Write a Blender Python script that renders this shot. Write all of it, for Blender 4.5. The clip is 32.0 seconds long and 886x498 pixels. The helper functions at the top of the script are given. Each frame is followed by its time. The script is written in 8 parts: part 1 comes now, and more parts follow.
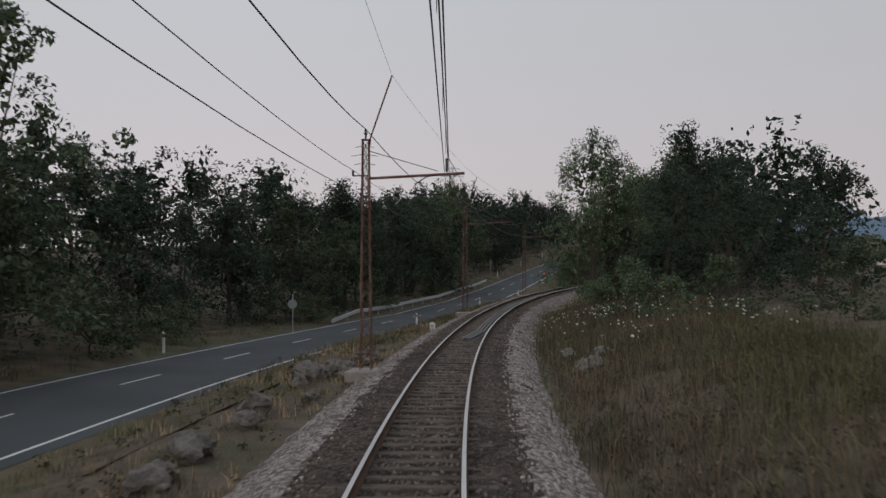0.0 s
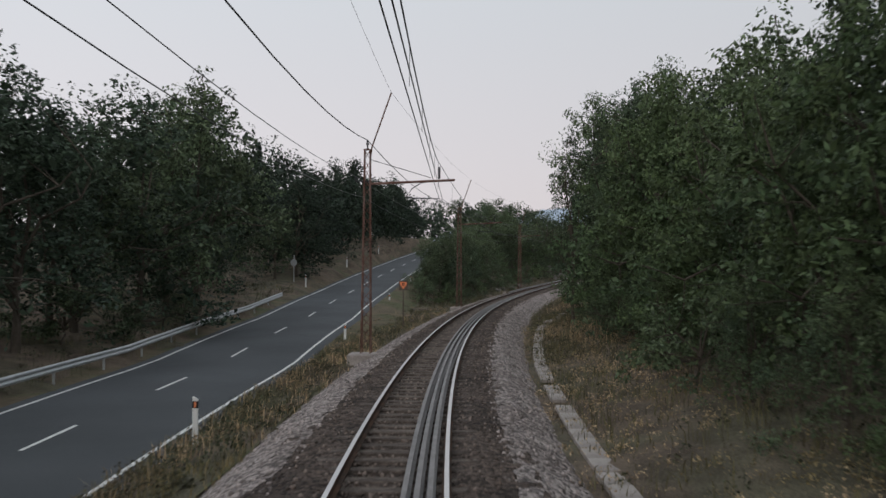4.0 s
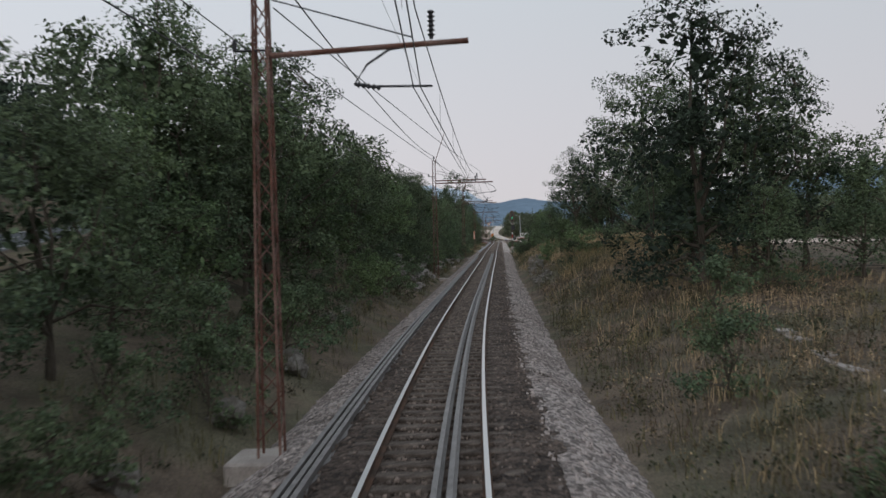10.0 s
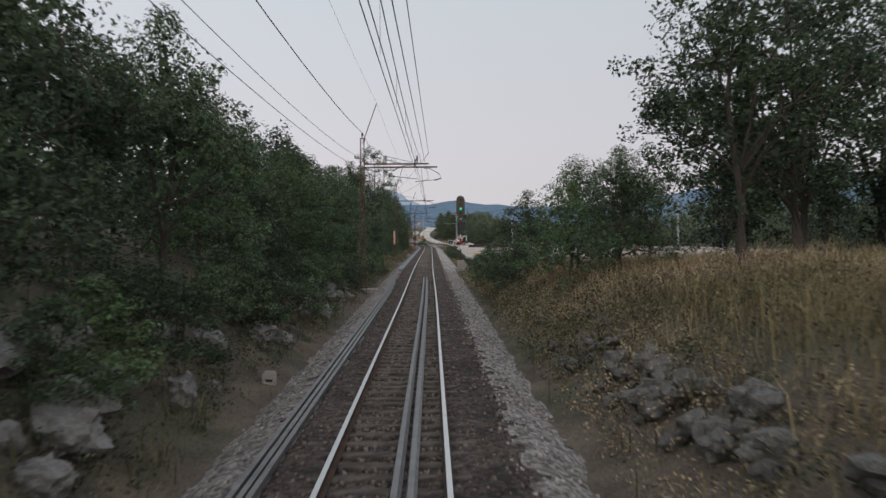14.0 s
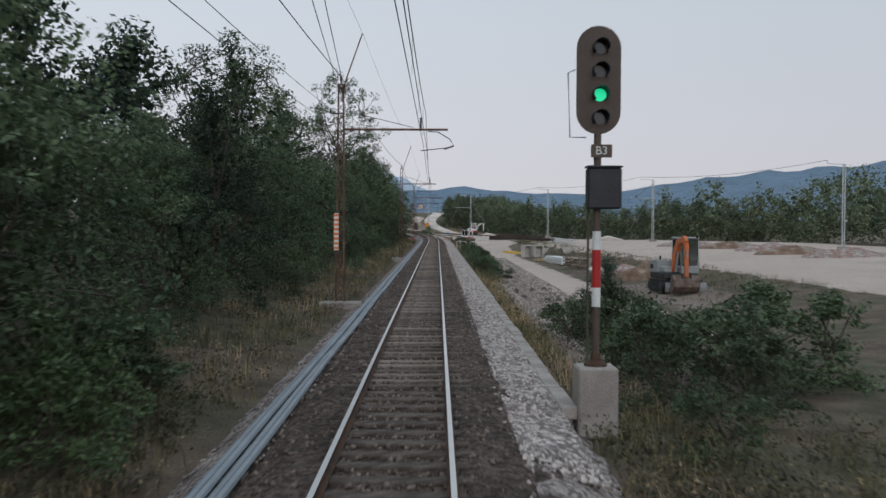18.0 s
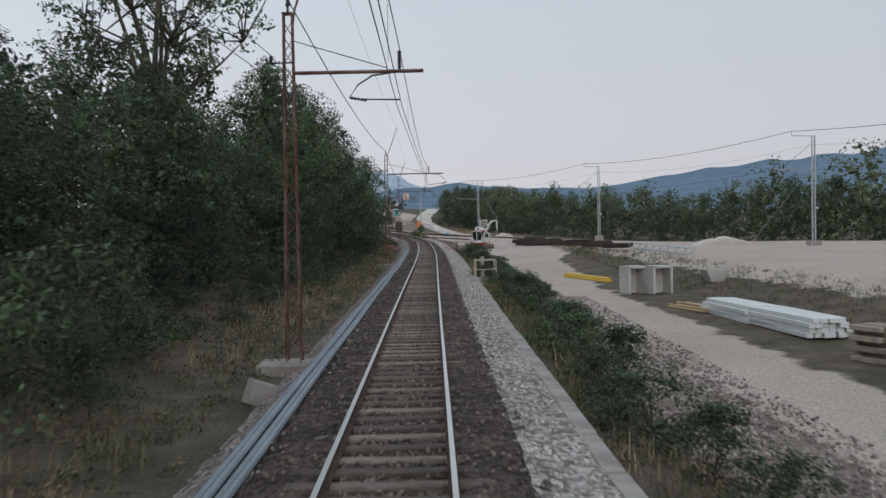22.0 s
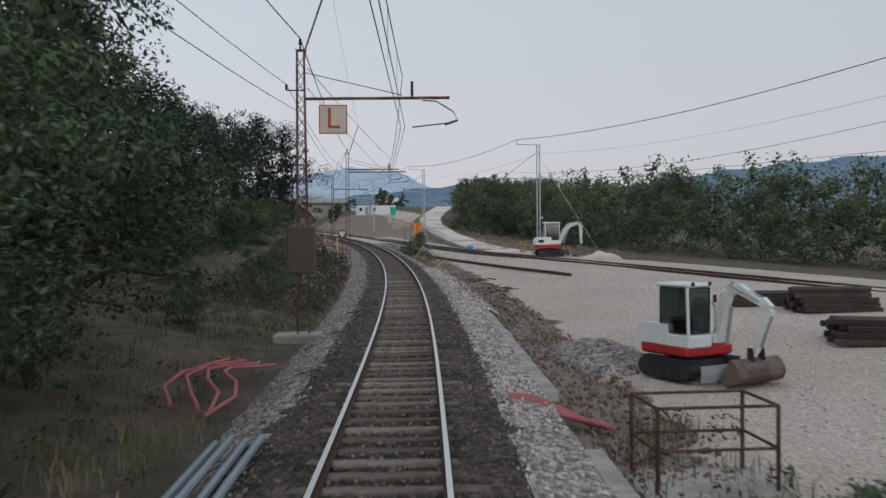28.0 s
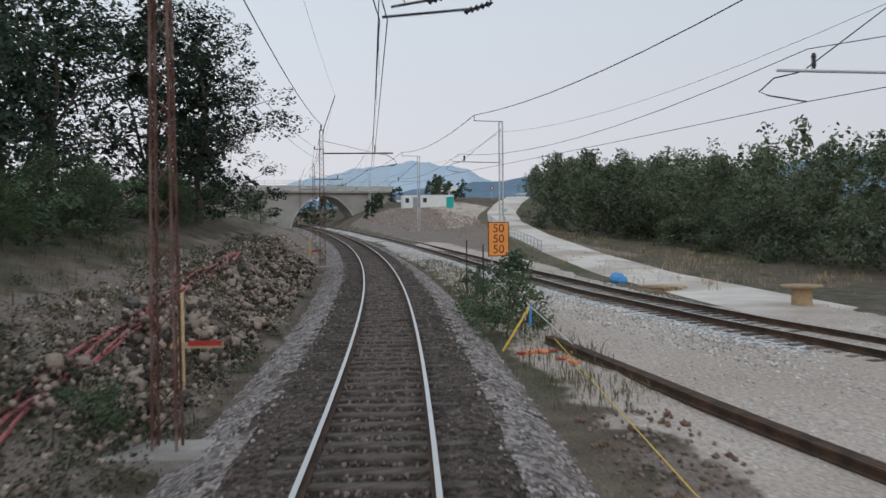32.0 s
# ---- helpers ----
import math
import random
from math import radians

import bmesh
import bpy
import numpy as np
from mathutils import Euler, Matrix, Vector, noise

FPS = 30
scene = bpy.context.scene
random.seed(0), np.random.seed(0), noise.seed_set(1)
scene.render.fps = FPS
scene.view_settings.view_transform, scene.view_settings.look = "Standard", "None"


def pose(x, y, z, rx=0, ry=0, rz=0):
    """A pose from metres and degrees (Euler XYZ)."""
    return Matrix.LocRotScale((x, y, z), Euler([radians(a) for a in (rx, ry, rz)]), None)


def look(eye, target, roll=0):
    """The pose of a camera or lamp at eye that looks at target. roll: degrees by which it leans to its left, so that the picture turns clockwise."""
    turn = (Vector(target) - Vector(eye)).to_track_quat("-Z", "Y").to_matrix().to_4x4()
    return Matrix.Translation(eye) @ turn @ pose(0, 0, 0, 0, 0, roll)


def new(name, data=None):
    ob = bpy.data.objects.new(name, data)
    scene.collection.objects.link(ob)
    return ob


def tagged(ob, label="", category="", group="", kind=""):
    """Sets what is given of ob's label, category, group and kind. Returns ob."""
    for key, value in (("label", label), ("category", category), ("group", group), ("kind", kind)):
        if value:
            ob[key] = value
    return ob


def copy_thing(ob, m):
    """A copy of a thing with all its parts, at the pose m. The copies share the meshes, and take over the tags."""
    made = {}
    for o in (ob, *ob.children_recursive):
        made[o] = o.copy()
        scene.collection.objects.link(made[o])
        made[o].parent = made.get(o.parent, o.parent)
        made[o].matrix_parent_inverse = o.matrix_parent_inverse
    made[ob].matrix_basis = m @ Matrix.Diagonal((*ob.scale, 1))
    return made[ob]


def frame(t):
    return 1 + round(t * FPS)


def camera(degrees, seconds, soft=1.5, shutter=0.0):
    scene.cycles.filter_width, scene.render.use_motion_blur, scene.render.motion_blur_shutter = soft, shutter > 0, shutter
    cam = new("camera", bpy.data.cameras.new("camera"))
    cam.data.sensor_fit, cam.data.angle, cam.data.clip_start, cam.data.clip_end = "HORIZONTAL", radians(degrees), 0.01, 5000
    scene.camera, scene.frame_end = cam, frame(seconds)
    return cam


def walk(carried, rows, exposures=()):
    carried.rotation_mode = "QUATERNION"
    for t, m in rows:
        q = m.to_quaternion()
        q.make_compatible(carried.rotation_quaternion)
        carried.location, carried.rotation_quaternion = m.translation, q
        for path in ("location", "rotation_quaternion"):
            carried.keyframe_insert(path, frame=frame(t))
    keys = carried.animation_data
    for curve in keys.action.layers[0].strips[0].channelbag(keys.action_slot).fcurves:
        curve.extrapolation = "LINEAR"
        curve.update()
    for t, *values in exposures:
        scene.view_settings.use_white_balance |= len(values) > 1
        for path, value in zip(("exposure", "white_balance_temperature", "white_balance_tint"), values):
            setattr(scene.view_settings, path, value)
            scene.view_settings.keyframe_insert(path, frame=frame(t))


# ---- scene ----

# ---- camera ----
# seconds and stops
EXPOSURES = [(0.0, -0.3, 6550, 10), (1.0, -0.28, 6580, 10), (2.0, 0.0, 6600, 10), (6.0, 0.06, 6330, 8), (9.0, 0.0, 6280, 7), (11.0, 0.07, 6330, 8), (15.5, 0.05, 6250, 7), (18.0, 0.05, 6050, 5), (29.0, -0.03, 6050, 5), (31.2, -0.05, 6050, 5), (32.0, 0.15, 6050, 5)]
cam = camera(52.67, 32.0, soft=1.5, shutter=0.2)
# seconds, place, yaw, pitch and roll
ROWS = [
    (0.0, 0.55, 0.00, 2.881, -0.71, 0.92, -0.13),
    (0.5, 0.65, 8.08, 2.836, -1.75, 0.56, 0.34),
    (1.0, 0.94, 16.11, 2.799, -2.92, 0.61, 0.03),
    (1.5, 1.40, 24.08, 2.771, -4.53, 0.72, -0.36),
    (2.0, 2.04, 31.99, 2.751, -6.33, 0.55, 0.51),
    (2.5, 2.84, 39.84, 2.740, -8.08, 0.65, 0.80),
    (3.0, 3.81, 47.62, 2.738, -9.40, 0.76, 0.66),
    (3.5, 4.96, 55.32, 2.741, -10.75, 0.86, 0.51),
    (4.0, 6.27, 62.95, 2.746, -12.11, 0.97, 0.37),
    (4.5, 7.75, 70.48, 2.752, -13.44, 1.08, 0.23),
    (5.0, 9.38, 77.91, 2.759, -14.09, 0.46, 0.15),
    (5.5, 11.16, 85.24, 2.768, -13.69, -0.79, -0.71),
    (6.0, 13.08, 92.47, 2.777, -14.02, -1.44, -0.75),
    (6.5, 15.12, 99.59, 2.787, -15.02, -1.46, -1.23),
    (7.0, 17.28, 106.60, 2.799, -16.41, -1.14, -1.10),
    (7.5, 19.57, 113.51, 2.811, -17.61, -0.63, -0.93),
    (8.0, 21.99, 120.30, 2.825, -18.67, 0.13, -0.31),
    (8.5, 24.56, 127.06, 2.848, -19.76, 0.34, 0.47),
    (9.0, 27.32, 133.88, 2.882, -21.01, 0.41, -0.15),
    (9.5, 30.26, 140.76, 2.927, -22.31, 0.11, -0.49),
    (10.0, 33.36, 147.71, 2.985, -23.63, -0.16, -1.44),
    (10.5, 36.62, 154.74, 3.055, -24.82, -0.27, -2.00),
    (11.0, 40.02, 161.83, 3.138, -25.90, -0.24, -1.78),
    (11.5, 43.56, 169.01, 3.236, -26.73, -0.08, -1.73),
    (12.0, 47.22, 176.26, 3.347, -27.38, 0.17, -1.35),
    (12.5, 50.95, 183.54, 3.473, -27.78, 0.21, -0.99),
    (13.0, 54.72, 190.83, 3.602, -27.85, 0.25, -1.51),
    (13.5, 58.48, 198.13, 3.733, -28.00, 0.13, -0.88),
    (14.0, 62.25, 205.43, 3.866, -28.15, -0.11, -0.26),
    (14.5, 66.03, 212.74, 4.001, -28.20, -0.36, -0.22),
    (15.0, 69.82, 220.04, 4.137, -28.05, -0.55, -0.07),
    (15.5, 73.62, 227.35, 4.275, -28.22, -0.70, 0.36),
    (16.0, 77.42, 234.68, 4.414, -28.09, -0.70, 0.31),
    (16.5, 81.20, 241.98, 4.555, -27.90, -0.71, 0.25),
    (17.0, 84.94, 249.24, 4.693, -27.70, -0.71, 0.20),
    (17.5, 88.64, 256.45, 4.825, -27.61, -0.72, 0.14),
    (18.0, 92.31, 263.60, 4.949, -27.76, -0.99, 0.38),
    (18.5, 95.97, 270.68, 5.067, -28.06, -1.12, 0.41),
    (19.0, 99.61, 277.71, 5.178, -28.24, -1.10, -0.16),
    (19.5, 103.23, 284.68, 5.283, -28.24, -1.07, -0.19),
    (20.0, 106.82, 291.60, 5.381, -28.18, -1.03, -0.32),
    (20.5, 110.37, 298.46, 5.473, -28.16, -1.04, -0.56),
    (21.0, 113.89, 305.25, 5.559, -28.04, -1.05, -0.79),
    (21.5, 117.38, 311.97, 5.641, -28.04, -1.12, -0.74),
    (22.0, 120.83, 318.63, 5.725, -28.01, -1.15, -0.97),
    (22.5, 124.24, 325.24, 5.809, -28.02, -1.19, -1.06),
    (23.0, 127.63, 331.77, 5.894, -27.99, -1.23, -1.04),
    (23.5, 130.98, 338.24, 5.980, -27.90, -1.21, -1.26),
    (24.0, 134.29, 344.64, 6.066, -27.83, -1.01, -1.12),
    (24.5, 137.58, 350.99, 6.153, -27.81, -0.79, -1.06),
    (25.0, 140.85, 357.28, 6.241, -27.93, -0.77, -0.76),
    (25.5, 144.09, 363.50, 6.329, -27.99, -0.82, -0.92),
    (26.0, 147.32, 369.69, 6.418, -28.00, -0.89, -0.95),
    (26.5, 150.50, 375.83, 6.508, -27.93, -0.96, -0.98),
    (27.0, 153.64, 381.92, 6.599, -27.78, -1.03, -1.01),
    (27.5, 156.74, 387.98, 6.691, -27.55, -1.10, -1.04),
    (28.0, 159.78, 394.00, 6.784, -27.37, -1.05, -0.51),
    (28.5, 162.79, 400.03, 6.879, -27.05, -0.86, -0.54),
    (29.0, 165.80, 406.12, 6.977, -26.53, -0.71, -0.43),
    (29.5, 168.79, 412.28, 7.077, -26.11, -0.73, -0.40),
    (30.0, 171.75, 418.50, 7.179, -25.75, -0.88, -0.23),
    (30.5, 174.67, 424.81, 7.285, -25.35, -1.04, -0.00),
    (31.0, 177.54, 431.20, 7.393, -24.62, -1.35, -0.06),
    (31.5, 180.34, 437.66, 7.504, -24.11, -1.50, 0.12),
    (32.0, 183.08, 444.22, 7.619, -23.49, -1.39, -0.54),
]


def view(x, y, z, yaw, pitch, roll):
    a, b = radians(yaw), radians(pitch)
    return look((x, y, z), (x - math.sin(a) * math.cos(b), y + math.cos(a) * math.cos(b), z + math.sin(b)), roll)


walk(cam, [(r[0], view(*r[1:])) for r in ROWS], EXPOSURES)

# ---- light and sky ----


def make_world():
    w = bpy.data.worlds.new("dusk_sky")
    scene.world = w
    w.use_nodes = True
    n, l = w.node_tree.nodes, w.node_tree.links
    sky = n.new("ShaderNodeTexSky")
    sky.sky_type, sky.sun_disc = "NISHITA", False
    sky.sun_elevation, sky.sun_rotation = radians(4.0), radians(200)
    sky.dust_density, sky.air_density = 1.5, 1.0
    grey = n.new("ShaderNodeHueSaturation")
    grey.inputs["Saturation"].default_value = 0.35
    l.new(sky.outputs["Color"], grey.inputs["Color"])
    co = n.new("ShaderNodeTexCoord")
    sep = n.new("ShaderNodeSeparateXYZ")
    l.new(co.outputs["Generated"], sep.inputs["Vector"])
    ramp = n.new("ShaderNodeValToRGB")
    e = ramp.color_ramp.elements
    e[0].position, e[0].color = 0.0, (7.6, 6.9, 7.1, 1)
    e[1].position, e[1].color = 1.0, (6.2, 6.9, 7.6, 1)
    for at_z, c in ((0.10, (7.4, 7.0, 7.35, 1)), (0.30, (6.8, 7.1, 7.6, 1))):
        x = e.new(at_z)
        x.color = c
    l.new(sep.outputs["Z"], ramp.inputs["Fac"])
    west = n.new("ShaderNodeMapRange")
    west.inputs["From Min"].default_value, west.inputs["From Max"].default_value = -0.2, 0.9
    west.inputs["To Min"].default_value, west.inputs["To Max"].default_value = 1.06, 0.84
    l.new(sep.outputs["X"], west.inputs["Value"])
    fade = n.new("ShaderNodeMix")
    fade.data_type, fade.blend_type = "RGBA", "MULTIPLY"
    fade.inputs["Factor"].default_value = 1.0
    l.new(ramp.outputs["Color"], fade.inputs["A"])
    l.new(west.outputs["Result"], fade.inputs["B"])
    mix = n.new("ShaderNodeMix")
    mix.data_type = "RGBA"
    mix.inputs["Factor"].default_value = 0.88
    l.new(grey.outputs["Color"], mix.inputs["A"])
    l.new(fade.outputs["Result"], mix.inputs["B"])
    bg = n["Background"]
    bg.inputs["Strength"].default_value = 0.1
    l.new(mix.outputs["Result"], bg.inputs["Color"])
    sun = bpy.data.lights.new("sun", "SUN")
    sun.energy, sun.angle, sun.color = 0.5, radians(25), (1.0, 0.93, 0.88)
    ob = new("sun", sun)
    ob.matrix_world = look((0, 0, 50), (60, 110, 0))


make_world()

# ---- the line of the track: curvature per 100 m every 20 m, slope in percent every 70 m ----
BEND = [-0.352, -0.31, -0.268, -0.286, -0.303, -0.287, -0.263, -0.315, -0.245, -0.158, -0.109, 0.01, -0.015, -0.003, 0.034, -0.027, -0.003, 0.003, 0.001, 0.002, -0.015, 0.007, 0.069, 0.069, 0.172, 0.185, 0.167, 0.197, 0.178, 0.135, 0.092, 0.05, 0.05, 0.05, 0.05, 0.05]
SLOPE = [-0.88, 0.05, 0.18, 1.56, 1.72, 1.08, 1.28, 1.56, 1.95, 1.85, 1.77]
LINE_S = np.arange(-80.0, 901.0, 1.0)


def _line():
    k = np.interp(LINE_S, np.arange(-20, 681, 20.0), BEND) / 100
    g = np.interp(LINE_S, np.arange(-20, 681, 70.0), SLOPE) / 100
    add = lambda a: np.concatenate([[0], np.cumsum((a[1:] + a[:-1]) / 2)])
    zero = lambda a: a - np.interp(0, LINE_S, a)
    h = zero(add(k))
    return zero(add(-np.sin(h))), zero(add(np.cos(h))), zero(add(g)), h


LINE_X, LINE_Y, LINE_Z, LINE_H = _line()


def heading(s):
    return float(np.interp(s, LINE_S, LINE_H))


def at(s, d, z=0.0):
    """The place s metres along the track, d metres to its right, z above the rails."""
    h = heading(s)
    return Vector((np.interp(s, LINE_S, LINE_X) + d * math.cos(h), np.interp(s, LINE_S, LINE_Y) + d * math.sin(h), np.interp(s, LINE_S, LINE_Z) + z))


def at_many(s, d, z):
    h = np.interp(s, LINE_S, LINE_H)
    return np.stack([np.interp(s, LINE_S, LINE_X) + d * np.cos(h), np.interp(s, LINE_S, LINE_Y) + d * np.sin(h), np.interp(s, LINE_S, LINE_Z) + z], -1)


def beside(s, d, z=0.0, turn=0.0, size=1.0):
    """A pose beside the track, facing along it."""
    return Matrix.Translation(at(s, d, z)) @ Matrix.Rotation(heading(s) + radians(turn), 4, "Z") @ Matrix.Scale(size, 4)


def sd_of(x, y):
    """Along and across the track for arrays of places."""
    x, y = np.asarray(x, float), np.asarray(y, float)
    lo, best = np.zeros(x.shape, int), np.full(x.shape, 1e18)
    for n in range(0, len(LINE_S), 5):
        q = (x - LINE_X[n]) ** 2 + (y - LINE_Y[n]) ** 2
        m = q < best
        lo[m], best[m] = n, q[m]
    h = LINE_H[lo]
    dx, dy = x - LINE_X[lo], y - LINE_Y[lo]
    along = -np.sin(h) * dx + np.cos(h) * dy
    s = LINE_S[lo] + np.clip(along, -3, 3)
    h = np.interp(s, LINE_S, LINE_H)
    dx, dy = x - np.interp(s, LINE_S, LINE_X), y - np.interp(s, LINE_S, LINE_Y)
    return s, np.cos(h) * dx + np.sin(h) * dy


# ---- materials ----
def material(name, base, rough=0.8, metal=0.0, vary=0.25, scale=3.0, fine=40.0, bump=0.3, other=None, mix_scale=0.6, spec=0.3, island=0.0, obj=0.0, stretch=(1, 1, 1), bump_dist=0.02, edge=(0.42, 0.62), pebbles=0.0):
    """A surface with variation at two scales; other: a second colour in patches."""
    m = bpy.data.materials.new(name)
    m.use_nodes = True
    t = m.node_tree
    n, l = t.nodes, t.links
    bsdf = n["Principled BSDF"]
    bsdf.inputs["Roughness"].default_value = rough
    bsdf.inputs["Metallic"].default_value = metal
    bsdf.inputs["Specular IOR Level"].default_value = spec
    co = n.new("ShaderNodeTexCoord")
    mp = n.new("ShaderNodeMapping")
    mp.inputs["Scale"].default_value = stretch
    l.new(co.outputs["Object"], mp.inputs["Vector"])

    def tex(sc, detail=4.0):
        a = n.new("ShaderNodeTexNoise")
        a.inputs["Scale"].default_value, a.inputs["Detail"].default_value = sc, detail
        l.new(mp.outputs["Vector"], a.inputs["Vector"])
        return a.outputs["Fac"]

    def mul(col, fac, lo, hi):
        r = n.new("ShaderNodeMapRange")
        r.inputs["From Min"].default_value, r.inputs["From Max"].default_value = 0.25, 0.75
        r.inputs["To Min"].default_value, r.inputs["To Max"].default_value = lo, hi
        l.new(fac, r.inputs["Value"])
        x = n.new("ShaderNodeMix")
        x.data_type, x.blend_type = "RGBA", "MULTIPLY"
        x.inputs["Factor"].default_value = 1.0
        l.new(col, x.inputs["A"])
        l.new(r.outputs["Result"], x.inputs["B"])
        return x.outputs["Result"]

    rgb = n.new("ShaderNodeRGB")
    rgb.outputs[0].default_value = (*base, 1)
    col = rgb.outputs[0]
    if other:
        ramp = n.new("ShaderNodeMapRange")
        ramp.interpolation_type = "SMOOTHSTEP"
        ramp.inputs["From Min"].default_value, ramp.inputs["From Max"].default_value = edge
        l.new(tex(mix_scale, 5.0), ramp.inputs["Value"])
        x = n.new("ShaderNodeMix")
        x.data_type = "RGBA"
        x.inputs["B"].default_value = (*other, 1)
        l.new(ramp.outputs["Result"], x.inputs["Factor"])
        l.new(col, x.inputs["A"])
        col = x.outputs["Result"]
    fine_fac = tex(fine, 3.0)
    col = mul(col, tex(scale), 1 - vary, 1 + vary)
    col = mul(col, fine_fac, 1 - vary, 1 + vary)
    if island:
        g = n.new("ShaderNodeNewGeometry")
        col = mul(col, g.outputs["Random Per Island"], 1 - island, 1 + island)
    if obj:
        g = n.new("ShaderNodeObjectInfo")
        col = mul(col, g.outputs["Random"], 1 - obj, 1 + obj)
    if pebbles:
        vo = n.new("ShaderNodeTexVoronoi")
        vo.inputs["Scale"].default_value = pebbles
        l.new(mp.outputs["Vector"], vo.inputs["Vector"])
        sep = n.new("ShaderNodeSeparateColor")
        l.new(vo.outputs["Color"], sep.inputs["Color"])
        col = mul(col, sep.outputs["Red"], 0.5, 1.5)
        far_edge = n.new("ShaderNodeMapRange")
        far_edge.inputs["From Min"].default_value, far_edge.inputs["From Max"].default_value = 0.25, 0.75
        far_edge.inputs["To Min"].default_value, far_edge.inputs["To Max"].default_value = 1.0, 0.0
        l.new(vo.outputs["Distance"], far_edge.inputs["Value"])
        fine_fac = far_edge.outputs["Result"]
    l.new(col, bsdf.inputs["Base Color"])
    if bump:
        b = n.new("ShaderNodeBump")
        b.inputs["Strength"].default_value, b.inputs["Distance"].default_value = bump, bump_dist
        l.new(fine_fac, b.inputs["Height"])
        l.new(b.outputs["Normal"], bsdf.inputs["Normal"])
    return m


def glow(name, colour, strength):
    m = bpy.data.materials.new(name)
    m.use_nodes = True
    b = m.node_tree.nodes["Principled BSDF"]
    b.inputs["Base Color"].default_value = (*colour, 1)
    b.inputs["Emission Color"].default_value, b.inputs["Emission Strength"].default_value = (*colour, 1), strength
    return m


def leaf_material(name, base, other, rough=0.6):
    m = material(name, base, rough, vary=0.2, scale=0.35, fine=9.0, bump=0.0, other=other, mix_scale=0.25, spec=0.25, island=0.45, obj=0.25)
    n, l = m.node_tree.nodes, m.node_tree.links
    bsdf, out = n["Principled BSDF"], n["Material Output"]
    thin = n.new("ShaderNodeBsdfTranslucent")
    l.new(bsdf.inputs["Base Color"].links[0].from_socket, thin.inputs["Color"])
    mix = n.new("ShaderNodeMixShader")
    mix.inputs["Fac"].default_value = 0.3
    l.new(bsdf.outputs["BSDF"], mix.inputs[1])
    l.new(thin.outputs["BSDF"], mix.inputs[2])
    l.new(mix.outputs["Shader"], out.inputs["Surface"])
    return m


M_SOIL = material("soil", (0.14, 0.11, 0.072), 0.95, other=(0.095, 0.10, 0.05), mix_scale=0.3, scale=1.0, fine=25, vary=0.3, bump=0.8, bump_dist=0.05)


def ground_material():
    """Soil with weeds, pale crushed gravel and dug earth, each where the ground's own marks say."""
    m = material("ground_cover", (0.155, 0.118, 0.088), 0.95, other=(0.115, 0.103, 0.068), mix_scale=0.3, scale=1.0, fine=18, vary=0.42, bump=1.0, bump_dist=0.10)
    n, l = m.node_tree.nodes, m.node_tree.links
    bsdf = n["Principled BSDF"]
    col = bsdf.inputs["Base Color"].links[0].from_socket
    co = [x for x in n if x.type == "TEX_COORD"][0]

    def noise_tex(scale, detail):
        t = n.new("ShaderNodeTexNoise")
        t.inputs["Scale"].default_value, t.inputs["Detail"].default_value = scale, detail
        l.new(co.outputs["Object"], t.inputs["Vector"])
        return t.outputs["Fac"]

    for name, one, two, sc in (("dug", (0.20, 0.148, 0.12), (0.33, 0.27, 0.235), 0.9), ("pale", (0.72, 0.61, 0.535), (0.47, 0.37, 0.31), 0.2)):
        at_n = n.new("ShaderNodeAttribute")
        at_n.attribute_name = name
        add = n.new("ShaderNodeMath")
        add.operation = "MULTIPLY_ADD"
        l.new(noise_tex(0.7, 6.0), add.inputs[0])
        add.inputs[1].default_value = 1.1
        l.new(at_n.outputs["Fac"], add.inputs[2])
        edge = n.new("ShaderNodeMapRange")
        edge.interpolation_type = "SMOOTHSTEP"
        edge.inputs["From Min"].default_value, edge.inputs["From Max"].default_value = 0.92, 1.12
        l.new(add.outputs[0], edge.inputs["Value"])
        two_tone = n.new("ShaderNodeMix")
        two_tone.data_type = "RGBA"
        two_tone.inputs["A"].default_value, two_tone.inputs["B"].default_value = (*one, 1), (*two, 1)
        l.new(noise_tex(sc, 8.0), two_tone.inputs["Factor"])
        speck = n.new("ShaderNodeMapRange")
        speck.inputs["From Min"].default_value, speck.inputs["From Max"].default_value = 0.3, 0.7
        speck.inputs["To Min"].default_value, speck.inputs["To Max"].default_value = 0.62, 1.32
        l.new(noise_tex(14.0, 6.0), speck.inputs["Value"])
        mul = n.new("ShaderNodeMix")
        mul.data_type, mul.blend_type = "RGBA", "MULTIPLY"
        mul.inputs["Factor"].default_value = 1.0
        l.new(two_tone.outputs["Result"], mul.inputs["A"])
        l.new(speck.outputs["Result"], mul.inputs["B"])
        x = n.new("ShaderNodeMix")
        x.data_type = "RGBA"
        l.new(edge.outputs["Result"], x.inputs["Factor"])
        l.new(col, x.inputs["A"])
        l.new(mul.outputs["Result"], x.inputs["B"])
        col = x.outputs["Result"]
    l.new(col, bsdf.inputs["Base Color"])
    return m


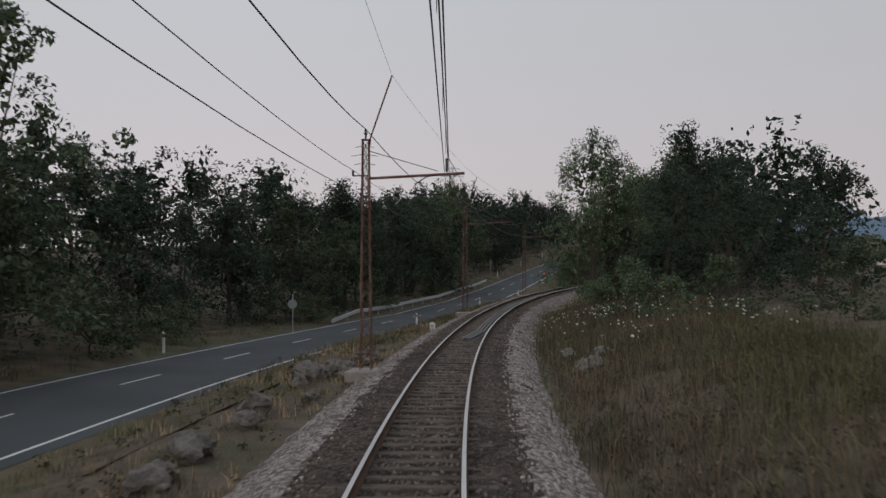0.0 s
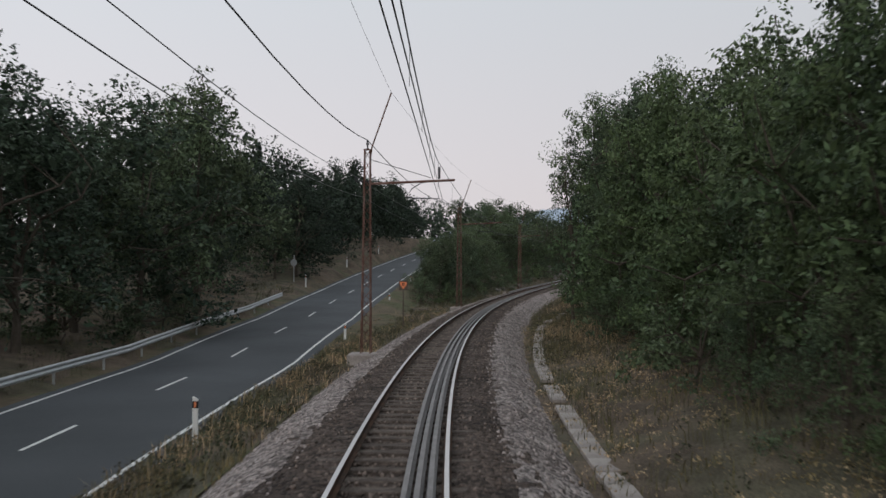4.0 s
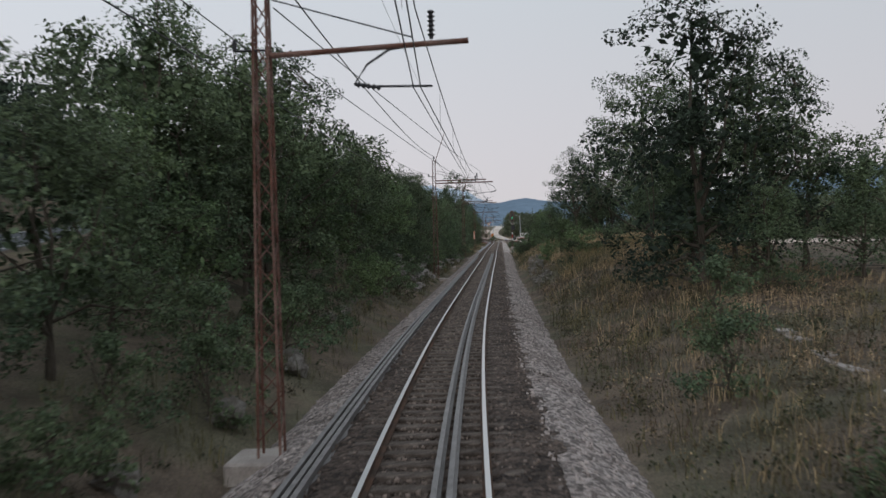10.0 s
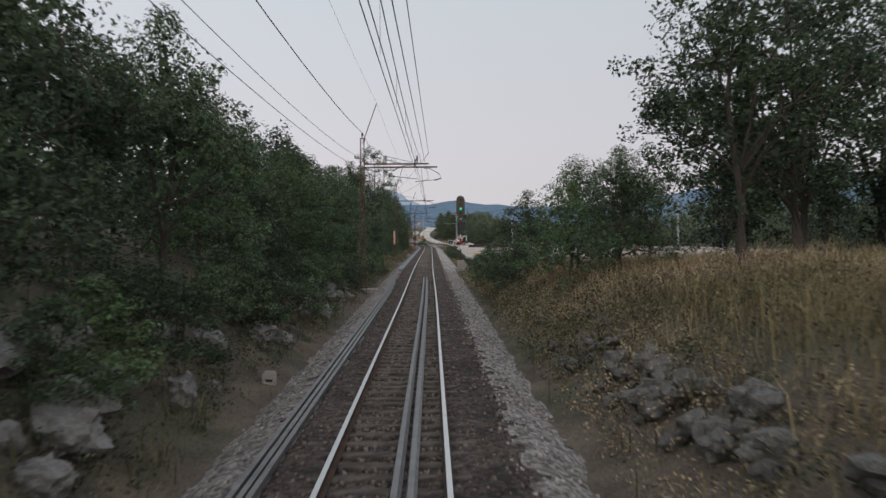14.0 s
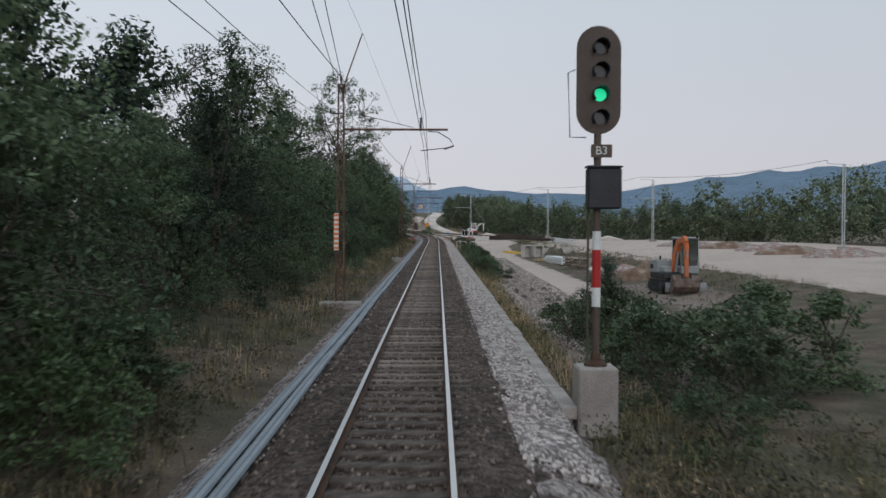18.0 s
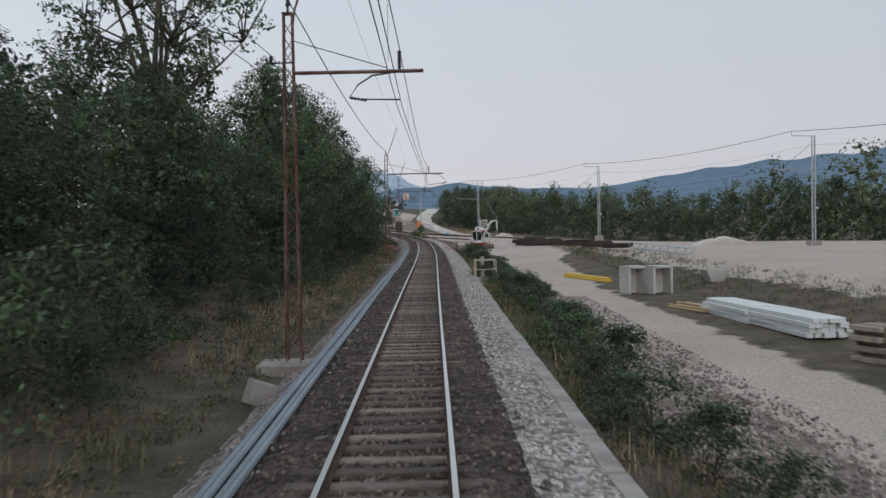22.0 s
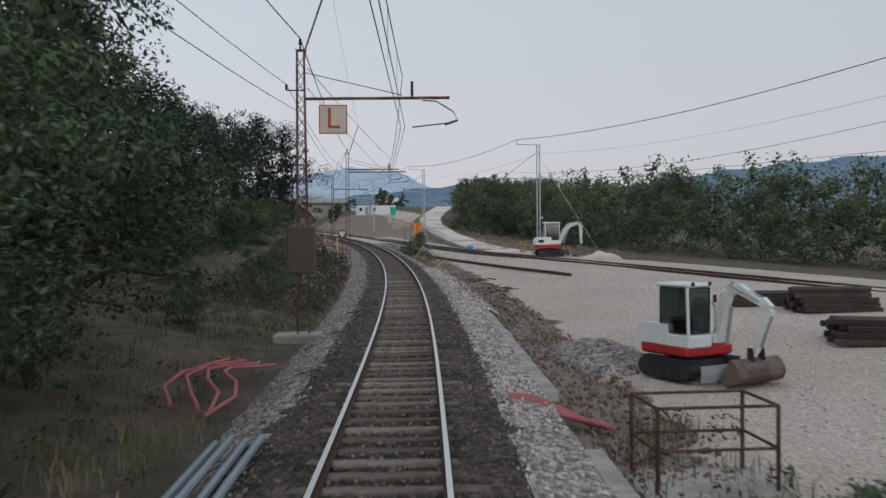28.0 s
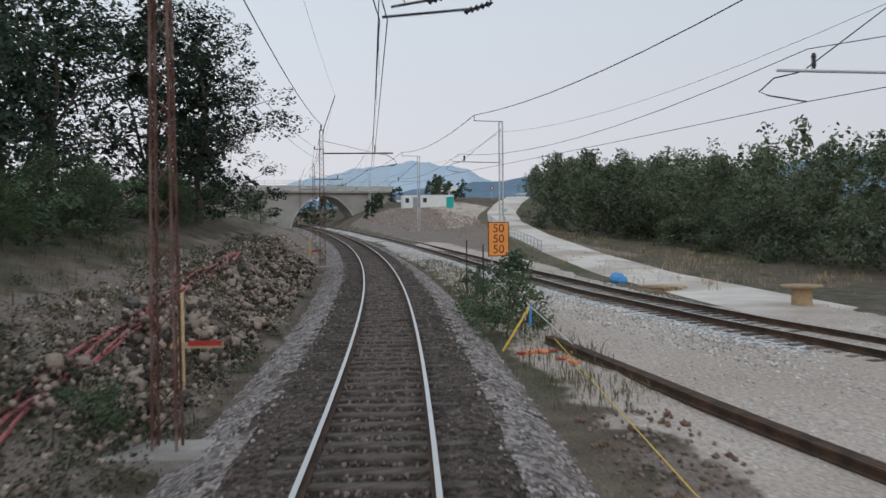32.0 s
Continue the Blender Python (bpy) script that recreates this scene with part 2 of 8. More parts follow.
M_GROUND = ground_material()
M_GRAVEL_W = material("pale_gravel", (0.68, 0.60, 0.54), 0.95, other=(0.46, 0.375, 0.32), mix_scale=0.12, scale=0.8, fine=30, vary=0.16, bump=0.6)
M_BALLAST = material("ballast_grey", (0.325, 0.278, 0.26), 0.95, other=(0.255, 0.212, 0.195), mix_scale=0.5, scale=5, fine=22, vary=0.25, bump=1.0, bump_dist=0.05, pebbles=13.0)
M_BALLAST_P = material("fresh_ballast", (0.54, 0.51, 0.485), 0.95, scale=3, fine=22, vary=0.2, bump=1.0, bump_dist=0.05, pebbles=12.0)
M_BALLAST_B = material("ballast_brown", (0.105, 0.078, 0.064), 0.95, other=(0.065, 0.048, 0.04), mix_scale=0.7, scale=6, fine=24, vary=0.25, bump=1.0, bump_dist=0.05, pebbles=14.0)
M_STONE = material("ballast_stone", (0.345, 0.295, 0.276), 0.9, island=0.45, scale=2, fine=30, vary=0.2, bump=0.2)
M_BALLAST_L = material("new_shoulder_ballast", (0.44, 0.385, 0.36), 0.95, other=(0.36, 0.305, 0.282), mix_scale=0.5, scale=5, fine=22, vary=0.25, bump=1.0, bump_dist=0.05, pebbles=13.0)
M_STONE_L = material("new_shoulder_stone", (0.46, 0.405, 0.378), 0.9, island=0.45, scale=2, fine=30, vary=0.2, bump=0.2)
M_STONE_P = material("pale_ballast_stone", (0.58, 0.545, 0.515), 0.9, island=0.5, scale=2, fine=30, vary=0.2, bump=0.2)
M_SLEEPER = material("weathered_sleeper", (0.225, 0.182, 0.155), 0.9, obj=0.35, scale=3, fine=30, vary=0.4, bump=0.8, other=(0.125, 0.098, 0.082), mix_scale=2.0, stretch=(1, 4, 4))
M_RAIL_TOP = material("worn_rail_head", (0.62, 0.61, 0.60), 0.32, metal=1.0, vary=0.06, scale=2, fine=30, bump=0.05)
M_RUST = material("rusty_steel", (0.10, 0.055, 0.035), 0.85, scale=3, fine=30, vary=0.35, bump=0.4, other=(0.06, 0.04, 0.03), mix_scale=2)
M_GUARD = material("grey_guard_rail", (0.21, 0.195, 0.19), 0.55, metal=0.3, scale=3, fine=30, vary=0.25, bump=0.2)
M_MAST = material("rusty_mast_paint", (0.12, 0.055, 0.04), 0.8, scale=2, fine=25, vary=0.35, bump=0.3, other=(0.19, 0.12, 0.10), mix_scale=1.5)
M_GALV = material("galvanised_steel", (0.50, 0.52, 0.53), 0.5, metal=0.6, scale=2, fine=25, vary=0.12, bump=0.1)
M_DARK = material("dark_steel", (0.05, 0.05, 0.055), 0.6, metal=0.3, scale=3, fine=25, vary=0.2, bump=0.1)
M_WIRE = material("copper_wire", (0.06, 0.06, 0.065), 0.6, metal=0.3, vary=0.1, bump=0)
M_CONCRETE = material("weathered_concrete", (0.41, 0.365, 0.335), 0.9, scale=2, fine=35, vary=0.22, bump=0.4, other=(0.28, 0.245, 0.225), mix_scale=1.2)
M_ASPHALT = material("grey_asphalt", (0.085, 0.09, 0.097), 0.85, scale=0.5, fine=60, vary=0.15, bump=0.3, other=(0.065, 0.07, 0.075), mix_scale=0.25)
M_PAINT = material("road_marking_paint", (0.70, 0.70, 0.68), 0.7, scale=3, fine=20, vary=0.15, bump=0.1)
M_ROCK = material("grey_limestone", (0.25, 0.23, 0.21), 0.9, scale=2, fine=18, vary=0.35, bump=0.9, bump_dist=0.06, other=(0.13, 0.115, 0.10), mix_scale=1.2)
M_ROCK_P = material("pale_limestone", (0.26, 0.24, 0.228), 0.9, scale=1.5, fine=9, vary=0.3, bump=0.8, bump_dist=0.04, other=(0.19, 0.175, 0.16), mix_scale=1.6)
M_PRECAST = material("pale_precast_concrete", (0.58, 0.55, 0.51), 0.9, scale=2, fine=30, vary=0.14, bump=0.25, other=(0.46, 0.43, 0.40), mix_scale=1.0)
M_EARTH = material("dug_brown_earth", (0.21, 0.135, 0.095), 0.95, scale=1.5, fine=16, vary=0.35, bump=0.9, bump_dist=0.08, other=(0.28, 0.23, 0.19), mix_scale=0.8)
M_BARK = material("grey_brown_bark", (0.085, 0.07, 0.055), 0.9, scale=4, fine=25, vary=0.3, bump=0.7, stretch=(1, 1, 0.25))
M_LEAF = leaf_material("oak_leaves", (0.102, 0.134, 0.072), (0.066, 0.098, 0.058))
M_LEAF_Y = leaf_material("light_green_leaves", (0.122, 0.166, 0.075), (0.084, 0.128, 0.062))
M_LEAF_D = leaf_material("dark_leaves", (0.046, 0.066, 0.042), (0.036, 0.056, 0.038))
M_STRAW = material("dry_grass", (0.46, 0.335, 0.205), 0.9, vary=0.2, scale=0.4, fine=6, bump=0, island=0.4, other=(0.22, 0.175, 0.09), mix_scale=0.15)
M_STRAW_D = material("faded_grass", (0.165, 0.122, 0.086), 0.9, vary=0.2, scale=0.4, fine=6, bump=0, island=0.4, other=(0.10, 0.095, 0.05), mix_scale=0.15)
M_GREEN = material("green_grass", (0.115, 0.11, 0.062), 0.9, vary=0.2, scale=0.4, fine=6, bump=0, island=0.4, other=(0.15, 0.13, 0.06), mix_scale=0.2)
M_FLOWER = material("white_umbels", (0.52, 0.49, 0.43), 0.9, vary=0.1, bump=0, island=0.2)
M_LEAF_W = leaf_material("weed_leaves", (0.082, 0.094, 0.052), (0.112, 0.098, 0.06))
# paler, greyer green: the slight haze over the far woods is in this colour
M_LEAF_F = leaf_material("hazy_far_wood_leaves", (0.15, 0.17, 0.10), (0.105, 0.135, 0.08))
# the hills' colours carry the distance haze: blue, and paler for the farther ridge
M_HILL = material("haze_blue_hill", (0.17, 0.23, 0.30), 1.0, vary=0.10, scale=0.004, fine=0.03, bump=0, spec=0.0)
M_HILL_FAR = material("haze_pale_far_hill", (0.43, 0.505, 0.59), 1.0, vary=0.05, scale=0.004, fine=0.03, bump=0, spec=0.0)
M_WHITE = material("white_painted_metal", (0.72, 0.72, 0.70), 0.6, vary=0.08, scale=2, fine=20, bump=0.05)
M_RED = material("red_paint", (0.42, 0.03, 0.03), 0.5, vary=0.12, scale=2, fine=20, bump=0.05)
M_ORANGE = material("orange_board_paint", (0.85, 0.30, 0.06), 0.55, vary=0.08, scale=2, fine=20, bump=0.03)
M_BLACK = material("black_paint", (0.015, 0.015, 0.016), 0.5, vary=0.1, bump=0.03)


# ---- building blocks ----
rng_s = random.Random(2)


class Build:
    """Collects the faces of one mesh."""

    def __init__(self):
        self.v, self.f = [], []

    def add(self, verts, faces):
        n = len(self.v)
        self.v += [tuple(p) for p in verts]
        self.f += [tuple(i + n for i in q) for q in faces]
        return self

    def box(self, c, size, m=None, taper=1.0):
        x, y, z = (a / 2 for a in size)
        vs = [Vector((i * x * (taper if k > 0 else 1), j * y * (taper if k > 0 else 1), k * z)) for k in (-1, 1) for j in (-1, 1) for i in (-1, 1)]
        vs = [(m @ p if m else p) + Vector(c) for p in vs]
        return self.add(vs, [(0, 2, 3, 1), (4, 5, 7, 6), (0, 1, 5, 4), (2, 6, 7, 3), (0, 4, 6, 2), (1, 3, 7, 5)])

    def slab(self, c, size, r=0.02):
        """A box with chamfered upper and side edges."""
        x, y, z = (a / 2 for a in size)
        rings = []
        for zz, q in ((-z, r), (-z + r, 0), (z - r, 0), (z, r)):
            a, b = x - q, y - q
            rings.append([(c[0] + i * (a - (r if k else 0)), c[1] + j * (b - (0 if k else r)), c[2] + zz) for i, j, k in ((-1, -1, 0), (-1, -1, 1), (1, -1, 1), (1, -1, 0), (1, 1, 0), (1, 1, 1), (-1, 1, 1), (-1, 1, 0))])
        vs = [p for ring in rings for p in ring]
        fs = [(n * 8 + i, n * 8 + (i + 1) % 8, n * 8 + 8 + (i + 1) % 8, n * 8 + 8 + i) for n in range(3) for i in range(8)]
        return self.add(vs, fs + [tuple(range(7, -1, -1)), tuple(range(24, 32))])

    def tube(self, pts, r, sides=6, cap=True, r2=None):
        pts = [Vector(p) for p in pts]
        rings = []
        for i, p in enumerate(pts):
            d = (pts[min(i + 1, len(pts) - 1)] - pts[max(i - 1, 0)]).normalized()
            u = d.cross(Vector((0, 0, 1)))
            u = u.normalized() if u.length > 1e-3 else Vector((1, 0, 0))
            w = u.cross(d)
            q = r if r2 is None else r + (r2 - r) * i / max(1, len(pts) - 1)
            rings += [p + q * (math.cos(2 * math.pi * k / sides) * u + math.sin(2 * math.pi * k / sides) * w) for k in range(sides)]
        fs = [(i * sides + k, i * sides + (k + 1) % sides, (i + 1) * sides + (k + 1) % sides, (i + 1) * sides + k) for i in range(len(pts) - 1) for k in range(sides)]
        if cap:
            fs += [tuple(range(sides - 1, -1, -1)), tuple(range((len(pts) - 1) * sides, len(pts) * sides))]
        return self.add(rings, fs)

    def lathe(self, rings, sides=12, m=None):
        """rings: radius and height, bottom to top."""
        vs = [Vector((r * math.cos(2 * math.pi * k / sides), r * math.sin(2 * math.pi * k / sides), z)) for r, z in rings for k in range(sides)]
        if m:
            vs = [m @ p for p in vs]
        n = len(rings)
        fs = [(i * sides + k, i * sides + (k + 1) % sides, (i + 1) * sides + (k + 1) % sides, (i + 1) * sides + k) for i in range(n - 1) for k in range(sides)]
        return self.add(vs, fs + [tuple(range(sides - 1, -1, -1)), tuple(range((n - 1) * sides, n * sides))])

    def prism(self, outline, a, b, axis="y", m=None):
        """An outline of two coordinates, drawn out from a to b along the third axis."""
        put = {"y": lambda p, t: (p[0], t, p[1]), "x": lambda p, t: (t, p[0], p[1]), "z": lambda p, t: (p[0], p[1], t)}[axis]
        n = len(outline)
        vs = [Vector(put(p, t)) for t in (a, b) for p in outline]
        if m:
            vs = [m @ p for p in vs]
        return self.add(vs, [tuple(range(n)), tuple(range(2 * n - 1, n - 1, -1))] + [(i, i + n, (i + 1) % n + n, (i + 1) % n) for i in range(n)])

    def sweep(self, outline, pts):
        """An outline of right and up, carried along places given as s, d, z beside the track."""
        n = len(outline)
        vs = [at(s, d + o[0], z + o[1]) for s, d, z in pts for o in outline]
        fs = [(i * n + k, (i + 1) * n + k, (i + 1) * n + (k + 1) % n, i * n + (k + 1) % n) for i in range(len(pts) - 1) for k in range(n)]
        return self.add(vs, fs + [tuple(range(n)), tuple(range(len(pts) * n - 1, (len(pts) - 1) * n - 1, -1))])

    def mesh(self, name, mat, smooth=False):
        me = bpy.data.meshes.new(name)
        me.from_pydata(self.v, [], self.f)
        bm = bmesh.new()
        bm.from_mesh(me)
        bmesh.ops.recalc_face_normals(bm, faces=bm.faces)
        bm.to_mesh(me)
        bm.free()
        me.materials.append(mat)
        if smooth:
            me.polygons.foreach_set("use_smooth", [True] * len(me.polygons))
        return me


def part(name, build, mat, parent=None, label="", smooth=False, kind=""):
    """Links one mesh as one object, under a thing or a part."""
    ob = new(name, build.mesh(name, mat, smooth) if isinstance(build, Build) else build)
    if parent:
        ob.parent = parent
    return tagged(ob, label, kind=kind)


def thing(name, label, category, m=None, group="", kind=""):
    ob = new(name)
    ob.empty_display_size = 0.2
    if m is not None:
        ob.matrix_basis = m
    return tagged(ob, label, category, group, kind)


def solo(name, build, mat, label, category, group="", kind="", m=None, smooth=False):
    ob = new(name, build.mesh(name, mat, smooth) if isinstance(build, Build) else build)
    if m is not None:
        ob.matrix_basis = m
    return tagged(ob, label, category, group, kind)


def raw_mesh(name, verts, faces, mat, smooth=False):
    me = bpy.data.meshes.new(name)
    v, f = np.asarray(verts, np.float32), np.asarray(faces, np.int32)
    me.vertices.add(len(v))
    me.vertices.foreach_set("co", v.ravel())
    k = f.shape[1]
    me.loops.add(f.size)
    me.loops.foreach_set("vertex_index", f.ravel())
    me.polygons.add(len(f))
    me.polygons.foreach_set("loop_start", np.arange(0, f.size, k, dtype=np.int32))
    me.update(calc_edges=True)
    me.validate()
    for one in mat if isinstance(mat, (list, tuple)) else [mat]:
        me.materials.append(one)
    if smooth:
        me.polygons.foreach_set("use_smooth", [True] * len(f))
    return me


# ---- the ground ----
DS = (-70.0, -40.0, -22.0, -15.0, -9.0, -6.0, -4.2, -3.2, 3.2, 4.2, 6.0, 9.0, 15.0, 22.0, 40.0, 70.0)
SECTIONS = {}


def section(s, left, right):
    """Heights above the rails across the track at s, far left to far right."""
    SECTIONS[s] = list(left) + list(right)


section(-80, (4, 2, 0, -1.5, -1.5, -1.0, -0.8, -0.8), (-0.7, -0.2, 0.5, 1.0, 1.4, 1.6, 2, 3))
section(0, (5, 2.5, 0, -1.4, -1.3, -0.9, -0.8, -0.8), (-0.7, -0.3, 0.3, 0.8, 1.3, 1.6, 2, 3))
section(40, (5, 2, -0.4, -1.2, -1.3, -0.8, -0.7, -0.8), (-0.7, -0.4, 0.3, 0.8, 1.2, 1.6, 2, 3))
section(62, (5, 2, -0.6, -1.4, -1.5, -1.4, -0.9, -0.8), (-0.7, -0.5, 0.0, 0.5, 1.0, 1.5, 2, 3))
section(100, (5, 3, 0.0, -1.2, -1.4, -1.4, -0.9, -0.8), (-0.8, -0.6, -0.3, 0.2, 0.8, 1.4, 2, 3))
section(135, (5, 3, 0.9, 0.2, -0.5, -0.8, -0.8, -0.8), (-0.8, -0.7, -0.4, -0.2, 0.3, 0.8, 1, 1))
section(165, (6, 4.6, 2.8, 1.8, 0.9, 0.3, -0.4, -0.8), (-0.8, -0.7, -0.4, -0.1, 0.3, 0.5, 0.5, 0))
section(195, (7, 6.2, 4.6, 3.3, 2.3, 1.0, -0.1, -0.7), (-0.8, -0.4, 0.5, 0.9, 1.2, 1.0, 0.5, 0))
section(215, (7.5, 7, 5.4, 4.0, 2.8, 1.5, 0.1, -0.7), (-0.7, 0.3, 1.2, 1.8, 2.0, 1.6, 0.5, 0))
section(240, (7, 6.8, 5.4, 3.6, 2.5, 1.4, 0.1, -0.7), (-0.7, 0.3, 1.4, 1.9, 2.0, 1.4, 0.2, 0))
section(265, (6, 5, 3.4, 2.6, 1.8, 0.9, 0.0, -0.7), (-0.7, -0.2, 0.5, 1.0, 1.0, 0.6, 0, 0))
section(290, (6, 4.5, 2.5, 1.6, 0.6, 0.0, -0.4, -0.7), (-0.8, -0.8, -0.8, -0.8, -0.9, -0.6, 0.1, 0.2))
section(320, (6, 4, 2, 1.2, 0.3, -0.3, -0.6, -0.7), (-0.8, -1.2, -1.8, -1.8, -1.8, -1.0, 0.1, 0.2))
section(400, (6, 4, 2, 1.2, 0.3, -0.4, -0.6, -0.7), (-0.8, -1.1, -1.5, -1.5, -1.3, -0.1, 0.1, 0.1))
section(425, (6, 4, 2, 1.2, 0.3, -0.4, -0.6, -0.7), (-0.8, -1.0, -1.2, -1.1, -0.5, 0.0, 0.1, 0.0))
section(440, (6, 4, 2, 1.2, 0.3, -0.4, -0.6, -0.7), (-0.7, -0.7, -0.7, -0.6, -0.1, 0.0, 0.0, -0.5))
section(455, (6, 4, 2, 1.2, 0.3, -0.3, -0.6, -0.7), (-0.6, -0.6, -0.6, -0.55, -0.3, -0.1, -0.6, -1.5))
section(480, (6, 5, 3.2, 2.0, 0.8, 0.0, -0.5, -0.7), (-0.6, -0.55, -0.55, -0.5, -0.4, -0.5, -1.5, -2.5))
section(505, (6, 5, 4.0, 2.8, 1.9, 0.9, -0.2, -0.7), (-0.6, -0.55, -0.5, -0.5, -0.3, -0.6, -1.5, -2.5))
section(530, (6, 5, 4.0, 3.2, 2.4, 1.2, -0.2, -0.7), (-0.6, -0.55, -0.5, -0.5, -0.6, -0.7, -1.2, -2.0))
section(560, (6, 5, 4.0, 3.2, 2.2, 1.0, -0.3, -0.7), (-0.6, -0.55, -0.5, -0.35, -0.1, -0.5, -1.0, -1.5))
section(600, (6, 4, 3.0, 2.2, 1.2, 0.2, -0.4, -0.7), (-0.6, -0.55, -0.5, 0.5, 1.5, 0.9, -0.4, -1.0))
section(645, (6, 4, 3.0, 2.2, 1.2, 0.2, -0.4, -0.7), (-0.6, -0.55, -0.5, 1.6, 3.2, 3.5, 4.4, 2.0))
section(690, (6, 5, 3.0, 2.2, 1.2, 0.2, -0.4, -0.7), (-0.6, -0.55, -0.5, 1.4, 4.5, 5.5, 6.2, 5.0))
section(900, (6, 4, 2.0, 1.0, 0.5, 0.0, -0.4, -0.7), (-0.7, -0.4, 0.3, 1.0, 2.0, 2.5, 3.0, 3.0))


def lie(s, d):
    """The ground's height above the rails, for arrays."""
    s, d = np.asarray(s, float), np.asarray(d, float)
    keys = sorted(SECTIONS)
    grid = np.array([SECTIONS[k] for k in keys])
    i = np.clip(np.searchsorted(keys, s) - 1, 0, len(keys) - 2)
    k = np.array(keys, float)
    u = np.clip((s - k[i]) / (k[i + 1] - k[i]), 0, 1)
    ds = np.array(DS)
    j = np.clip(np.searchsorted(ds, d) - 1, 0, len(ds) - 2)
    w = np.clip((d - ds[j]) / (ds[j + 1] - ds[j]), 0, 1)
    top = grid[i, j] * (1 - w) + grid[i, j + 1] * w
    end = grid[i + 1, j] * (1 - w) + grid[i + 1, j + 1] * w
    z = top * (1 - u) + end * u
    return z


def ripple(x, y):
    return 0.10 * np.sin(x * 0.9 + 1.7 * np.sin(y * 0.31)) * np.sin(y * 0.8 + 1.3 * np.sin(x * 0.27)) + 0.05 * np.sin(x * 2.3 + y * 1.9)


def ground_at(s, d):
    """A place on the ground."""
    p = at(s, d, float(lie(s, d)))
    if abs(d) > 4:
        p.z += float(ripple(p.x, p.y)) * rough_at(s, d)
    return p


def rough_at(s, d):
    """How uneven the ground is: worked places and roads are even."""
    near, far, _ = road_at(s)
    if near + 1.5 > d > far - 1.5:
        return 0.0
    if d > 5 and s > 300:
        return 0.15
    return 1.0


# the road beside the line: its nearer edge and height at each s
ROAD_S = (-80, 0, 30, 60, 80, 100, 120, 140, 160, 190, 230, 260)
ROAD_D = (-21, -9.9, -8.3, -6.6, -6.0, -6.4, -8.0, -10.6, -13.6, -18.1, -24.1, -29)
ROAD_Z = (-1.3, -1.1, -1.2, -1.5, -1.65, -1.42, -0.74, 0.24, 1.35, 3.04, 5.0, 6.0)


def road_at(s):
    near = float(np.interp(s, ROAD_S, ROAD_D))
    return near, near - 6.4, float(np.interp(s, ROAD_S, ROAD_Z))


def make_ground():
    def steps(lo, hi, fine, reach):
        inner = list(np.arange(lo, hi + 0.1, fine))
        out, g, p = [], fine, hi
        while p < hi + reach:
            g *= 1.35
            p += g
            out.append(p)
        neg, g, p = [], fine, lo
        while p > lo - reach:
            g *= 1.35
            p -= g
            neg.append(p)
        return np.array(neg[::-1] + inner + out)

    xs, ys = steps(-70, 300, 1.6, 4200), steps(-60, 700, 1.6, 4200)
    gx, gy = np.meshgrid(xs, ys)
    s, d = sd_of(gx, gy)
    dd = np.clip(d, -70, 70)
    z = np.interp(s, LINE_S, LINE_Z) + lie(s, dd)
    even = np.ones_like(z)
    even[(d > 5) & (s > 300)] = 0.15
    near = np.interp(s, ROAD_S, ROAD_D)
    far = near - 6.4
    on = (d < near + 1.2) & (d > far - 1.2) & (s < 259)
    z = np.where(on, np.interp(s, LINE_S, LINE_Z) + np.interp(s, ROAD_S, ROAD_Z) - 0.12, z)
    even[on] = 0
    even[np.abs(d) < 4] = 0
    z += ripple(gx, gy) * even
    away = np.clip((np.hypot(gx - 100, gy - 320) - 500) / 800, 0, 1)
    z = z * (1 - away) + 4.0 * away
    v = np.stack([gx, gy, z], -1).reshape(-1, 3)
    w, h = len(xs), len(ys)
    a = (np.arange(h - 1)[:, None] * w + np.arange(w - 1)[None]).ravel()
    me = raw_mesh("ground", v, np.stack([a, a + 1, a + w + 1, a + w], -1), M_GROUND, smooth=True)
    s, d = s.ravel(), d.ravel()
    wide = lambda x, lo, hi, soft: np.clip((x - lo) / soft, 0, 1) * np.clip((hi - x) / soft, 0, 1)
    yard = wide(s, 434, 575, 4) * wide(d, np.interp(s, (434, 496, 504, 575), (4.2, 4.0, 2.6, 2.6)), np.interp(s, (434, 470, 500, 520, 575), (70, 32, 20, 13, 9)), 1.5)
    plat = wide(s, 285, 438, 6) * wide(d, np.interp(s, (300, 438), (25, 14)), 60, 2.5)
    path = wide(s, 318, 440, 4) * wide(d, np.interp(s, (305, 340, 400, 440), (8.5, 7.6, 7.0, 6.0)), np.interp(s, (305, 340, 400, 425, 440), (14.5, 13, 11.6, 12.5, 18)), 1.5)
    ramp = wide(s, 585, 700, 5) * wide(d, np.interp(s, (585, 640), (11, 20)), np.interp(s, (585, 640), (15, 32)), 2)
    pale = np.maximum.reduce([yard, plat, path, 0.75 * ramp])
    bank = wide(s, 300, 376, 8) * wide(d, np.interp(s, (345, 352), (3.6, 5.0)), 8.7, 1.0)
    dug = np.maximum.reduce([np.maximum(0.75 * wide(s, 462, 640, 6) * wide(d, -6.2, -2.8, 1.2), wide(s, 492, 640, 5) * wide(d, -8.0, -2.8, 1.2)), wide(s, 436, 500, 4) * wide(d, 2.8, 5.1, 0.6), wide(s, 545, 655, 6) * wide(d, 6, 22, 2), 0.6 * wide(s, 325, 352, 4) * wide(d, 12, 20, 2), 0.95 * bank])
    for name, val in (("pale", pale), ("dug", dug)):
        at_v = me.attributes.new(name, "FLOAT", "POINT")
        at_v.data.foreach_set("value", val.astype(np.float32))
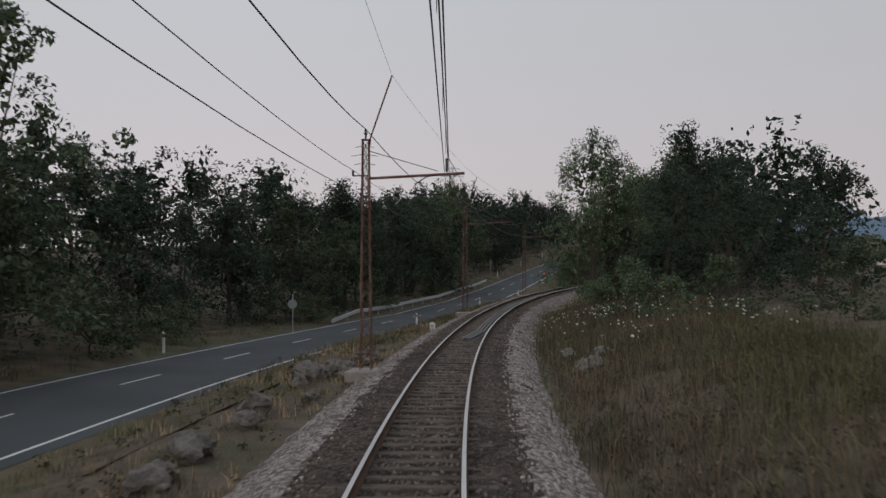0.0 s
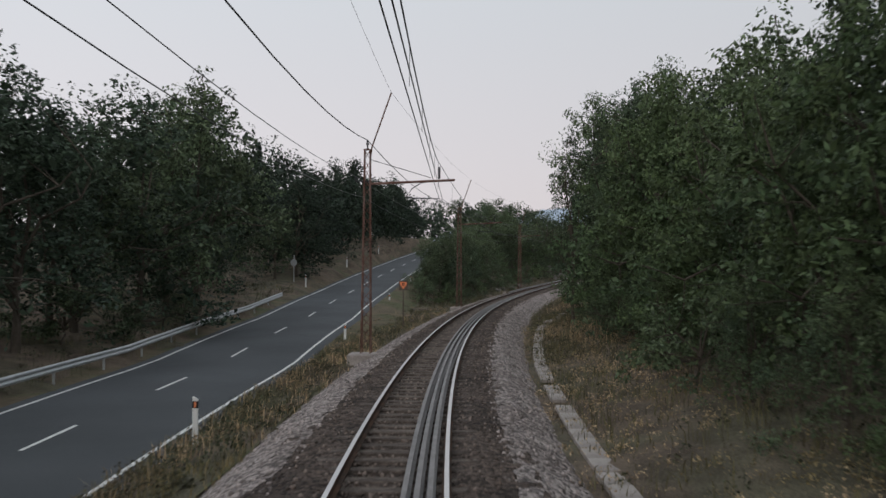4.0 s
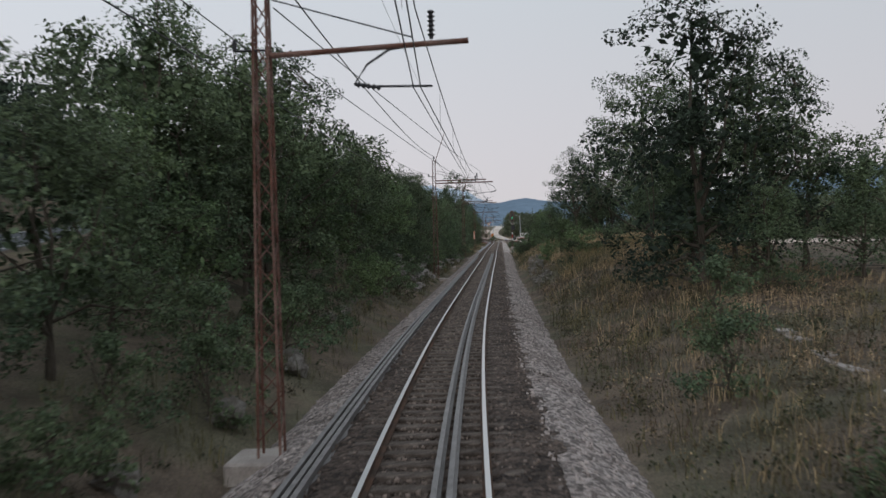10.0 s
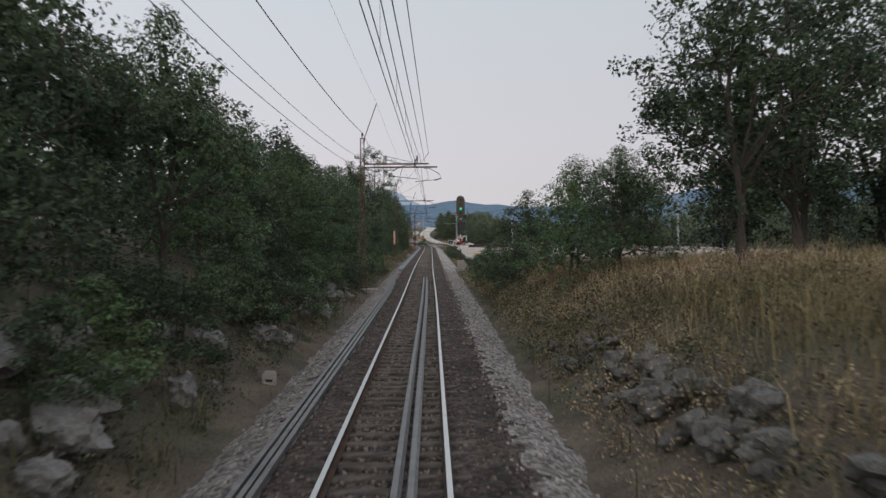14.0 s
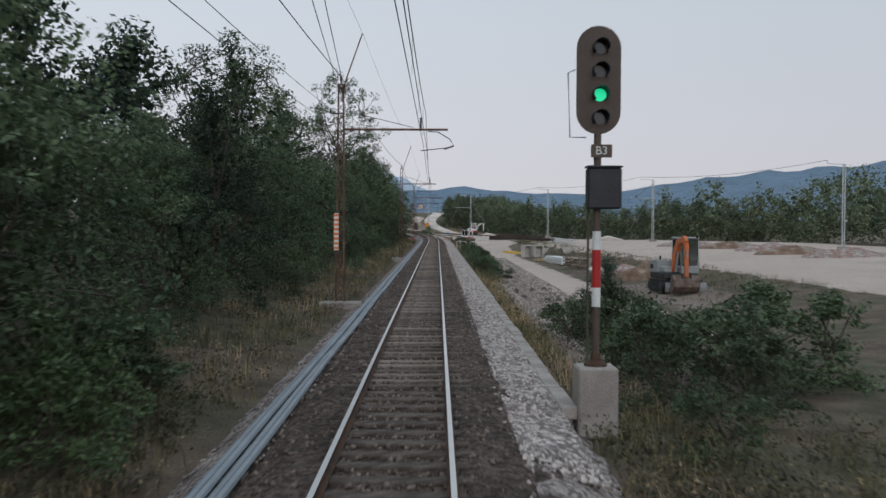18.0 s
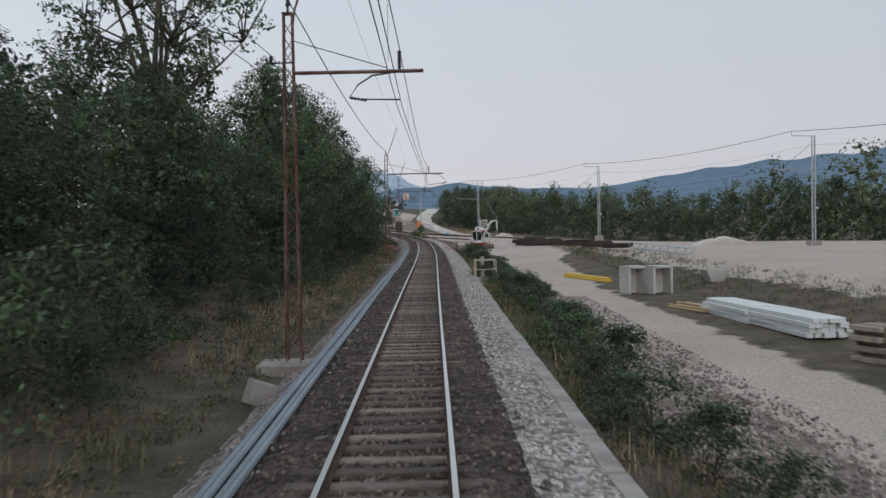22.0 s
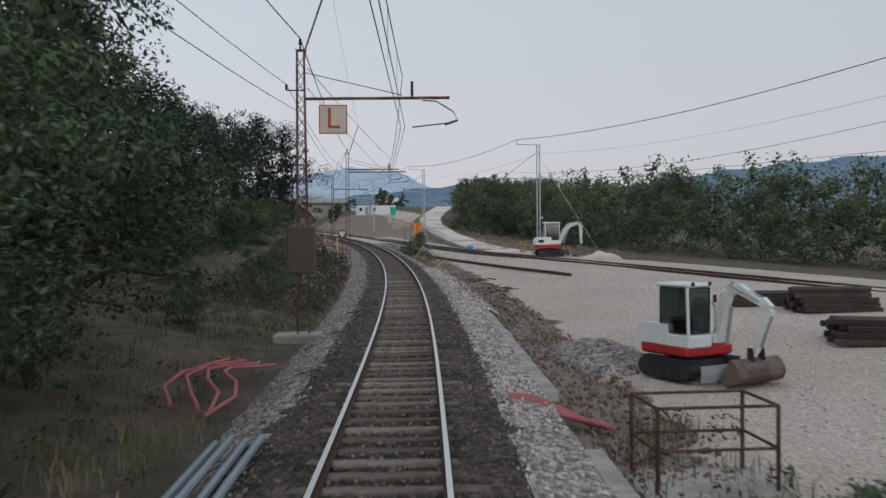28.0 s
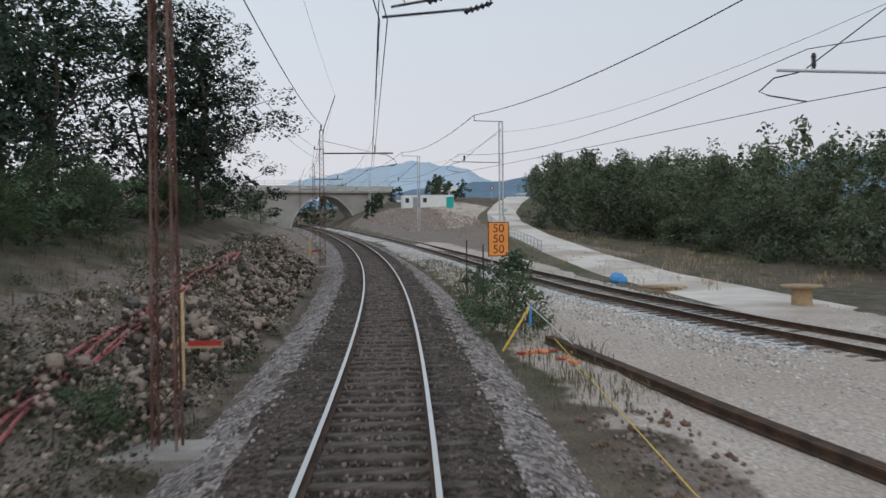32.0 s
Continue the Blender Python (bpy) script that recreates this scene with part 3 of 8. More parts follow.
    return tagged(new("ground", me), "brown soil, dry grass and pale gravel on uneven ground", "ground", kind="structure")


ground = make_ground()

# ---- the track ----
def strip(name, rows, mat, s0, s1, step, jitter=0.0, seed=1):
    """A long sheet beside the track: rows of d and z, from s0 to s1."""
    rng = np.random.default_rng(seed)
    s = np.arange(s0, s1 + 0.01, step)
    d, z = np.array(rows, float).T
    gs, gd = np.meshgrid(s, d, indexing="ij")
    gz = np.broadcast_to(z, gs.shape) + rng.normal(0, 1, gs.shape) * jitter
    gd = gd + rng.normal(0, 1, gs.shape) * jitter * 1.5
    v = at_many(gs, gd, gz).reshape(-1, 3)
    w = len(d)
    a = (np.arange(len(s) - 1)[:, None] * w + np.arange(w - 1)[None]).ravel()
    return raw_mesh(name, v, np.stack([a, a + 1, a + w + 1, a + w], -1), mat, smooth=True)


END = 760
solo("ballast_bed", strip("ballast_bed", [(-3.3, -0.95), (-2.9, -0.72), (-2.5, -0.5), (-2.1, -0.3), (-1.85, -0.24), (-1.5, -0.205), (-1.3, -0.18), (-1.1, -0.18), (-0.92, -0.19), (-0.8, -0.24), (-0.65, -0.24), (-0.35, -0.236), (0, -0.232), (0.35, -0.236), (0.65, -0.24), (0.8, -0.24), (0.92, -0.19), (1.1, -0.18), (1.3, -0.18), (1.5, -0.205), (1.85, -0.24), (2.1, -0.3), (2.5, -0.5), (2.9, -0.72), (3.3, -0.95)], M_BALLAST_B, -60, END, 0.4, 0.012, 3),
     0, "brown oily ballast between and beside the rails", "ballast", kind="structure")
for side in (-1, 1):
    rows = [(side * a, b) for a, b in ((1.75, -0.225), (2.0, -0.25), (2.2, -0.31), (2.5, -0.47), (2.8, -0.63), (3.15, -0.82), (3.4, -1.0))]
    solo("ballast_shoulder", strip("ballast_shoulder", rows if side > 0 else rows[::-1], M_BALLAST, -60, END, 0.35, 0.014, 5 + side),
         0, "pale grey crushed stone on the shoulder of the track", "ballast", kind="structure")


def stones(name, count, s0, s1, d0, d1, height, size, mat, label, seed, centre=None):
    """Loose crushed stones, too many to count."""
    rng = np.random.default_rng(seed)
    s, d = rng.uniform(s0, s1, count), rng.uniform(d0, d1, count)
    d = d + centre(s) if centre else d
    c = at_many(s, d, height(s, d))
    base = np.array([(1, 0, 0), (-1, 0, 0), (0, 1, 0), (0, -1, 0), (0, 0, 1), (0, 0, -1)], float)
    r = rng.uniform(0.5, 1.0, (count, 6, 1)) * (size * rng.uniform(0.5, 1.3, count))[:, None, None]
    q = rng.normal(size=(count, 3, 3))
    q, _ = np.linalg.qr(q)
    v = c[:, None] + np.einsum("nij,kj->nki", q, base) * r
    f = np.array([(0, 2, 4), (2, 1, 4), (1, 3, 4), (3, 0, 4), (2, 0, 5), (1, 2, 5), (3, 1, 5), (0, 3, 5)])
    faces = (np.arange(count)[:, None, None] * 6 + f[None]).reshape(-1, 3)
    return solo(name, raw_mesh(name, v.reshape(-1, 3), faces, mat), 0, label, "gravel", kind="stuff")


shoulder_z = lambda s, d: np.interp(np.abs(d), (1.7, 2.0, 2.2, 2.8, 3.4), (-0.22, -0.25, -0.31, -0.63, -1.0))
stones("shoulder_stones", 24000, 0, 540, 1.6, 3.2, shoulder_z, 0.052, M_STONE, "pale crushed stones along the shoulder of the track", 11)
stones("shoulder_stones", 16000, 0, 540, -3.1, -1.6, shoulder_z, 0.05, M_STONE, "pale crushed stones along the shoulder of the track", 12)


def cribs(s, d):
    return -0.212 + 0 * s


M_CRIB = material("crib_stone", (0.175, 0.138, 0.118), 0.9, island=0.45, scale=2, fine=30, vary=0.2, bump=0.2)


def make_cribs():
    """Stones lying between the sleepers."""
    me = stones("crib_stones", 27000, 0, 540, -0.7, 0.7, cribs, 0.05, M_CRIB, "brown-grey stones between the sleepers", 13).data
    co = np.empty(len(me.vertices) * 3, np.float32)
    me.vertices.foreach_get("co", co)
    co = co.reshape(-1, 6, 3)
    s, d = sd_of(co[:, :, 0].mean(1), co[:, :, 1].mean(1))
    n = np.round((s + 30) / 0.6 - 0.5)
    to = (n + 0.5) * 0.6 - 30 + (s - ((n + 0.5) * 0.6 - 30)) * 0.5
    co += (at_many(to, d, 0 * d) - at_many(s, d, 0 * d))[:, None].astype(np.float32)
    me.vertices.foreach_set("co", co.ravel())


make_cribs()
for side in (-1, 1):
    stones("rusty_stones", 9000, 0, 540, *sorted((side * 0.86, side * 1.75)), lambda s, d: np.interp(np.abs(d), (0.9, 1.3, 1.8), (-0.19, -0.165, -0.215)), 0.046, M_CRIB, "rust-brown stones over the sleeper ends", 14 + side)
EDGE_FILL = [(1.7, -0.215), (2.0, -0.24), (2.3, -0.275), (2.55, -0.30), (2.69, -0.315), (2.70, -0.7)]
solo("ballast_shoulder", strip("ballast_shoulder", EDGE_FILL, M_BALLAST_L, 296, 486, 0.35, 0.010, 9), 0, "pale grey crushed stone filled up to the edging", "ballast", kind="structure")
cap = [at(296, d, z) for d, z in EDGE_FILL[:-1]] + [at(294.2, d, z) for d, z in ((2.72, -0.72), (2.4, -0.46), (2.0, -0.3), (1.7, -0.25))]
solo("ballast_shoulder", Build().add(cap, [tuple(range(len(cap)))]), M_BALLAST_L, "crushed stone sloping up to the edging", "ballast", kind="structure")
stones("shoulder_stones", 500, 294.0, 296.4, 1.7, 2.75, lambda s, d: np.interp(d, (1.7, 2.0, 2.3, 2.7), (-0.22, -0.26, -0.34, -0.48)), 0.06, M_STONE_L, "pale crushed stones where the edging begins", 20)
stones("shoulder_stones", 9000, 296, 486, 1.7, 2.66, lambda s, d: np.interp(d, (1.7, 2.0, 2.3, 2.66), (-0.21, -0.235, -0.27, -0.31)), 0.05, M_STONE_L, "pale crushed stones up to the concrete edging", 19)


def rail_outline():
    half = [(0.036, 0.0), (0.036, -0.035), (0.009, -0.05), (0.009, -0.135), (0.065, -0.155), (0.065, -0.168)]
    return half + [(-a, b) for a, b in half[::-1]]


def make_track(name, label, line, spacing, s0, s1, near):
    """A line of rails on sleepers. line: the d and z at s."""
    track = thing(name, label, "railway track", kind="structure")
    st = np.arange(s0, s1, 2.0)
    for side in (-0.7525, 0.7525):
        rail = part("rail", Build().sweep(rail_outline(), [(s, line(s)[0] + side, line(s)[1]) for s in st]), M_RUST, track)
        part("rail_head", Build().sweep([(-0.033, 0.0), (0.033, 0.0), (0.033, 0.004), (-0.033, 0.004)], [(s, line(s)[0] + side, line(s)[1]) for s in st]), M_RAIL_TOP, rail, "worn shiny running surface")
    one = Build().slab((0, 0, 0), (2.5, 0.25, 0.16), 0.018).mesh("sleeper", M_SLEEPER)
    plate = Build()
    for side in (-0.7525, 0.7525):
        plate.box((side, 0, 0.085), (0.34, 0.16, 0.02))
        for q in (-0.1, 0.1):
            plate.lathe([(0.03, 0.09), (0.03, 0.125), (0.015, 0.135)], 6, Matrix.Translation((side + q, 0.03, 0)))
    joined_v, joined_f = [], []
    src = np.array([v.co[:] for v in one.vertices])
    rng = random.Random(4)
    for n, s in enumerate(np.arange(s0, s1, spacing)):
        d, z = line(s)
        dz = line(s + 0.5)[0] - d
        m = beside(s, d + rng.uniform(-0.03, 0.03), z - 0.262 + rng.uniform(-0.016, 0.008), rng.uniform(-1.3, 1.3) - math.degrees(dz / 0.5))
        if near[0] < s < near[1]:
            ob = new("sleeper", one)
            ob.matrix_basis, ob.parent = m, track
        else:
            arr = np.array(m)
            joined_v.append(src @ arr[:3, :3].T + arr[:3, 3])
    if joined_v:
        k = len(src)
        faces = [tuple(i + n * k for i in p.vertices) for n in range(len(joined_v)) for p in one.polygons]
        me = bpy.data.meshes.new("further_sleepers")
        me.from_pydata(np.concatenate(joined_v).tolist(), [], faces)
        me.materials.append(M_SLEEPER)
        part("further_sleepers", me, 0, track, kind="stuff")
    return track


make_track("railway_track", "single railway track with shiny worn rails on brown sleepers", lambda s: (0.0, 0.0), 0.6, -30, 700, (300, 480))

# check rails laid between the running rails, near the right one
for a, b, offs in ((36.5, 151, (0.21, 0.375, 0.54)), (151.4, 277, (0.44, 0.625))):
    for off in offs:
        st = np.arange(a, b, 2.0)
        pts = [(s, 0.7525 - off - (0.35 * max(0, 1 - (s - a) / 4) if a < 100 else 0), -0.012) for s in st]
        solo("check_rail", Build().sweep(rail_outline(), pts), M_GUARD, "grey unused check rail laid beside the running rail", "rail", "check rails between the running rails")

# ---- the road ----
def make_road():
    road = thing("road", "two-lane grey asphalt road with white edge lines", "road", kind="structure")
    ss = np.arange(-70, 258, 3.0)
    v, n = [], 9
    for s in ss:
        near, far, z = road_at(s)
        for k in range(n):
            u = k / (n - 1)
            v.append(at(s, near + 0.35 + (far - 0.7 - near) * u, z + 0.06 * math.sin(math.pi * u)))
    f = [(i * n + k, i * n + k + 1, (i + 1) * n + k + 1, (i + 1) * n + k) for i in range(len(ss) - 1) for k in range(n - 1)]
    b = Build().add(v, f)
    part("carriageway", b, M_ASPHALT, road, smooth=True)

    def line(a, c, u, width):
        pts = []
        for s in np.arange(a, c + 0.01, min(3.0, c - a)):
            near, far, z = road_at(s)
            d = near + (far - near) * u
            lift = z + 0.06 * math.sin(math.pi * min(1, max(0, (u * 6 + 0.35) / 6.7))) + 0.008
            pts += [at(s, d - width / 2, lift), at(s, d + width / 2, lift)]
        return Build().add(pts, [(i, i + 1, i + 3, i + 2) for i in range(0, len(pts) - 2, 2)])

    part("edge_line", line(-70, 256, 0.03, 0.13), M_PAINT, road, "worn white edge line")
    part("edge_line", line(-70, 256, 0.97, 0.13), M_PAINT, road, "worn white edge line")
    for s in np.arange(-60, 250, 9.0):
        part("centre_dash", line(s, s + 3.6, 0.5, 0.12), M_PAINT, road)
    return road


make_road()


def road_verges():
    """Grassy shoulders that carry the ground up to both edges of the asphalt."""
    for side, out in ((0, 1.0), (1, -1.0)):
        s = np.arange(-70, 258, 1.5)
        rows = np.array([0.0, 0.5, 1.1, 1.8, 2.6])
        edge = np.array([road_at(x)[side] for x in s]) + out * 0.33
        z = np.array([road_at(x)[2] for x in s])
        gs, gr = np.meshgrid(s, rows, indexing="ij")
        gd = edge[:, None] + out * gr
        low = lie(gs, np.clip(gd, -70, 70))
        k = (gr / 2.6) ** 1.3
        gz = (z[:, None] - 0.012) * (1 - k) + (np.where(np.abs(low - z[:, None]) > 1.6, z[:, None] - 0.1, low) + 0.03) * k
        v = at_many(gs, gd, gz).reshape(-1, 3)
        a = (np.arange(len(s) - 1)[:, None] * 5 + np.arange(4)[None]).ravel()
        f = np.stack([a, a + 1, a + 6, a + 5], -1)
        solo("verge", raw_mesh("verge", v, f if side else f[:, ::-1], M_SOIL, smooth=True), 0, "earth and thin grass along the edge of the road", "verge", kind="structure")


road_verges()


# ---- overhead line ----
MASTS = {28.8: 0, 62.9: 0, 95.9: 0, 130.2: 0, 166.5: 0, 220.0: 3, 270.0: 3, 319.3: 2, 366.2: 0, 413.2: 2, 456.0: 2, 497.7: 1, 540.0: 2, 585.0: 0, 630.0: 0}
MAST_D = lambda s: float(np.interp(s, (62.9, 95.9, 130.2, 166.5, 220, 319.3, 366.2, 413.2), (-2.8, -2.83, -2.7, -2.55, -3.5, -3.4, -2.8, -2.97)))


def lattice(h, a0, a1, step, r=0.011):
    """The bracing bars of a mast with four legs, one by one."""
    z, flip, bars = 0.25, 1, []
    while z < h - step * 0.6:
        w0, w1 = a0 + (a1 - a0) * z / h, a0 + (a1 - a0) * (z + step) / h
        for sx, sy, ex, ey in ((-1, -1, 1, -1), (1, -1, 1, 1), (1, 1, -1, 1), (-1, 1, -1, -1)):
            p, q = (sx, sy), (ex, ey)
            if flip < 0:
                p, q = q, p
            bars.append(Build().tube([(p[0] * w0, p[1] * w0, z), (q[0] * w1, q[1] * w1, z + step)], r, 4, cap=False))
        z += step
        flip = -flip
    return bars


def arm_height(s):
    return 5.9 if s < 170 else 6.72 if s < 300 else 6.62 if s < 330 else 6.47


def make_mast(kind, height, arm_z):
    """A lattice mast; its foot stands 0.42 m below the rails."""
    mast = thing("catenary_mast", "rusty lattice steel mast carrying the overhead line on a concrete base", "mast", group="masts along the track")
    wide = 1.25 if height < 7.5 else 1.7
    part("base", Build().slab((0, 0, -0.5), (wide, 1.05, 1.0), 0.04), M_CONCRETE, mast, "weathered concrete plinth")
    height, arm_z = height + 0.42, arm_z + 0.42
    a0, a1 = 0.17, 0.10
    for x in (-1, 1):
        for y in (-1, 1):
            part("leg", Build().tube([(x * a0, y * a0, 0), (x * a1, y * a1, height)], 0.026, 4), M_MAST, mast)
    for brace in lattice(height, a0, a1, 0.34):
        part("brace", brace, M_MAST, mast)
    part("cap", Build().box((0, 0, height + 0.01), (0.26, 0.26, 0.03)), M_MAST, mast)
    part("top_rod", Build().tube([(0.1, 0, height - 0.35), (0.16, 0, height + 0.1), (0.86, 0, height + 2.1)], 0.028, 6), M_MAST, mast)
    part("pin", Build().lathe([(0.03, height), (0.03, height + 0.18), (0.06, height + 0.2), (0.06, height + 0.25), (0.03, height + 0.27), (0.05, height + 0.33), (0.02, height + 0.36)], 8), M_DARK, mast)
    bracket = Build().tube([(0.1, 0, height - 1.15), (-0.42, 0, height - 1.15)], 0.02, 4)
    bracket.lathe([(0.035, height - 1.15), (0.04, height - 1.0), (0.02, height - 0.97)], 8, Matrix.Translation((-0.42, 0, 0)))
    part("side_bracket", bracket, M_DARK, mast)
    hang, tip = (2.63, 3.2) if kind == 0 else (3.1, 4.4) if kind in (1, 3) else (3.25, 4.35)
    rise = 0.14 if height < 7.5 else 0.02
    for k, dy in enumerate((-0.16, 0.16) if kind in (1, 3) else (0.0,)):
        z, hang, tip = arm_z + 0.22 * k, hang + 0.12 * k, tip - 0.5 * k
        arm = part("arm", Build().tube([(0.12, dy, z - rise), (tip, dy, z)], 0.045, 8), M_MAST, mast)
        part("stay", Build().tube([(0.1, dy, min(height - 0.2, z + 0.75)), (hang - 0.3, dy, z + 0.08)], 0.012, 4), M_DARK, arm)
        ins = Build()
        rings = [(0.03, z + 0.04)]
        for q in np.arange(z + 0.08, z + 0.5, 0.07):
            rings += [(0.03, q), (0.065, q + 0.025), (0.03, q + 0.05)]
        part("insulator", ins.lathe(rings, 8, Matrix.Translation((hang, dy, 0))), M_DARK, arm, "dark ribbed insulator")
        if kind == 3 and k == 1:
            pts = [(hang - 0.1, dy, z - 0.06), (hang - 0.8, dy, z - 0.12), (hang - 1.45, dy, z - 0.42), (hang - 1.72, dy, z - 0.7), (hang - 1.4, dy, z - 0.74), (hang, dy, z - 0.9)]
        elif kind == 0:
            pts = [(hang - 0.2, dy, z - 0.04), (hang - 0.65, dy, z - 0.1), (hang - 1.0, dy, z - 0.32), (hang - 1.2, dy, z - 0.62), (hang - 0.95, dy, z - 0.66), (hang, dy, z - 0.68)]
        else:
            pts = [(tip - 0.8, dy, z - 0.08), (tip - 0.4, dy, z - 0.1), (tip + 0.1, dy, z - 0.4), (tip + 0.24, dy, z - 0.66), (tip, dy, z - 0.74), (hang, dy, z - 0.86)]
        steady = part("steady_arm", Build().tube(pts, 0.02, 6), M_DARK, arm)
        p, q = Vector(pts[3]), Vector(pts[4])
        d = (q - p).normalized()
        turn = d.to_track_quat("Z", "Y").to_matrix().to_4x4()
        rings = [(0.022, 0.0)]
        for u in np.arange(0.03, 0.36, 0.08):
            rings += [(0.022, u), (0.05, u + 0.03), (0.022, u + 0.06)]
        part("insulator", Build().lathe(rings, 8, Matrix.Translation(p) @ turn), M_DARK, steady, "dark ribbed insulator")
    return mast


mast_top = lambda s: 7.0 if s < 170 else 7.85 if s > 330 else 8.4
_masts, mast_of = {}, {}
for s, kind in MASTS.items():
    high = mast_top(s)
    key = (kind, high, arm_height(s))
    m = beside(s, MAST_D(s), -0.42)
    if key in _masts:
        mast_of[s] = copy_thing(_masts[key], m)
    else:
        _masts[key] = make_mast(*key)
        _masts[key].matrix_basis = m
        mast_of[s] = _masts[key]


def wire(name, label, points, sag, r=0.009, n=10, group="overhead wires"):
    """A wire hung from place to place."""
    pts = []
    for a, b in zip(points[:-1], points[1:]):
        for k in range(n):
            u = k / n
            p = a.lerp(b, u)
            p.z -= (sag(a, b) if callable(sag) else sag) * 4 * u * (1 - u)
            pts.append(p)
    pts.append(points[-1])
    return solo(name, Build().tube(pts, r, 5, cap=False), M_WIRE, label, "wire", group)


spots = [-12.0] + sorted(MASTS)
WIRE_D = dict(zip(spots, (-0.1, -0.13, -0.13, -0.14, -0.14, -0.16, -0.35, -0.05, 0.05, -0.18, 0.2, 0.0, 0.14, 0.1, 0.0, 0.0)))
hung = lambda s: arm_height(s) + (0.52 if s < 170 else 0.64)
touch = lambda s: arm_height(s) - 0.7 - (0.16 if s > 170 else 0)
wire("messenger_wire", "dark carrying wire hung over the track", [at(s, WIRE_D[s], hung(s)) for s in spots], 0.75, 0.011)
wire("contact_wire", "thin contact wire over the track", [at(s, WIRE_D[s] - 0.05, touch(s)) for s in spots], 0.03, 0.009, 4)
wire("contact_wire", "thin contact wire over the track", [at(s, WIRE_D[s] + 0.06, touch(s)) for s in spots], 0.03, 0.009, 4)
wire("feeder_cable", "thick feeder cable strung along the mast tops", [at(s, MAST_D(s), mast_top(s) + 0.36) for s in spots], lambda a, b: 0.8 if a.y < 160 else 0.5, 0.016)
wire("line_wire", "thin line wire on brackets beside the masts", [at(s, MAST_D(s) - 0.42, mast_top(s) - 0.97) for s in spots], 0.45, 0.009)
wire("line_wire", "thin line wire on brackets beside the masts", [at(s, MAST_D(s) - 0.16, mast_top(s) - 1.72) for s in spots], 0.45, 0.009)
wire("earth_wire", "very thin earth wire along the rods on the masts", [at(s, MAST_D(s) + 0.86, mast_top(s) + 2.1) for s in spots], 0.3, 0.005)
# the second line's wires run out to their anchors on the masts before and after the doubled arms
for z, r in ((hung(240.0) + 0.15, 0.011), (touch(240.0) + 0.2, 0.009)):
    wire("anchored_wire", "second overhead wire running beside the first", [at(220.0, -0.05, z), at(270.0, 0.45, z)], 0.1, r)
for s, back, d in ((220.0, 166.5, -0.05), (270.0, 319.3, 0.45), (497.7, 456.0, 0.45)):
    for z0, z1, r in ((hung(s) + 0.2, mast_top(back) - 0.5, 0.011), (touch(s) + 0.24, mast_top(back) - 1.1, 0.009)):
        wire("anchored_wire", "second overhead wire running out to its anchor on a mast", [at(back, MAST_D(back) + 0.2, z1), at(s, d, z0)], 0.12, r)
for n, s in enumerate(spots[:-1]):
    b = spots[n + 1]
    for u in np.arange(0.12, 0.95, 0.125):
        a = at(s, WIRE_D[s], hung(s)).lerp(at(b, WIRE_D[b], hung(b)), u)
        a.z -= 0.75 * 4 * u * (1 - u)
        c = at(s, WIRE_D[s], touch(s)).lerp(at(b, WIRE_D[b], touch(b)), u)
        solo("dropper", Build().tube([a, c], 0.004, 4, cap=False), M_WIRE, "thin dropper between carrying and contact wire", "wire", "droppers of the overhead line")



# ---- beside the track ----
M_TRI = material("orange_reflector", (0.80, 0.24, 0.10), 0.5, vary=0.06, bump=0.02)
M_CREAM = material("cream_board_paint", (0.62, 0.52, 0.43), 0.6, vary=0.08, scale=2, bump=0.03)
M_LETTER = material("dark_red_paint", (0.42, 0.06, 0.035), 0.6, vary=0.1, bump=0.02)
M_BROWN = material("brown_painted_steel", (0.10, 0.075, 0.06), 0.6, vary=0.15, scale=2, bump=0.1)
M_GLASS = material("dark_cab_glass", (0.03, 0.035, 0.04), 0.08, vary=0.05, bump=0, spec=0.6)
M_RUBBER = material("black_rubber", (0.03, 0.03, 0.03), 0.85, vary=0.2, bump=0.2)
M_YELLOW = material("yellow_plastic", (0.75, 0.50, 0.08), 0.5, vary=0.1, bump=0.03)
M_TIMBER = material("pale_sawn_timber", (0.48, 0.34, 0.20), 0.8, vary=0.2, scale=3, fine=30, bump=0.2, obj=0.25)
M_SACK = material("white_plastic_sack", (0.62, 0.62, 0.60), 0.5, vary=0.15, scale=4, fine=14, bump=0.5)
M_RUBBLE_R = material("reddish_rubble", (0.33, 0.22, 0.19), 0.95, scale=3, fine=12, vary=0.4, bump=1.0, bump_dist=0.1, other=(0.40, 0.36, 0.33), mix_scale=2.0)
M_TAR = material("tarred_timber", (0.055, 0.042, 0.036), 0.85, vary=0.3, scale=3, fine=25, bump=0.4, obj=0.3)
M_PINK = material("faded_red_hose", (0.42, 0.13, 0.13), 0.6, vary=0.15, bump=0.05)
M_PIPE = material("blue_grey_pipe", (0.24, 0.27, 0.30), 0.5, vary=0.15, scale=1, bump=0.05)
M_TEAL = material("teal_plastic", (0.03, 0.38, 0.33), 0.5, vary=0.08, bump=0.02)
M_BLUE = material("blue_plastic_sheet", (0.10, 0.30, 0.62), 0.5, vary=0.2, bump=0.2)
M_GREY_P = material("grey_paint", (0.30, 0.31, 0.31), 0.6, vary=0.1, bump=0.05)
M_OR_EXC = material("orange_machine_paint", (0.62, 0.17, 0.05), 0.5, vary=0.15, scale=2, bump=0.1, other=(0.40, 0.14, 0.07), mix_scale=2)
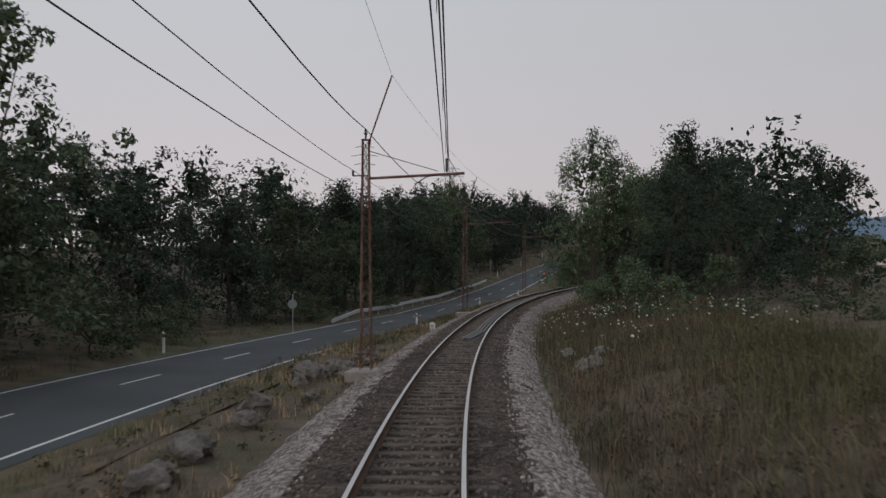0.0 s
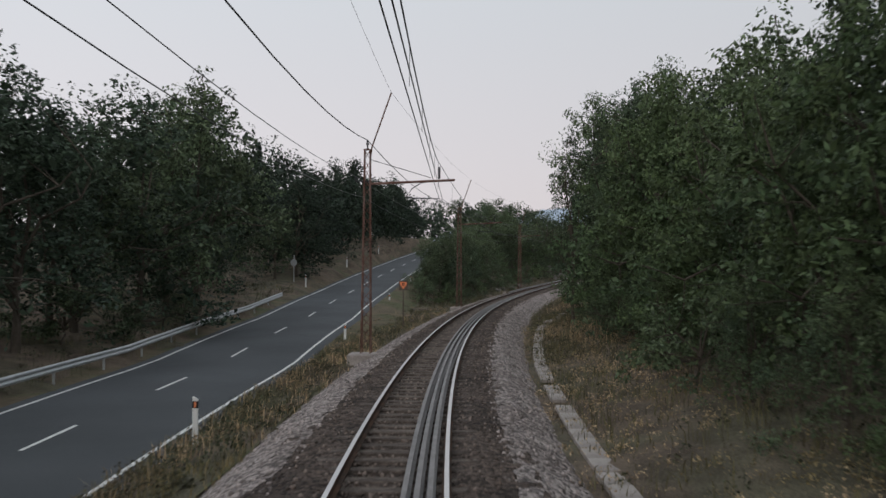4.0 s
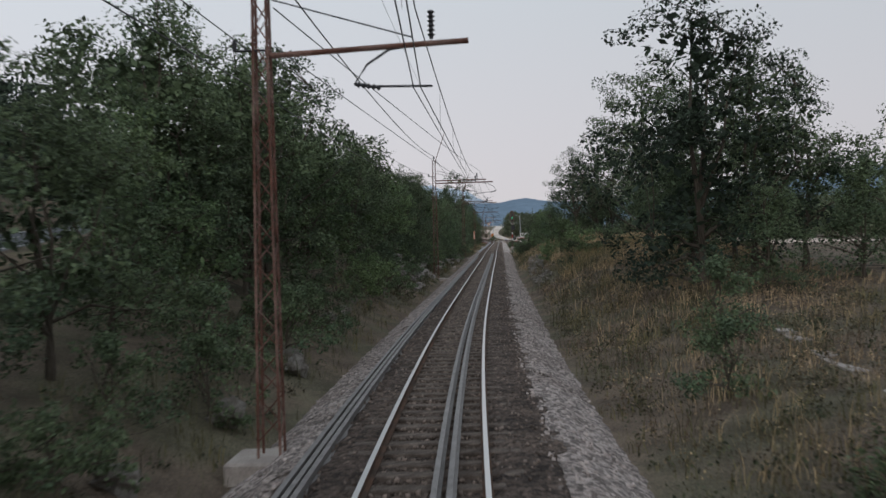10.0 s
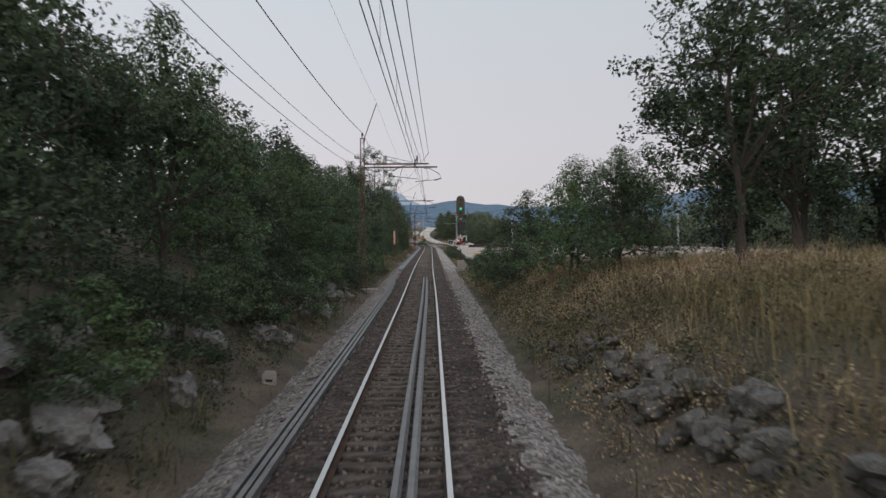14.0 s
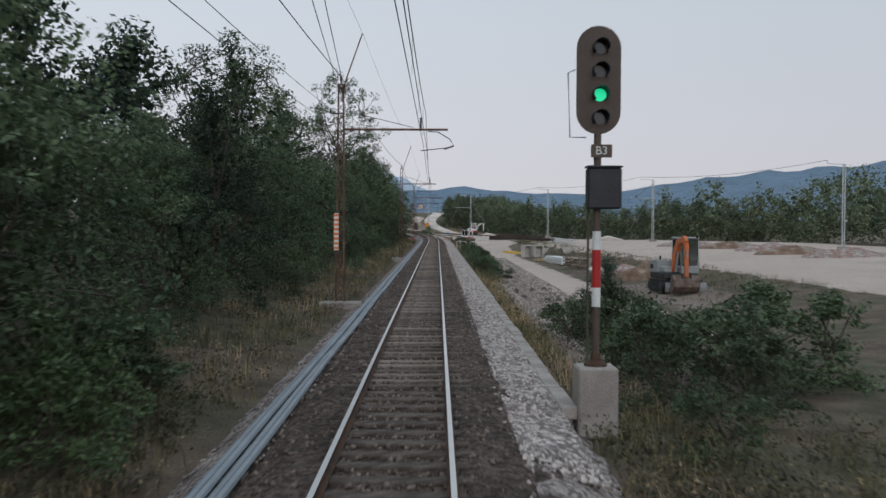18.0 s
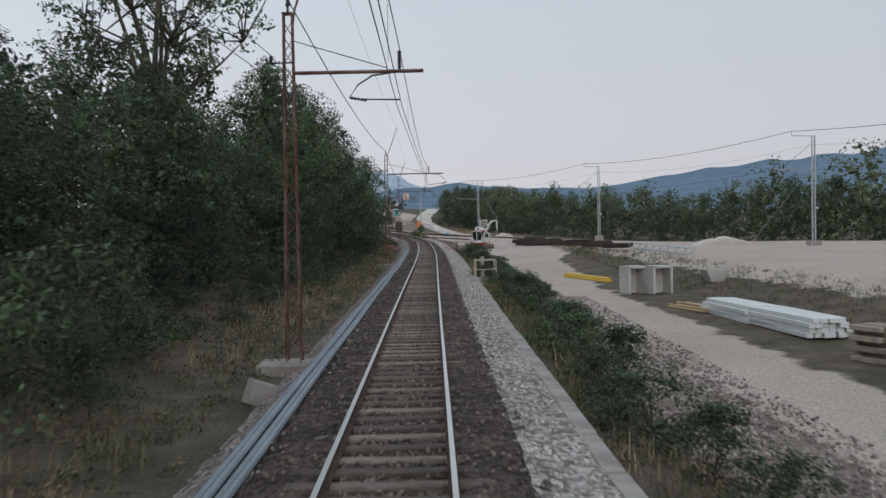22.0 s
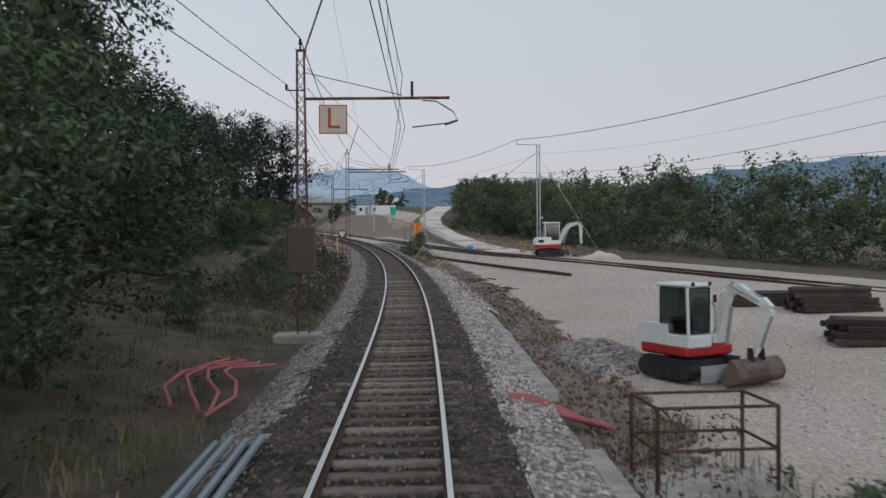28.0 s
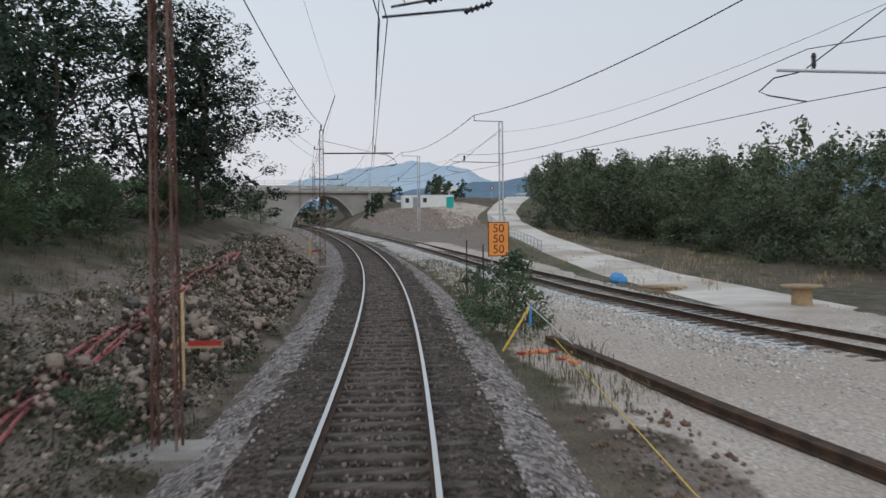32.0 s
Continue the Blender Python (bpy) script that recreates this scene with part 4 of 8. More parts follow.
M_BRIDGE = material("bridge_concrete", (0.37, 0.345, 0.32), 0.9, scale=0.3, fine=8, vary=0.10, bump=0.1, other=(0.30, 0.28, 0.26), mix_scale=0.25)
M_BRIDGE_P = material("pale_bridge_concrete", (0.50, 0.48, 0.455), 0.9, scale=0.3, fine=8, vary=0.10, bump=0.1, other=(0.42, 0.40, 0.375), mix_scale=0.4)
M_GREENLAMP = glow("green_signal_lamp", (0.05, 0.85, 0.38), 0.6)


def words(text, size, mat, parent, m, extrude=0.004):
    """Lettering in the built-in font, turned into a mesh."""
    cu = bpy.data.curves.new("lettering", "FONT")
    cu.body, cu.size, cu.extrude, cu.align_x, cu.align_y = text, size, extrude, "CENTER", "CENTER"
    tmp = new("lettering", cu)
    me = bpy.data.meshes.new_from_object(tmp.evaluated_get(bpy.context.evaluated_depsgraph_get()))
    bpy.data.objects.remove(tmp)
    me.materials.append(mat)
    ob = new("lettering", me)
    ob.matrix_basis, ob.parent = m, parent
    return ob


FACE = Matrix.Rotation(radians(90), 4, "X")


def put(x, y, z):
    return Matrix.Translation((x, y, z))


# stored rails and cable pipes along the left shoulder
for off in (-1.50, -1.62, -1.74):
    solo("stored_rail", Build().sweep(rail_outline(), [(s, off - 0.25 * max(0, (s - 262) / 15), -0.06 if off > -1.6 else -0.08) for s in np.arange(153, 277, 2.0)]), M_GUARD, "grey spare rail lying along the ballast", "rail", "spare rails beside the track")
for n, off in enumerate((-1.78, -1.89, -2.0, -2.11)):
    pts = [at(s, off - 0.12 * n * max(0, (s - 425) / 20), -0.12 - 0.05 * (n % 2) + 0.02 * math.sin(s * 0.4 + n)) for s in np.arange(292, 443, 1.5)]
    solo("cable_pipe", Build().tube(pts, 0.055, 8), M_PIPE, "blue-grey plastic cable pipe along the ballast", "pipe", "cable pipes beside the track")

# concrete edging along the right shoulder, slab by slab
edging = thing("trackside_edging", "weathered concrete edging slabs along the ballast", "kerb", kind="structure")
slab_mesh = Build().slab((0, 0, 0), (0.30, 1.96, 0.22), 0.02).mesh("edging_slab", M_CONCRETE)
for n, s in enumerate(np.arange(299.0, 486, 2.0)):
    if 396 < s < 402 or 441 < s < 446:
        continue
    ob = new("edging_slab", slab_mesh)
    ob.matrix_basis = beside(s, 2.82 + rng_s.uniform(-0.02, 0.02), -0.42 + rng_s.uniform(-0.015, 0.015), rng_s.uniform(-0.6, 0.6))
    ob.parent = edging
trough = thing("cable_trough", "grey concrete cable trough with cover slabs in the grass", "cable trough", kind="structure")
cover_mesh = Build().slab((0, 0, 0), (0.42, 0.98, 0.10), 0.012).mesh("cover_slab", M_CONCRETE)
TROUGH = lambda s: float(np.interp(s, (60, 95, 112, 120, 127, 150, 178), (3.45, 3.45, 3.85, 4.9, 5.7, 6.9, 8.6)))
for s in np.arange(60.0, 178, 1.0):
    if rng_s.random() < 0.06:
        continue
    ob = new("cover_slab", cover_mesh)
    d = TROUGH(s)
    ob.matrix_basis = Matrix.Translation(ground_at(s, d) + Vector((0, 0, (0.07 if s < 140 else -0.05) + rng_s.uniform(-0.02, 0.02)))) @ Matrix.Rotation(heading(s) - math.atan((TROUGH(s + 1) - d)) + radians(rng_s.uniform(-1.5, 1.5)), 4, "Z")
    ob.parent = trough


def kilometre_stone(s, d):
    st = thing("kilometre_stone", "small white-painted marker stone beside the track" if s < 100 else "small weathered concrete marker stone beside the track", "marker stone", beside(s, d, float(lie(s, d))), "marker stones")
    part("stone", Build().prism([(-0.15, -0.3), (0.15, -0.3), (0.15, 0.42), (0.1, 0.48), (-0.1, 0.48), (-0.15, 0.42)], -0.08, 0.08), M_WHITE if s < 100 else M_CONCRETE, st)
    part("number_bar", Build().box((0, -0.083, 0.28), (0.15, 0.004, 0.05)), M_BLACK, st)


for s, d in ((50.5, -3.1), (158.6, -3.0), (237.5, -3.1)):
    kilometre_stone(s, d)


def speed_board(s, d, z, board, tri, label, text=(), turn=0):
    """A square board with a triangle on its point, on a post."""
    sg = thing("speed_sign", label, "sign", beside(s, d, float(lie(s, d)), turn))
    base = z - float(lie(s, d))
    part("post", Build().tube([(0, 0.03, -0.3), (0, 0.03, base + 0.2)], 0.03, 8), M_BROWN, sg)
    part("board", Build().slab((0, 0, base), (0.50, 0.03, 0.54), 0.006), board, sg)
    part("triangle", Build().prism([(-0.19, 0.19), (0.19, 0.19), (0.19, 0.05), (0, -0.22), (-0.19, 0.05)], -0.021, -0.016, "y", put(0, 0, base)), tri, sg)
    for k, w in enumerate(text):
        words(w, 0.17, M_BLACK, sg, put(0, -0.024, base + 0.11 - 0.15 * k) @ FACE, 0.002)
    if not text:
        for k in (0.10, 0.02):
            part("figure_bar", Build().box((0, -0.023, base + k), (0.14, 0.003, 0.045)), M_BLACK, sg)


speed_board(113, -3.75, 1.62, M_BROWN, M_TRI, "brown square board with an orange reflector triangle on a post")
speed_board(490, -3.35, 1.92, M_BROWN, M_WHITE, "brown board with a white triangle reading 75 and 5", ("75", "5"))


# ---- road furniture ----
def guard_rail():
    g = thing("guard_rail", "galvanised steel crash barrier along the far side of the road", "crash barrier")
    prof = [(0.02, 0.0), (0.05, 0.05), (0.05, 0.09), (0.0, 0.14), (0.0, 0.17), (0.05, 0.22), (0.05, 0.26), (0.02, 0.31), (0.0, 0.31), (0.03, 0.25), (0.03, 0.23), (-0.02, 0.18), (-0.02, 0.13), (0.03, 0.08), (0.03, 0.06), (0.0, 0.0)]
    pts = []
    for s in np.arange(66, 131, 2.0):
        near, far, z = road_at(s)
        low = 0.5 * max(0, 1 - (s - 66) / 6)
        pts.append((s, far - 0.75, z + 0.48 - low))
    part("beam", Build().sweep(prof, pts), M_GALV, g)
    for s in np.arange(70, 130, 4.0):
        near, far, z = road_at(s)
        c = at(s, far - 0.86, z + 0.2)
        part("post", Build().box(c, (0.07, 0.11, 1.1)), M_GALV, g)


guard_rail()


def road_post(s, d):
    p = ground_at(s, d)
    o = thing("delineator_post", "white plastic roadside post with a dark reflector band", "road post", Matrix.Translation(p) @ Matrix.Rotation(heading(s), 4, "Z"), "road posts")
    part("post", Build().prism([(-0.06, -0.2), (0.06, -0.2), (0.06, 0.88), (-0.06, 0.94)], -0.03, 0.03), M_WHITE, o)
    part("band", Build().box((0, 0, 0.75), (0.125, 0.066, 0.16)), M_BLACK, o)
    part("reflector", Build().box((0, -0.035, 0.75), (0.05, 0.006, 0.12)), M_TRI, o)


for s in (60, 84, 109.5, 134, 152):
    road_post(s, road_at(s)[0] + 0.9)
for s in (42, 140, 160, 180):
    road_post(s, road_at(s)[1] - 1.1)


def round_sign(s, d):
    o = thing("road_sign", "grey back of a round road sign on a pole", "sign", Matrix.Translation(ground_at(s, d)) @ Matrix.Rotation(heading(s), 4, "Z"))
    part("pole", Build().tube([(0, 0, -0.3), (0, 0, 2.4)], 0.035, 8), M_GALV, o)
    part("disc", Build().lathe([(0.0, 0), (0.30, 0.0), (0.31, 0.015), (0.0, 0.02)], 24, put(0, -0.05, 1.75) @ FACE), M_GREY_P, o)


round_sign(57, -13.4)
round_sign(141, -19.6)


def pylon(s, d, h):
    p = ground_at(s, d)
    o = thing("power_pylon", "far grey lattice power pylon above the wood", "pylon", Matrix.Translation(p), "power pylons")
    for x in (-1, 1):
        for y in (-1, 1):
            part("leg", Build().tube([(x * 2.2, y * 2.2, 0), (x * 0.4, y * 0.4, h)], 0.13, 4), M_GREY_P, o)
    b = Build()
    for k in range(9):
        z, q = h * k / 9, h * (k + 1) / 9
        w, v = 2.2 - 1.8 * z / h, 2.2 - 1.8 * q / h
        for sx in (-1, 1):
            b.tube([(-w, sx * w, z), (v, sx * v, q)], 0.07, 4)
            b.tube([(w, sx * w, z), (-v, sx * v, q)], 0.07, 4)
    part("bracing", b, M_GREY_P, o)
    for z, w in ((h - 1, 3.2), (h - 4, 4.6), (h - 7, 3.6)):
        part("arm", Build().tube([(-w, 0, z), (0, 0, z + 0.8), (w, 0, z)], 0.12, 4), M_GREY_P, o)


pylon(270, -122, 36)
pylon(330, -118, 33)


# ---- signal ----
def signal():
    o = thing("railway_signal", "tall light signal showing green on a red and white post", "signal", beside(298.2, 3.3, 0.0))
    part("plinth", Build().slab((0, 0, -0.2), (0.68, 0.68, 1.2), 0.03), M_CONCRETE, o)
    part("footing", Build().lathe([(0.2, 0.4), (0.2, 0.44), (0.09, 0.5), (0.08, 0.62)], 8), M_RUST, o)
    part("post", Build().tube([(0, 0, 0.4), (0, 0, 4.6)], 0.065, 10), M_BROWN, o)
    for z, h, m in ((2.4, 0.32, M_WHITE), (1.75, 0.65, M_RED), (1.42, 0.33, M_WHITE)):
        part("band", Build().lathe([(0.075, z), (0.075, z + h)], 12), m, o)
    part("ladder_rail", Build().tube([(-0.14, 0.05, 0.5), (-0.14, 0.05, 3.4)], 0.02, 6), M_BROWN, o)
    b = part("control_box", Build().slab((0.1, -0.05, 3.45), (0.58, 0.3, 0.7), 0.03), M_DARK, o, "dark green-black steel box")
    part("hood", Build().box((0.1, -0.05, 3.82), (0.6, 0.34, 0.03)), M_DARK, b)
    plate = part("name_plate", Build().box((0.05, -0.1, 4.09), (0.36, 0.02, 0.22)), M_BROWN, o)
    words("B3", 0.2, M_WHITE, plate, put(0.05, -0.113, 4.09) @ FACE, 0.002)
    n, w, lo, hi = 14, 0.38, 4.38, 6.23
    line = [(w * math.cos(a), lo + w + w * math.sin(a)) for a in np.linspace(math.pi, 2 * math.pi, n)] + [(w * math.cos(a), hi - w + w * math.sin(a)) for a in np.linspace(0, math.pi, n)]
    part("backing_board", Build().prism(line, -0.06, -0.03), M_BROWN, o)
    part("lamp_case", Build().slab((0.02, 0.08, 5.28), (0.34, 0.24, 1.5), 0.03), M_DARK, o)
    for k, z in enumerate((5.85, 5.45, 5.05, 4.65)):
        lamp = part("lamp", Build().lathe([(0.11, 0), (0.11, 0.012)], 16, put(0.02, -0.062, z) @ FACE), M_GREENLAMP if k == 2 else M_GLASS, o, "green lit lamp" if k == 2 else "dark lamp glass")
        vis = Build()
        arc = np.linspace(-0.25 * math.pi, 1.25 * math.pi, 14)
        vs = [(0.02 + r * math.cos(a), y, z + r * math.sin(a)) for y, r in ((-0.06, 0.14), (-0.3, 0.14), (-0.3, 0.13), (-0.06, 0.13)) for a in arc]
        m = len(arc)
        vis.add(vs, [(q * m + i, q * m + i + 1, (q + 1) % 4 * m + i + 1, (q + 1) % 4 * m + i) for q in range(4) for i in range(m - 1)])
        part("visor", vis, M_DARK, lamp)
    part("cable_guard", Build().tube([(-0.2, 0, 4.33), (-0.48, -0.02, 4.33), (-0.52, -0.02, 5.43), (-0.4, 0, 5.49)], 0.015, 6), M_GALV, o)


signal()


# ---- boards on masts ----
def l_board():
    o = thing("letter_board", "cream board with a red letter L hung from the mast arm", "sign", beside(456.0, -2.02, 5.82, 0))
    part("board", Build().slab((0, -0.22, 0), (0.82, 0.02, 0.84), 0.004), M_LETTER, o)
    part("face", Build().box((0, -0.232, 0), (0.76, 0.006, 0.78)), M_CREAM, o)
    words("L", 0.86, M_LETTER, o, put(0.0, -0.238, 0.0) @ FACE, 0.002)
    for x in (-0.3, 0.3):
        part("hanger", Build().tube([(x, -0.2, 0.3), (x, -0.05, 0.44)], 0.012, 4), M_DARK, o)


l_board()
sleeve = Build()
for k in range(8):
    sleeve.box((-0.15, -0.19, 2.2 + 0.19 * k), (0.2, 0.04, 0.1))
part("warning_sleeve", sleeve, M_TRI, mast_of[319.3], "orange and white striped sleeve on one leg", kind="stuff")
part("sleeve_back", Build().box((-0.15, -0.18, 2.86), (0.19, 0.04, 1.5)), M_WHITE, mast_of[319.3])


# ---- machines ----
M_BUCKET = material("worn_bucket_steel", (0.20, 0.155, 0.13), 0.6, metal=0.3, vary=0.3, scale=3, fine=20, bump=0.3, other=(0.11, 0.075, 0.06), mix_scale=3)


def pane_material():
    m = bpy.data.materials.new("tinted_pane")
    m.use_nodes = True
    n, l = m.node_tree.nodes, m.node_tree.links
    clear, gloss, mix = n.new("ShaderNodeBsdfTransparent"), n.new("ShaderNodeBsdfGlossy"), n.new("ShaderNodeMixShader")
    clear.inputs["Color"].default_value = (0.55, 0.60, 0.60, 1)
    gloss.inputs["Roughness"].default_value = 0.05
    mix.inputs["Fac"].default_value = 0.12
    l.new(clear.outputs["BSDF"], mix.inputs[1])
    l.new(gloss.outputs["BSDF"], mix.inputs[2])
    l.new(mix.outputs["Shader"], n["Material Output"].inputs["Surface"])
    return m


M_PANE = pane_material()


def make_excavator(body, band_mat, arm_mat, label, reach=0):
    """A crawler excavator, facing +y, 2.5 m high."""
    o = thing("excavator", label, "excavator")
    for side in (-1, 1):
        line = [(-1.0, 0.28), (-0.92, 0.1), (-0.75, 0.0), (0.75, 0.0), (0.92, 0.1), (1.0, 0.28), (0.92, 0.44), (0.75, 0.52), (-0.75, 0.52), (-0.92, 0.44)]
        tr = part("track", Build().prism(line, side * 0.78 - 0.17, side * 0.78 + 0.17, "x"), M_RUBBER, o, "black crawler track")
        for y in (-0.76, 0.76):
            part("sprocket", Build().lathe([(0.2, 0), (0.2, 0.03), (0.08, 0.05)], 12, put(side * 0.95, y, 0.27) @ Matrix.Rotation(radians(90 * side), 4, "Y")), M_DARK, tr)
        for y in np.linspace(-0.5, 0.5, 4):
            part("roller", Build().lathe([(0.09, 0), (0.09, 0.025)], 8, put(side * 0.95, y, 0.12) @ Matrix.Rotation(radians(90 * side), 4, "Y")), M_DARK, tr)
        pad = Build()
        for y in np.linspace(-0.85, 0.85, 15):
            pad.box((side * 0.78, y, 0.525), (0.36, 0.06, 0.03))
        part("track_pads", pad, M_RUBBER, tr, kind="stuff")
    part("undercarriage", Build().slab((0, 0, 0.36), (1.3, 1.2, 0.28), 0.04), M_DARK, o)
    part("slew_ring", Build().lathe([(0.42, 0.48), (0.42, 0.6)], 18), M_DARK, o)
    blade = part("dozer_blade", Build().prism([(1.28, 0.05), (1.34, 0.05), (1.38, 0.24), (1.34, 0.46), (1.28, 0.46), (1.32, 0.24)], -0.95, 0.95, "x"), M_GREY_P, o, "worn grey dozer blade")
    for x in (-0.35, 0.35):
        part("blade_arm", Build().tube([(x, 0.5, 0.3), (x, 1.3, 0.2)], 0.05, 6), M_DARK, blade)
    part("lower_body", Build().slab((0, -0.15, 0.74), (1.7, 1.75, 0.3), 0.06), band_mat, o, "coloured lower panel")
    hood = [(-1.12, 0.88), (-1.12, 1.18), (-1.02, 1.36), (-0.8, 1.42), (0.0, 1.42), (0.05, 0.88)]
    part("engine_hood", Build().prism(hood, -0.85, 0.85, "x"), body, o)
    part("front_cover", Build().slab((0.5, 0.35, 1.02), (0.6, 0.7, 0.28), 0.05), body, o)
    part("exhaust", Build().tube([(0.5, -0.6, 1.4), (0.5, -0.6, 1.62)], 0.04, 8), M_DARK, o)
    cab = part("cab", Build().slab((-0.4, 0.2, 1.0), (0.86, 1.15, 0.34), 0.04), body, o)
    for x in (-0.80, 0.0):
        for y in (-0.34, 0.74):
            part("pillar", Build().tube([(x, y, 1.1), (x * 0.98 - 0.005, y * 0.93, 2.42)], 0.045, 6), body, cab)
    part("roof", Build().slab((-0.4, 0.18, 2.46), (0.92, 1.18, 0.1), 0.04), body, cab)
    for name, c, sz in (("front_window", (-0.4, 0.73, 1.8), (0.74, 0.015, 1.18)), ("rear_window", (-0.4, -0.33, 1.8), (0.74, 0.015, 1.18)), ("side_window", (-0.8, 0.2, 1.8), (0.015, 1.0, 1.18)), ("side_window", (0.0, 0.2, 1.8), (0.015, 1.0, 1.18))):
        pane = part(name, Build().box(c, sz), M_PANE, cab, "clear tinted glass in a black rubber seal")
        pane.visible_shadow = False
        thin = 0 if sz[0] < 0.1 else 1
        for k in (-1, 1):
            for axis in (1 - thin, 2):
                edge_c, edge_s = list(c), [0.03, 0.03, 0.03]
                edge_c[axis] += k * (sz[axis] / 2 - 0.015)
                other = 2 if axis != 2 else 1 - thin
                edge_s[other] = sz[other]
                part("seal", Build().box(edge_c, edge_s), M_BLACK, pane)
    part("seat", Build().slab((-0.4, 0.1, 1.35), (0.45, 0.45, 0.5), 0.05), M_BLACK, cab)

    def limb(name, pts, w, mat, parent=None):
        b = Build()
        for (y0, z0, h0), (y1, z1, h1) in zip(pts[:-1], pts[1:]):
            d = Vector((0, y1 - y0, z1 - z0)).normalized()
            nrm = Vector((0, -d.z, d.y))
            q = []
            for y, z, h in ((y0, z0, h0), (y1, z1, h1)):
                for x in (-w, w):
                    q += [Vector((x + 0.35, y, z)) + nrm * h, Vector((x + 0.35, y, z)) - nrm * h]
            b.add(q, [(0, 1, 3, 2), (4, 6, 7, 5), (0, 4, 5, 1), (2, 3, 7, 6), (0, 2, 6, 4), (1, 5, 7, 3)])
        return part(name, b, mat, parent or o)

    boom = limb("boom", [(0.65, 0.95, 0.10), (0.95, 1.75, 0.17), (1.35, 2.25, 0.16), (2.05, 2.42, 0.10)] if reach else [(0.65, 0.95, 0.09), (0.80, 1.75, 0.13), (1.02, 2.28, 0.14), (1.35, 2.40, 0.12), (2.28, 1.98, 0.07)], 0.09, arm_mat)
    stick = limb("stick", [(1.9, 2.5, 0.09), (2.2, 2.25, 0.13), (2.25, 0.75, 0.07)] if reach else [(2.12, 2.16, 0.07), (2.34, 1.92, 0.12), (1.9, 0.8, 0.06)], 0.075, arm_mat)
    fold = () if reach else (((0.35, 1.1, 2.52), (0.35, 2.05, 2.2), 0.045, boom), ((0.22, 1.1, 2.48), (0.22, 2.1, 2.1), 0.012, boom), ((0.48, 1.1, 2.48), (0.48, 2.1, 2.1), 0.012, boom), ((0.35, 0.95, 0.9), (0.35, 1.12, 1.9), 0.05, boom), ((0.35, 2.4, 1.75), (0.35, 2.08, 0.95), 0.04, stick))
    for a, c, r, p in fold or (((0.35, 0.95, 0.95), (0.35, 1.25, 1.85), 0.045, boom), ((0.35, 1.2, 2.42), (0.35, 1.95, 2.35), 0.04, boom), ((0.35, 2.35, 1.95), (0.35, 2.2, 1.0), 0.035, stick)):
        part("cylinder", Build().tube([a, c], r, 8), M_GREY_P, p)
    by = 2.2 if reach else 1.9
    line = [(by - 0.05, 0.85), (by + 0.15, 0.62), (by + 0.16, 0.32), (by - 0.05, 0.08), (by - 0.42, 0.02), (by - 0.46, 0.12), (by - 0.3, 0.34), (by - 0.22, 0.7)]
    wide = (-0.25, 0.95) if reach else (-0.5, 1.2)
    if not reach:
        line = [(by - 0.06, 0.66), (by + 0.1, 0.56), (by + 0.2, 0.4), (by + 0.22, 0.24), (by + 0.14, 0.1), (by, 0.03), (by - 0.2, 0.0), (by - 0.34, 0.06), (by - 0.2, 0.3), (by - 0.16, 0.52)]
    bucket = part("bucket", Build().prism(line, *wide, "x"), M_BUCKET, o, "worn rusty steel bucket")
    part("bucket_lip", Build().box((sum(wide) / 2, by - 0.4, 0.06), (wide[1] - wide[0] + 0.04, 0.08, 0.05)), M_DARK, bucket)
    for x in (0.15, 0.55):
        part("bucket_ear", Build().prism([(by - 0.1, 0.6), (by + 0.12, 0.6), (by + 0.08, 0.92), (by - 0.08, 0.92)], x - 0.02, x + 0.02, "x"), M_DARK, bucket)
    part("grille", Build().box((0.856, -0.75, 1.12), (0.012, 0.4, 0.2)), M_BLACK, o, "black slotted engine grille")
    part("handrail", Build().tube([(0.02, 0.78, 1.2), (0.04, 0.84, 1.3), (0.04, 0.84, 1.9), (0.02, 0.76, 2.0)], 0.014, 6), M_DARK, cab)
    part("mirror", Build().slab((0.1, 0.78, 2.1), (0.12, 0.03, 0.2), 0.01), M_BLACK, cab)
    for x in (-0.7, -0.1):
        part("work_lamp", Build().lathe([(0.03, 0), (0.06, 0.05)], 8, put(x, 0.76, 2.5) @ Matrix.Rotation(radians(-90), 4, "X")), M_BLACK, cab)
    for x in np.linspace(-0.2, 0.9, 5) if reach else ():
        part("tooth", Build().prism([(by - 0.6, 0.0), (by - 0.42, 0.02), (by - 0.42, 0.1)], x - 0.04, x + 0.04, "x"), M_DARK, bucket)
    return o


mini = make_excavator(M_WHITE, M_RED, M_WHITE, "white and red mini excavator parked on the gravel yard")
for piece in mini.children_recursive:
    piece.data.transform(Matrix.Diagonal((-1, 1, 1, 1)))
    piece.data.flip_normals()
mini.matrix_basis = beside(449.1, 6.35, -0.58, -152, 0.82)
far_exc = make_excavator(M_WHITE, M_RED, material("grey_white_arm", (0.55, 0.55, 0.52), 0.6), "white and red excavator with raised arm beyond the new track", 1)
far_exc.matrix_basis = beside(503.2, 13.9, float(lie(503.2, 13.9)), -95, 1.15)
big = make_excavator(M_GREY_P, M_DARK, M_OR_EXC, "large orange-armed excavator on the earth heap", 1)
big.matrix_basis = beside(341.5, 16.2, float(lie(341.5, 16.2)) - 0.02, 186, 1.42)


# ---- stacks and parts on the building site ----
def on(s, d, turn=0.0, lift=0.0):
    return Matrix.Translation(ground_at(s, d) + Vector((0, 0, lift))) @ Matrix.Rotation(heading(s) + radians(turn), 4, "Z")


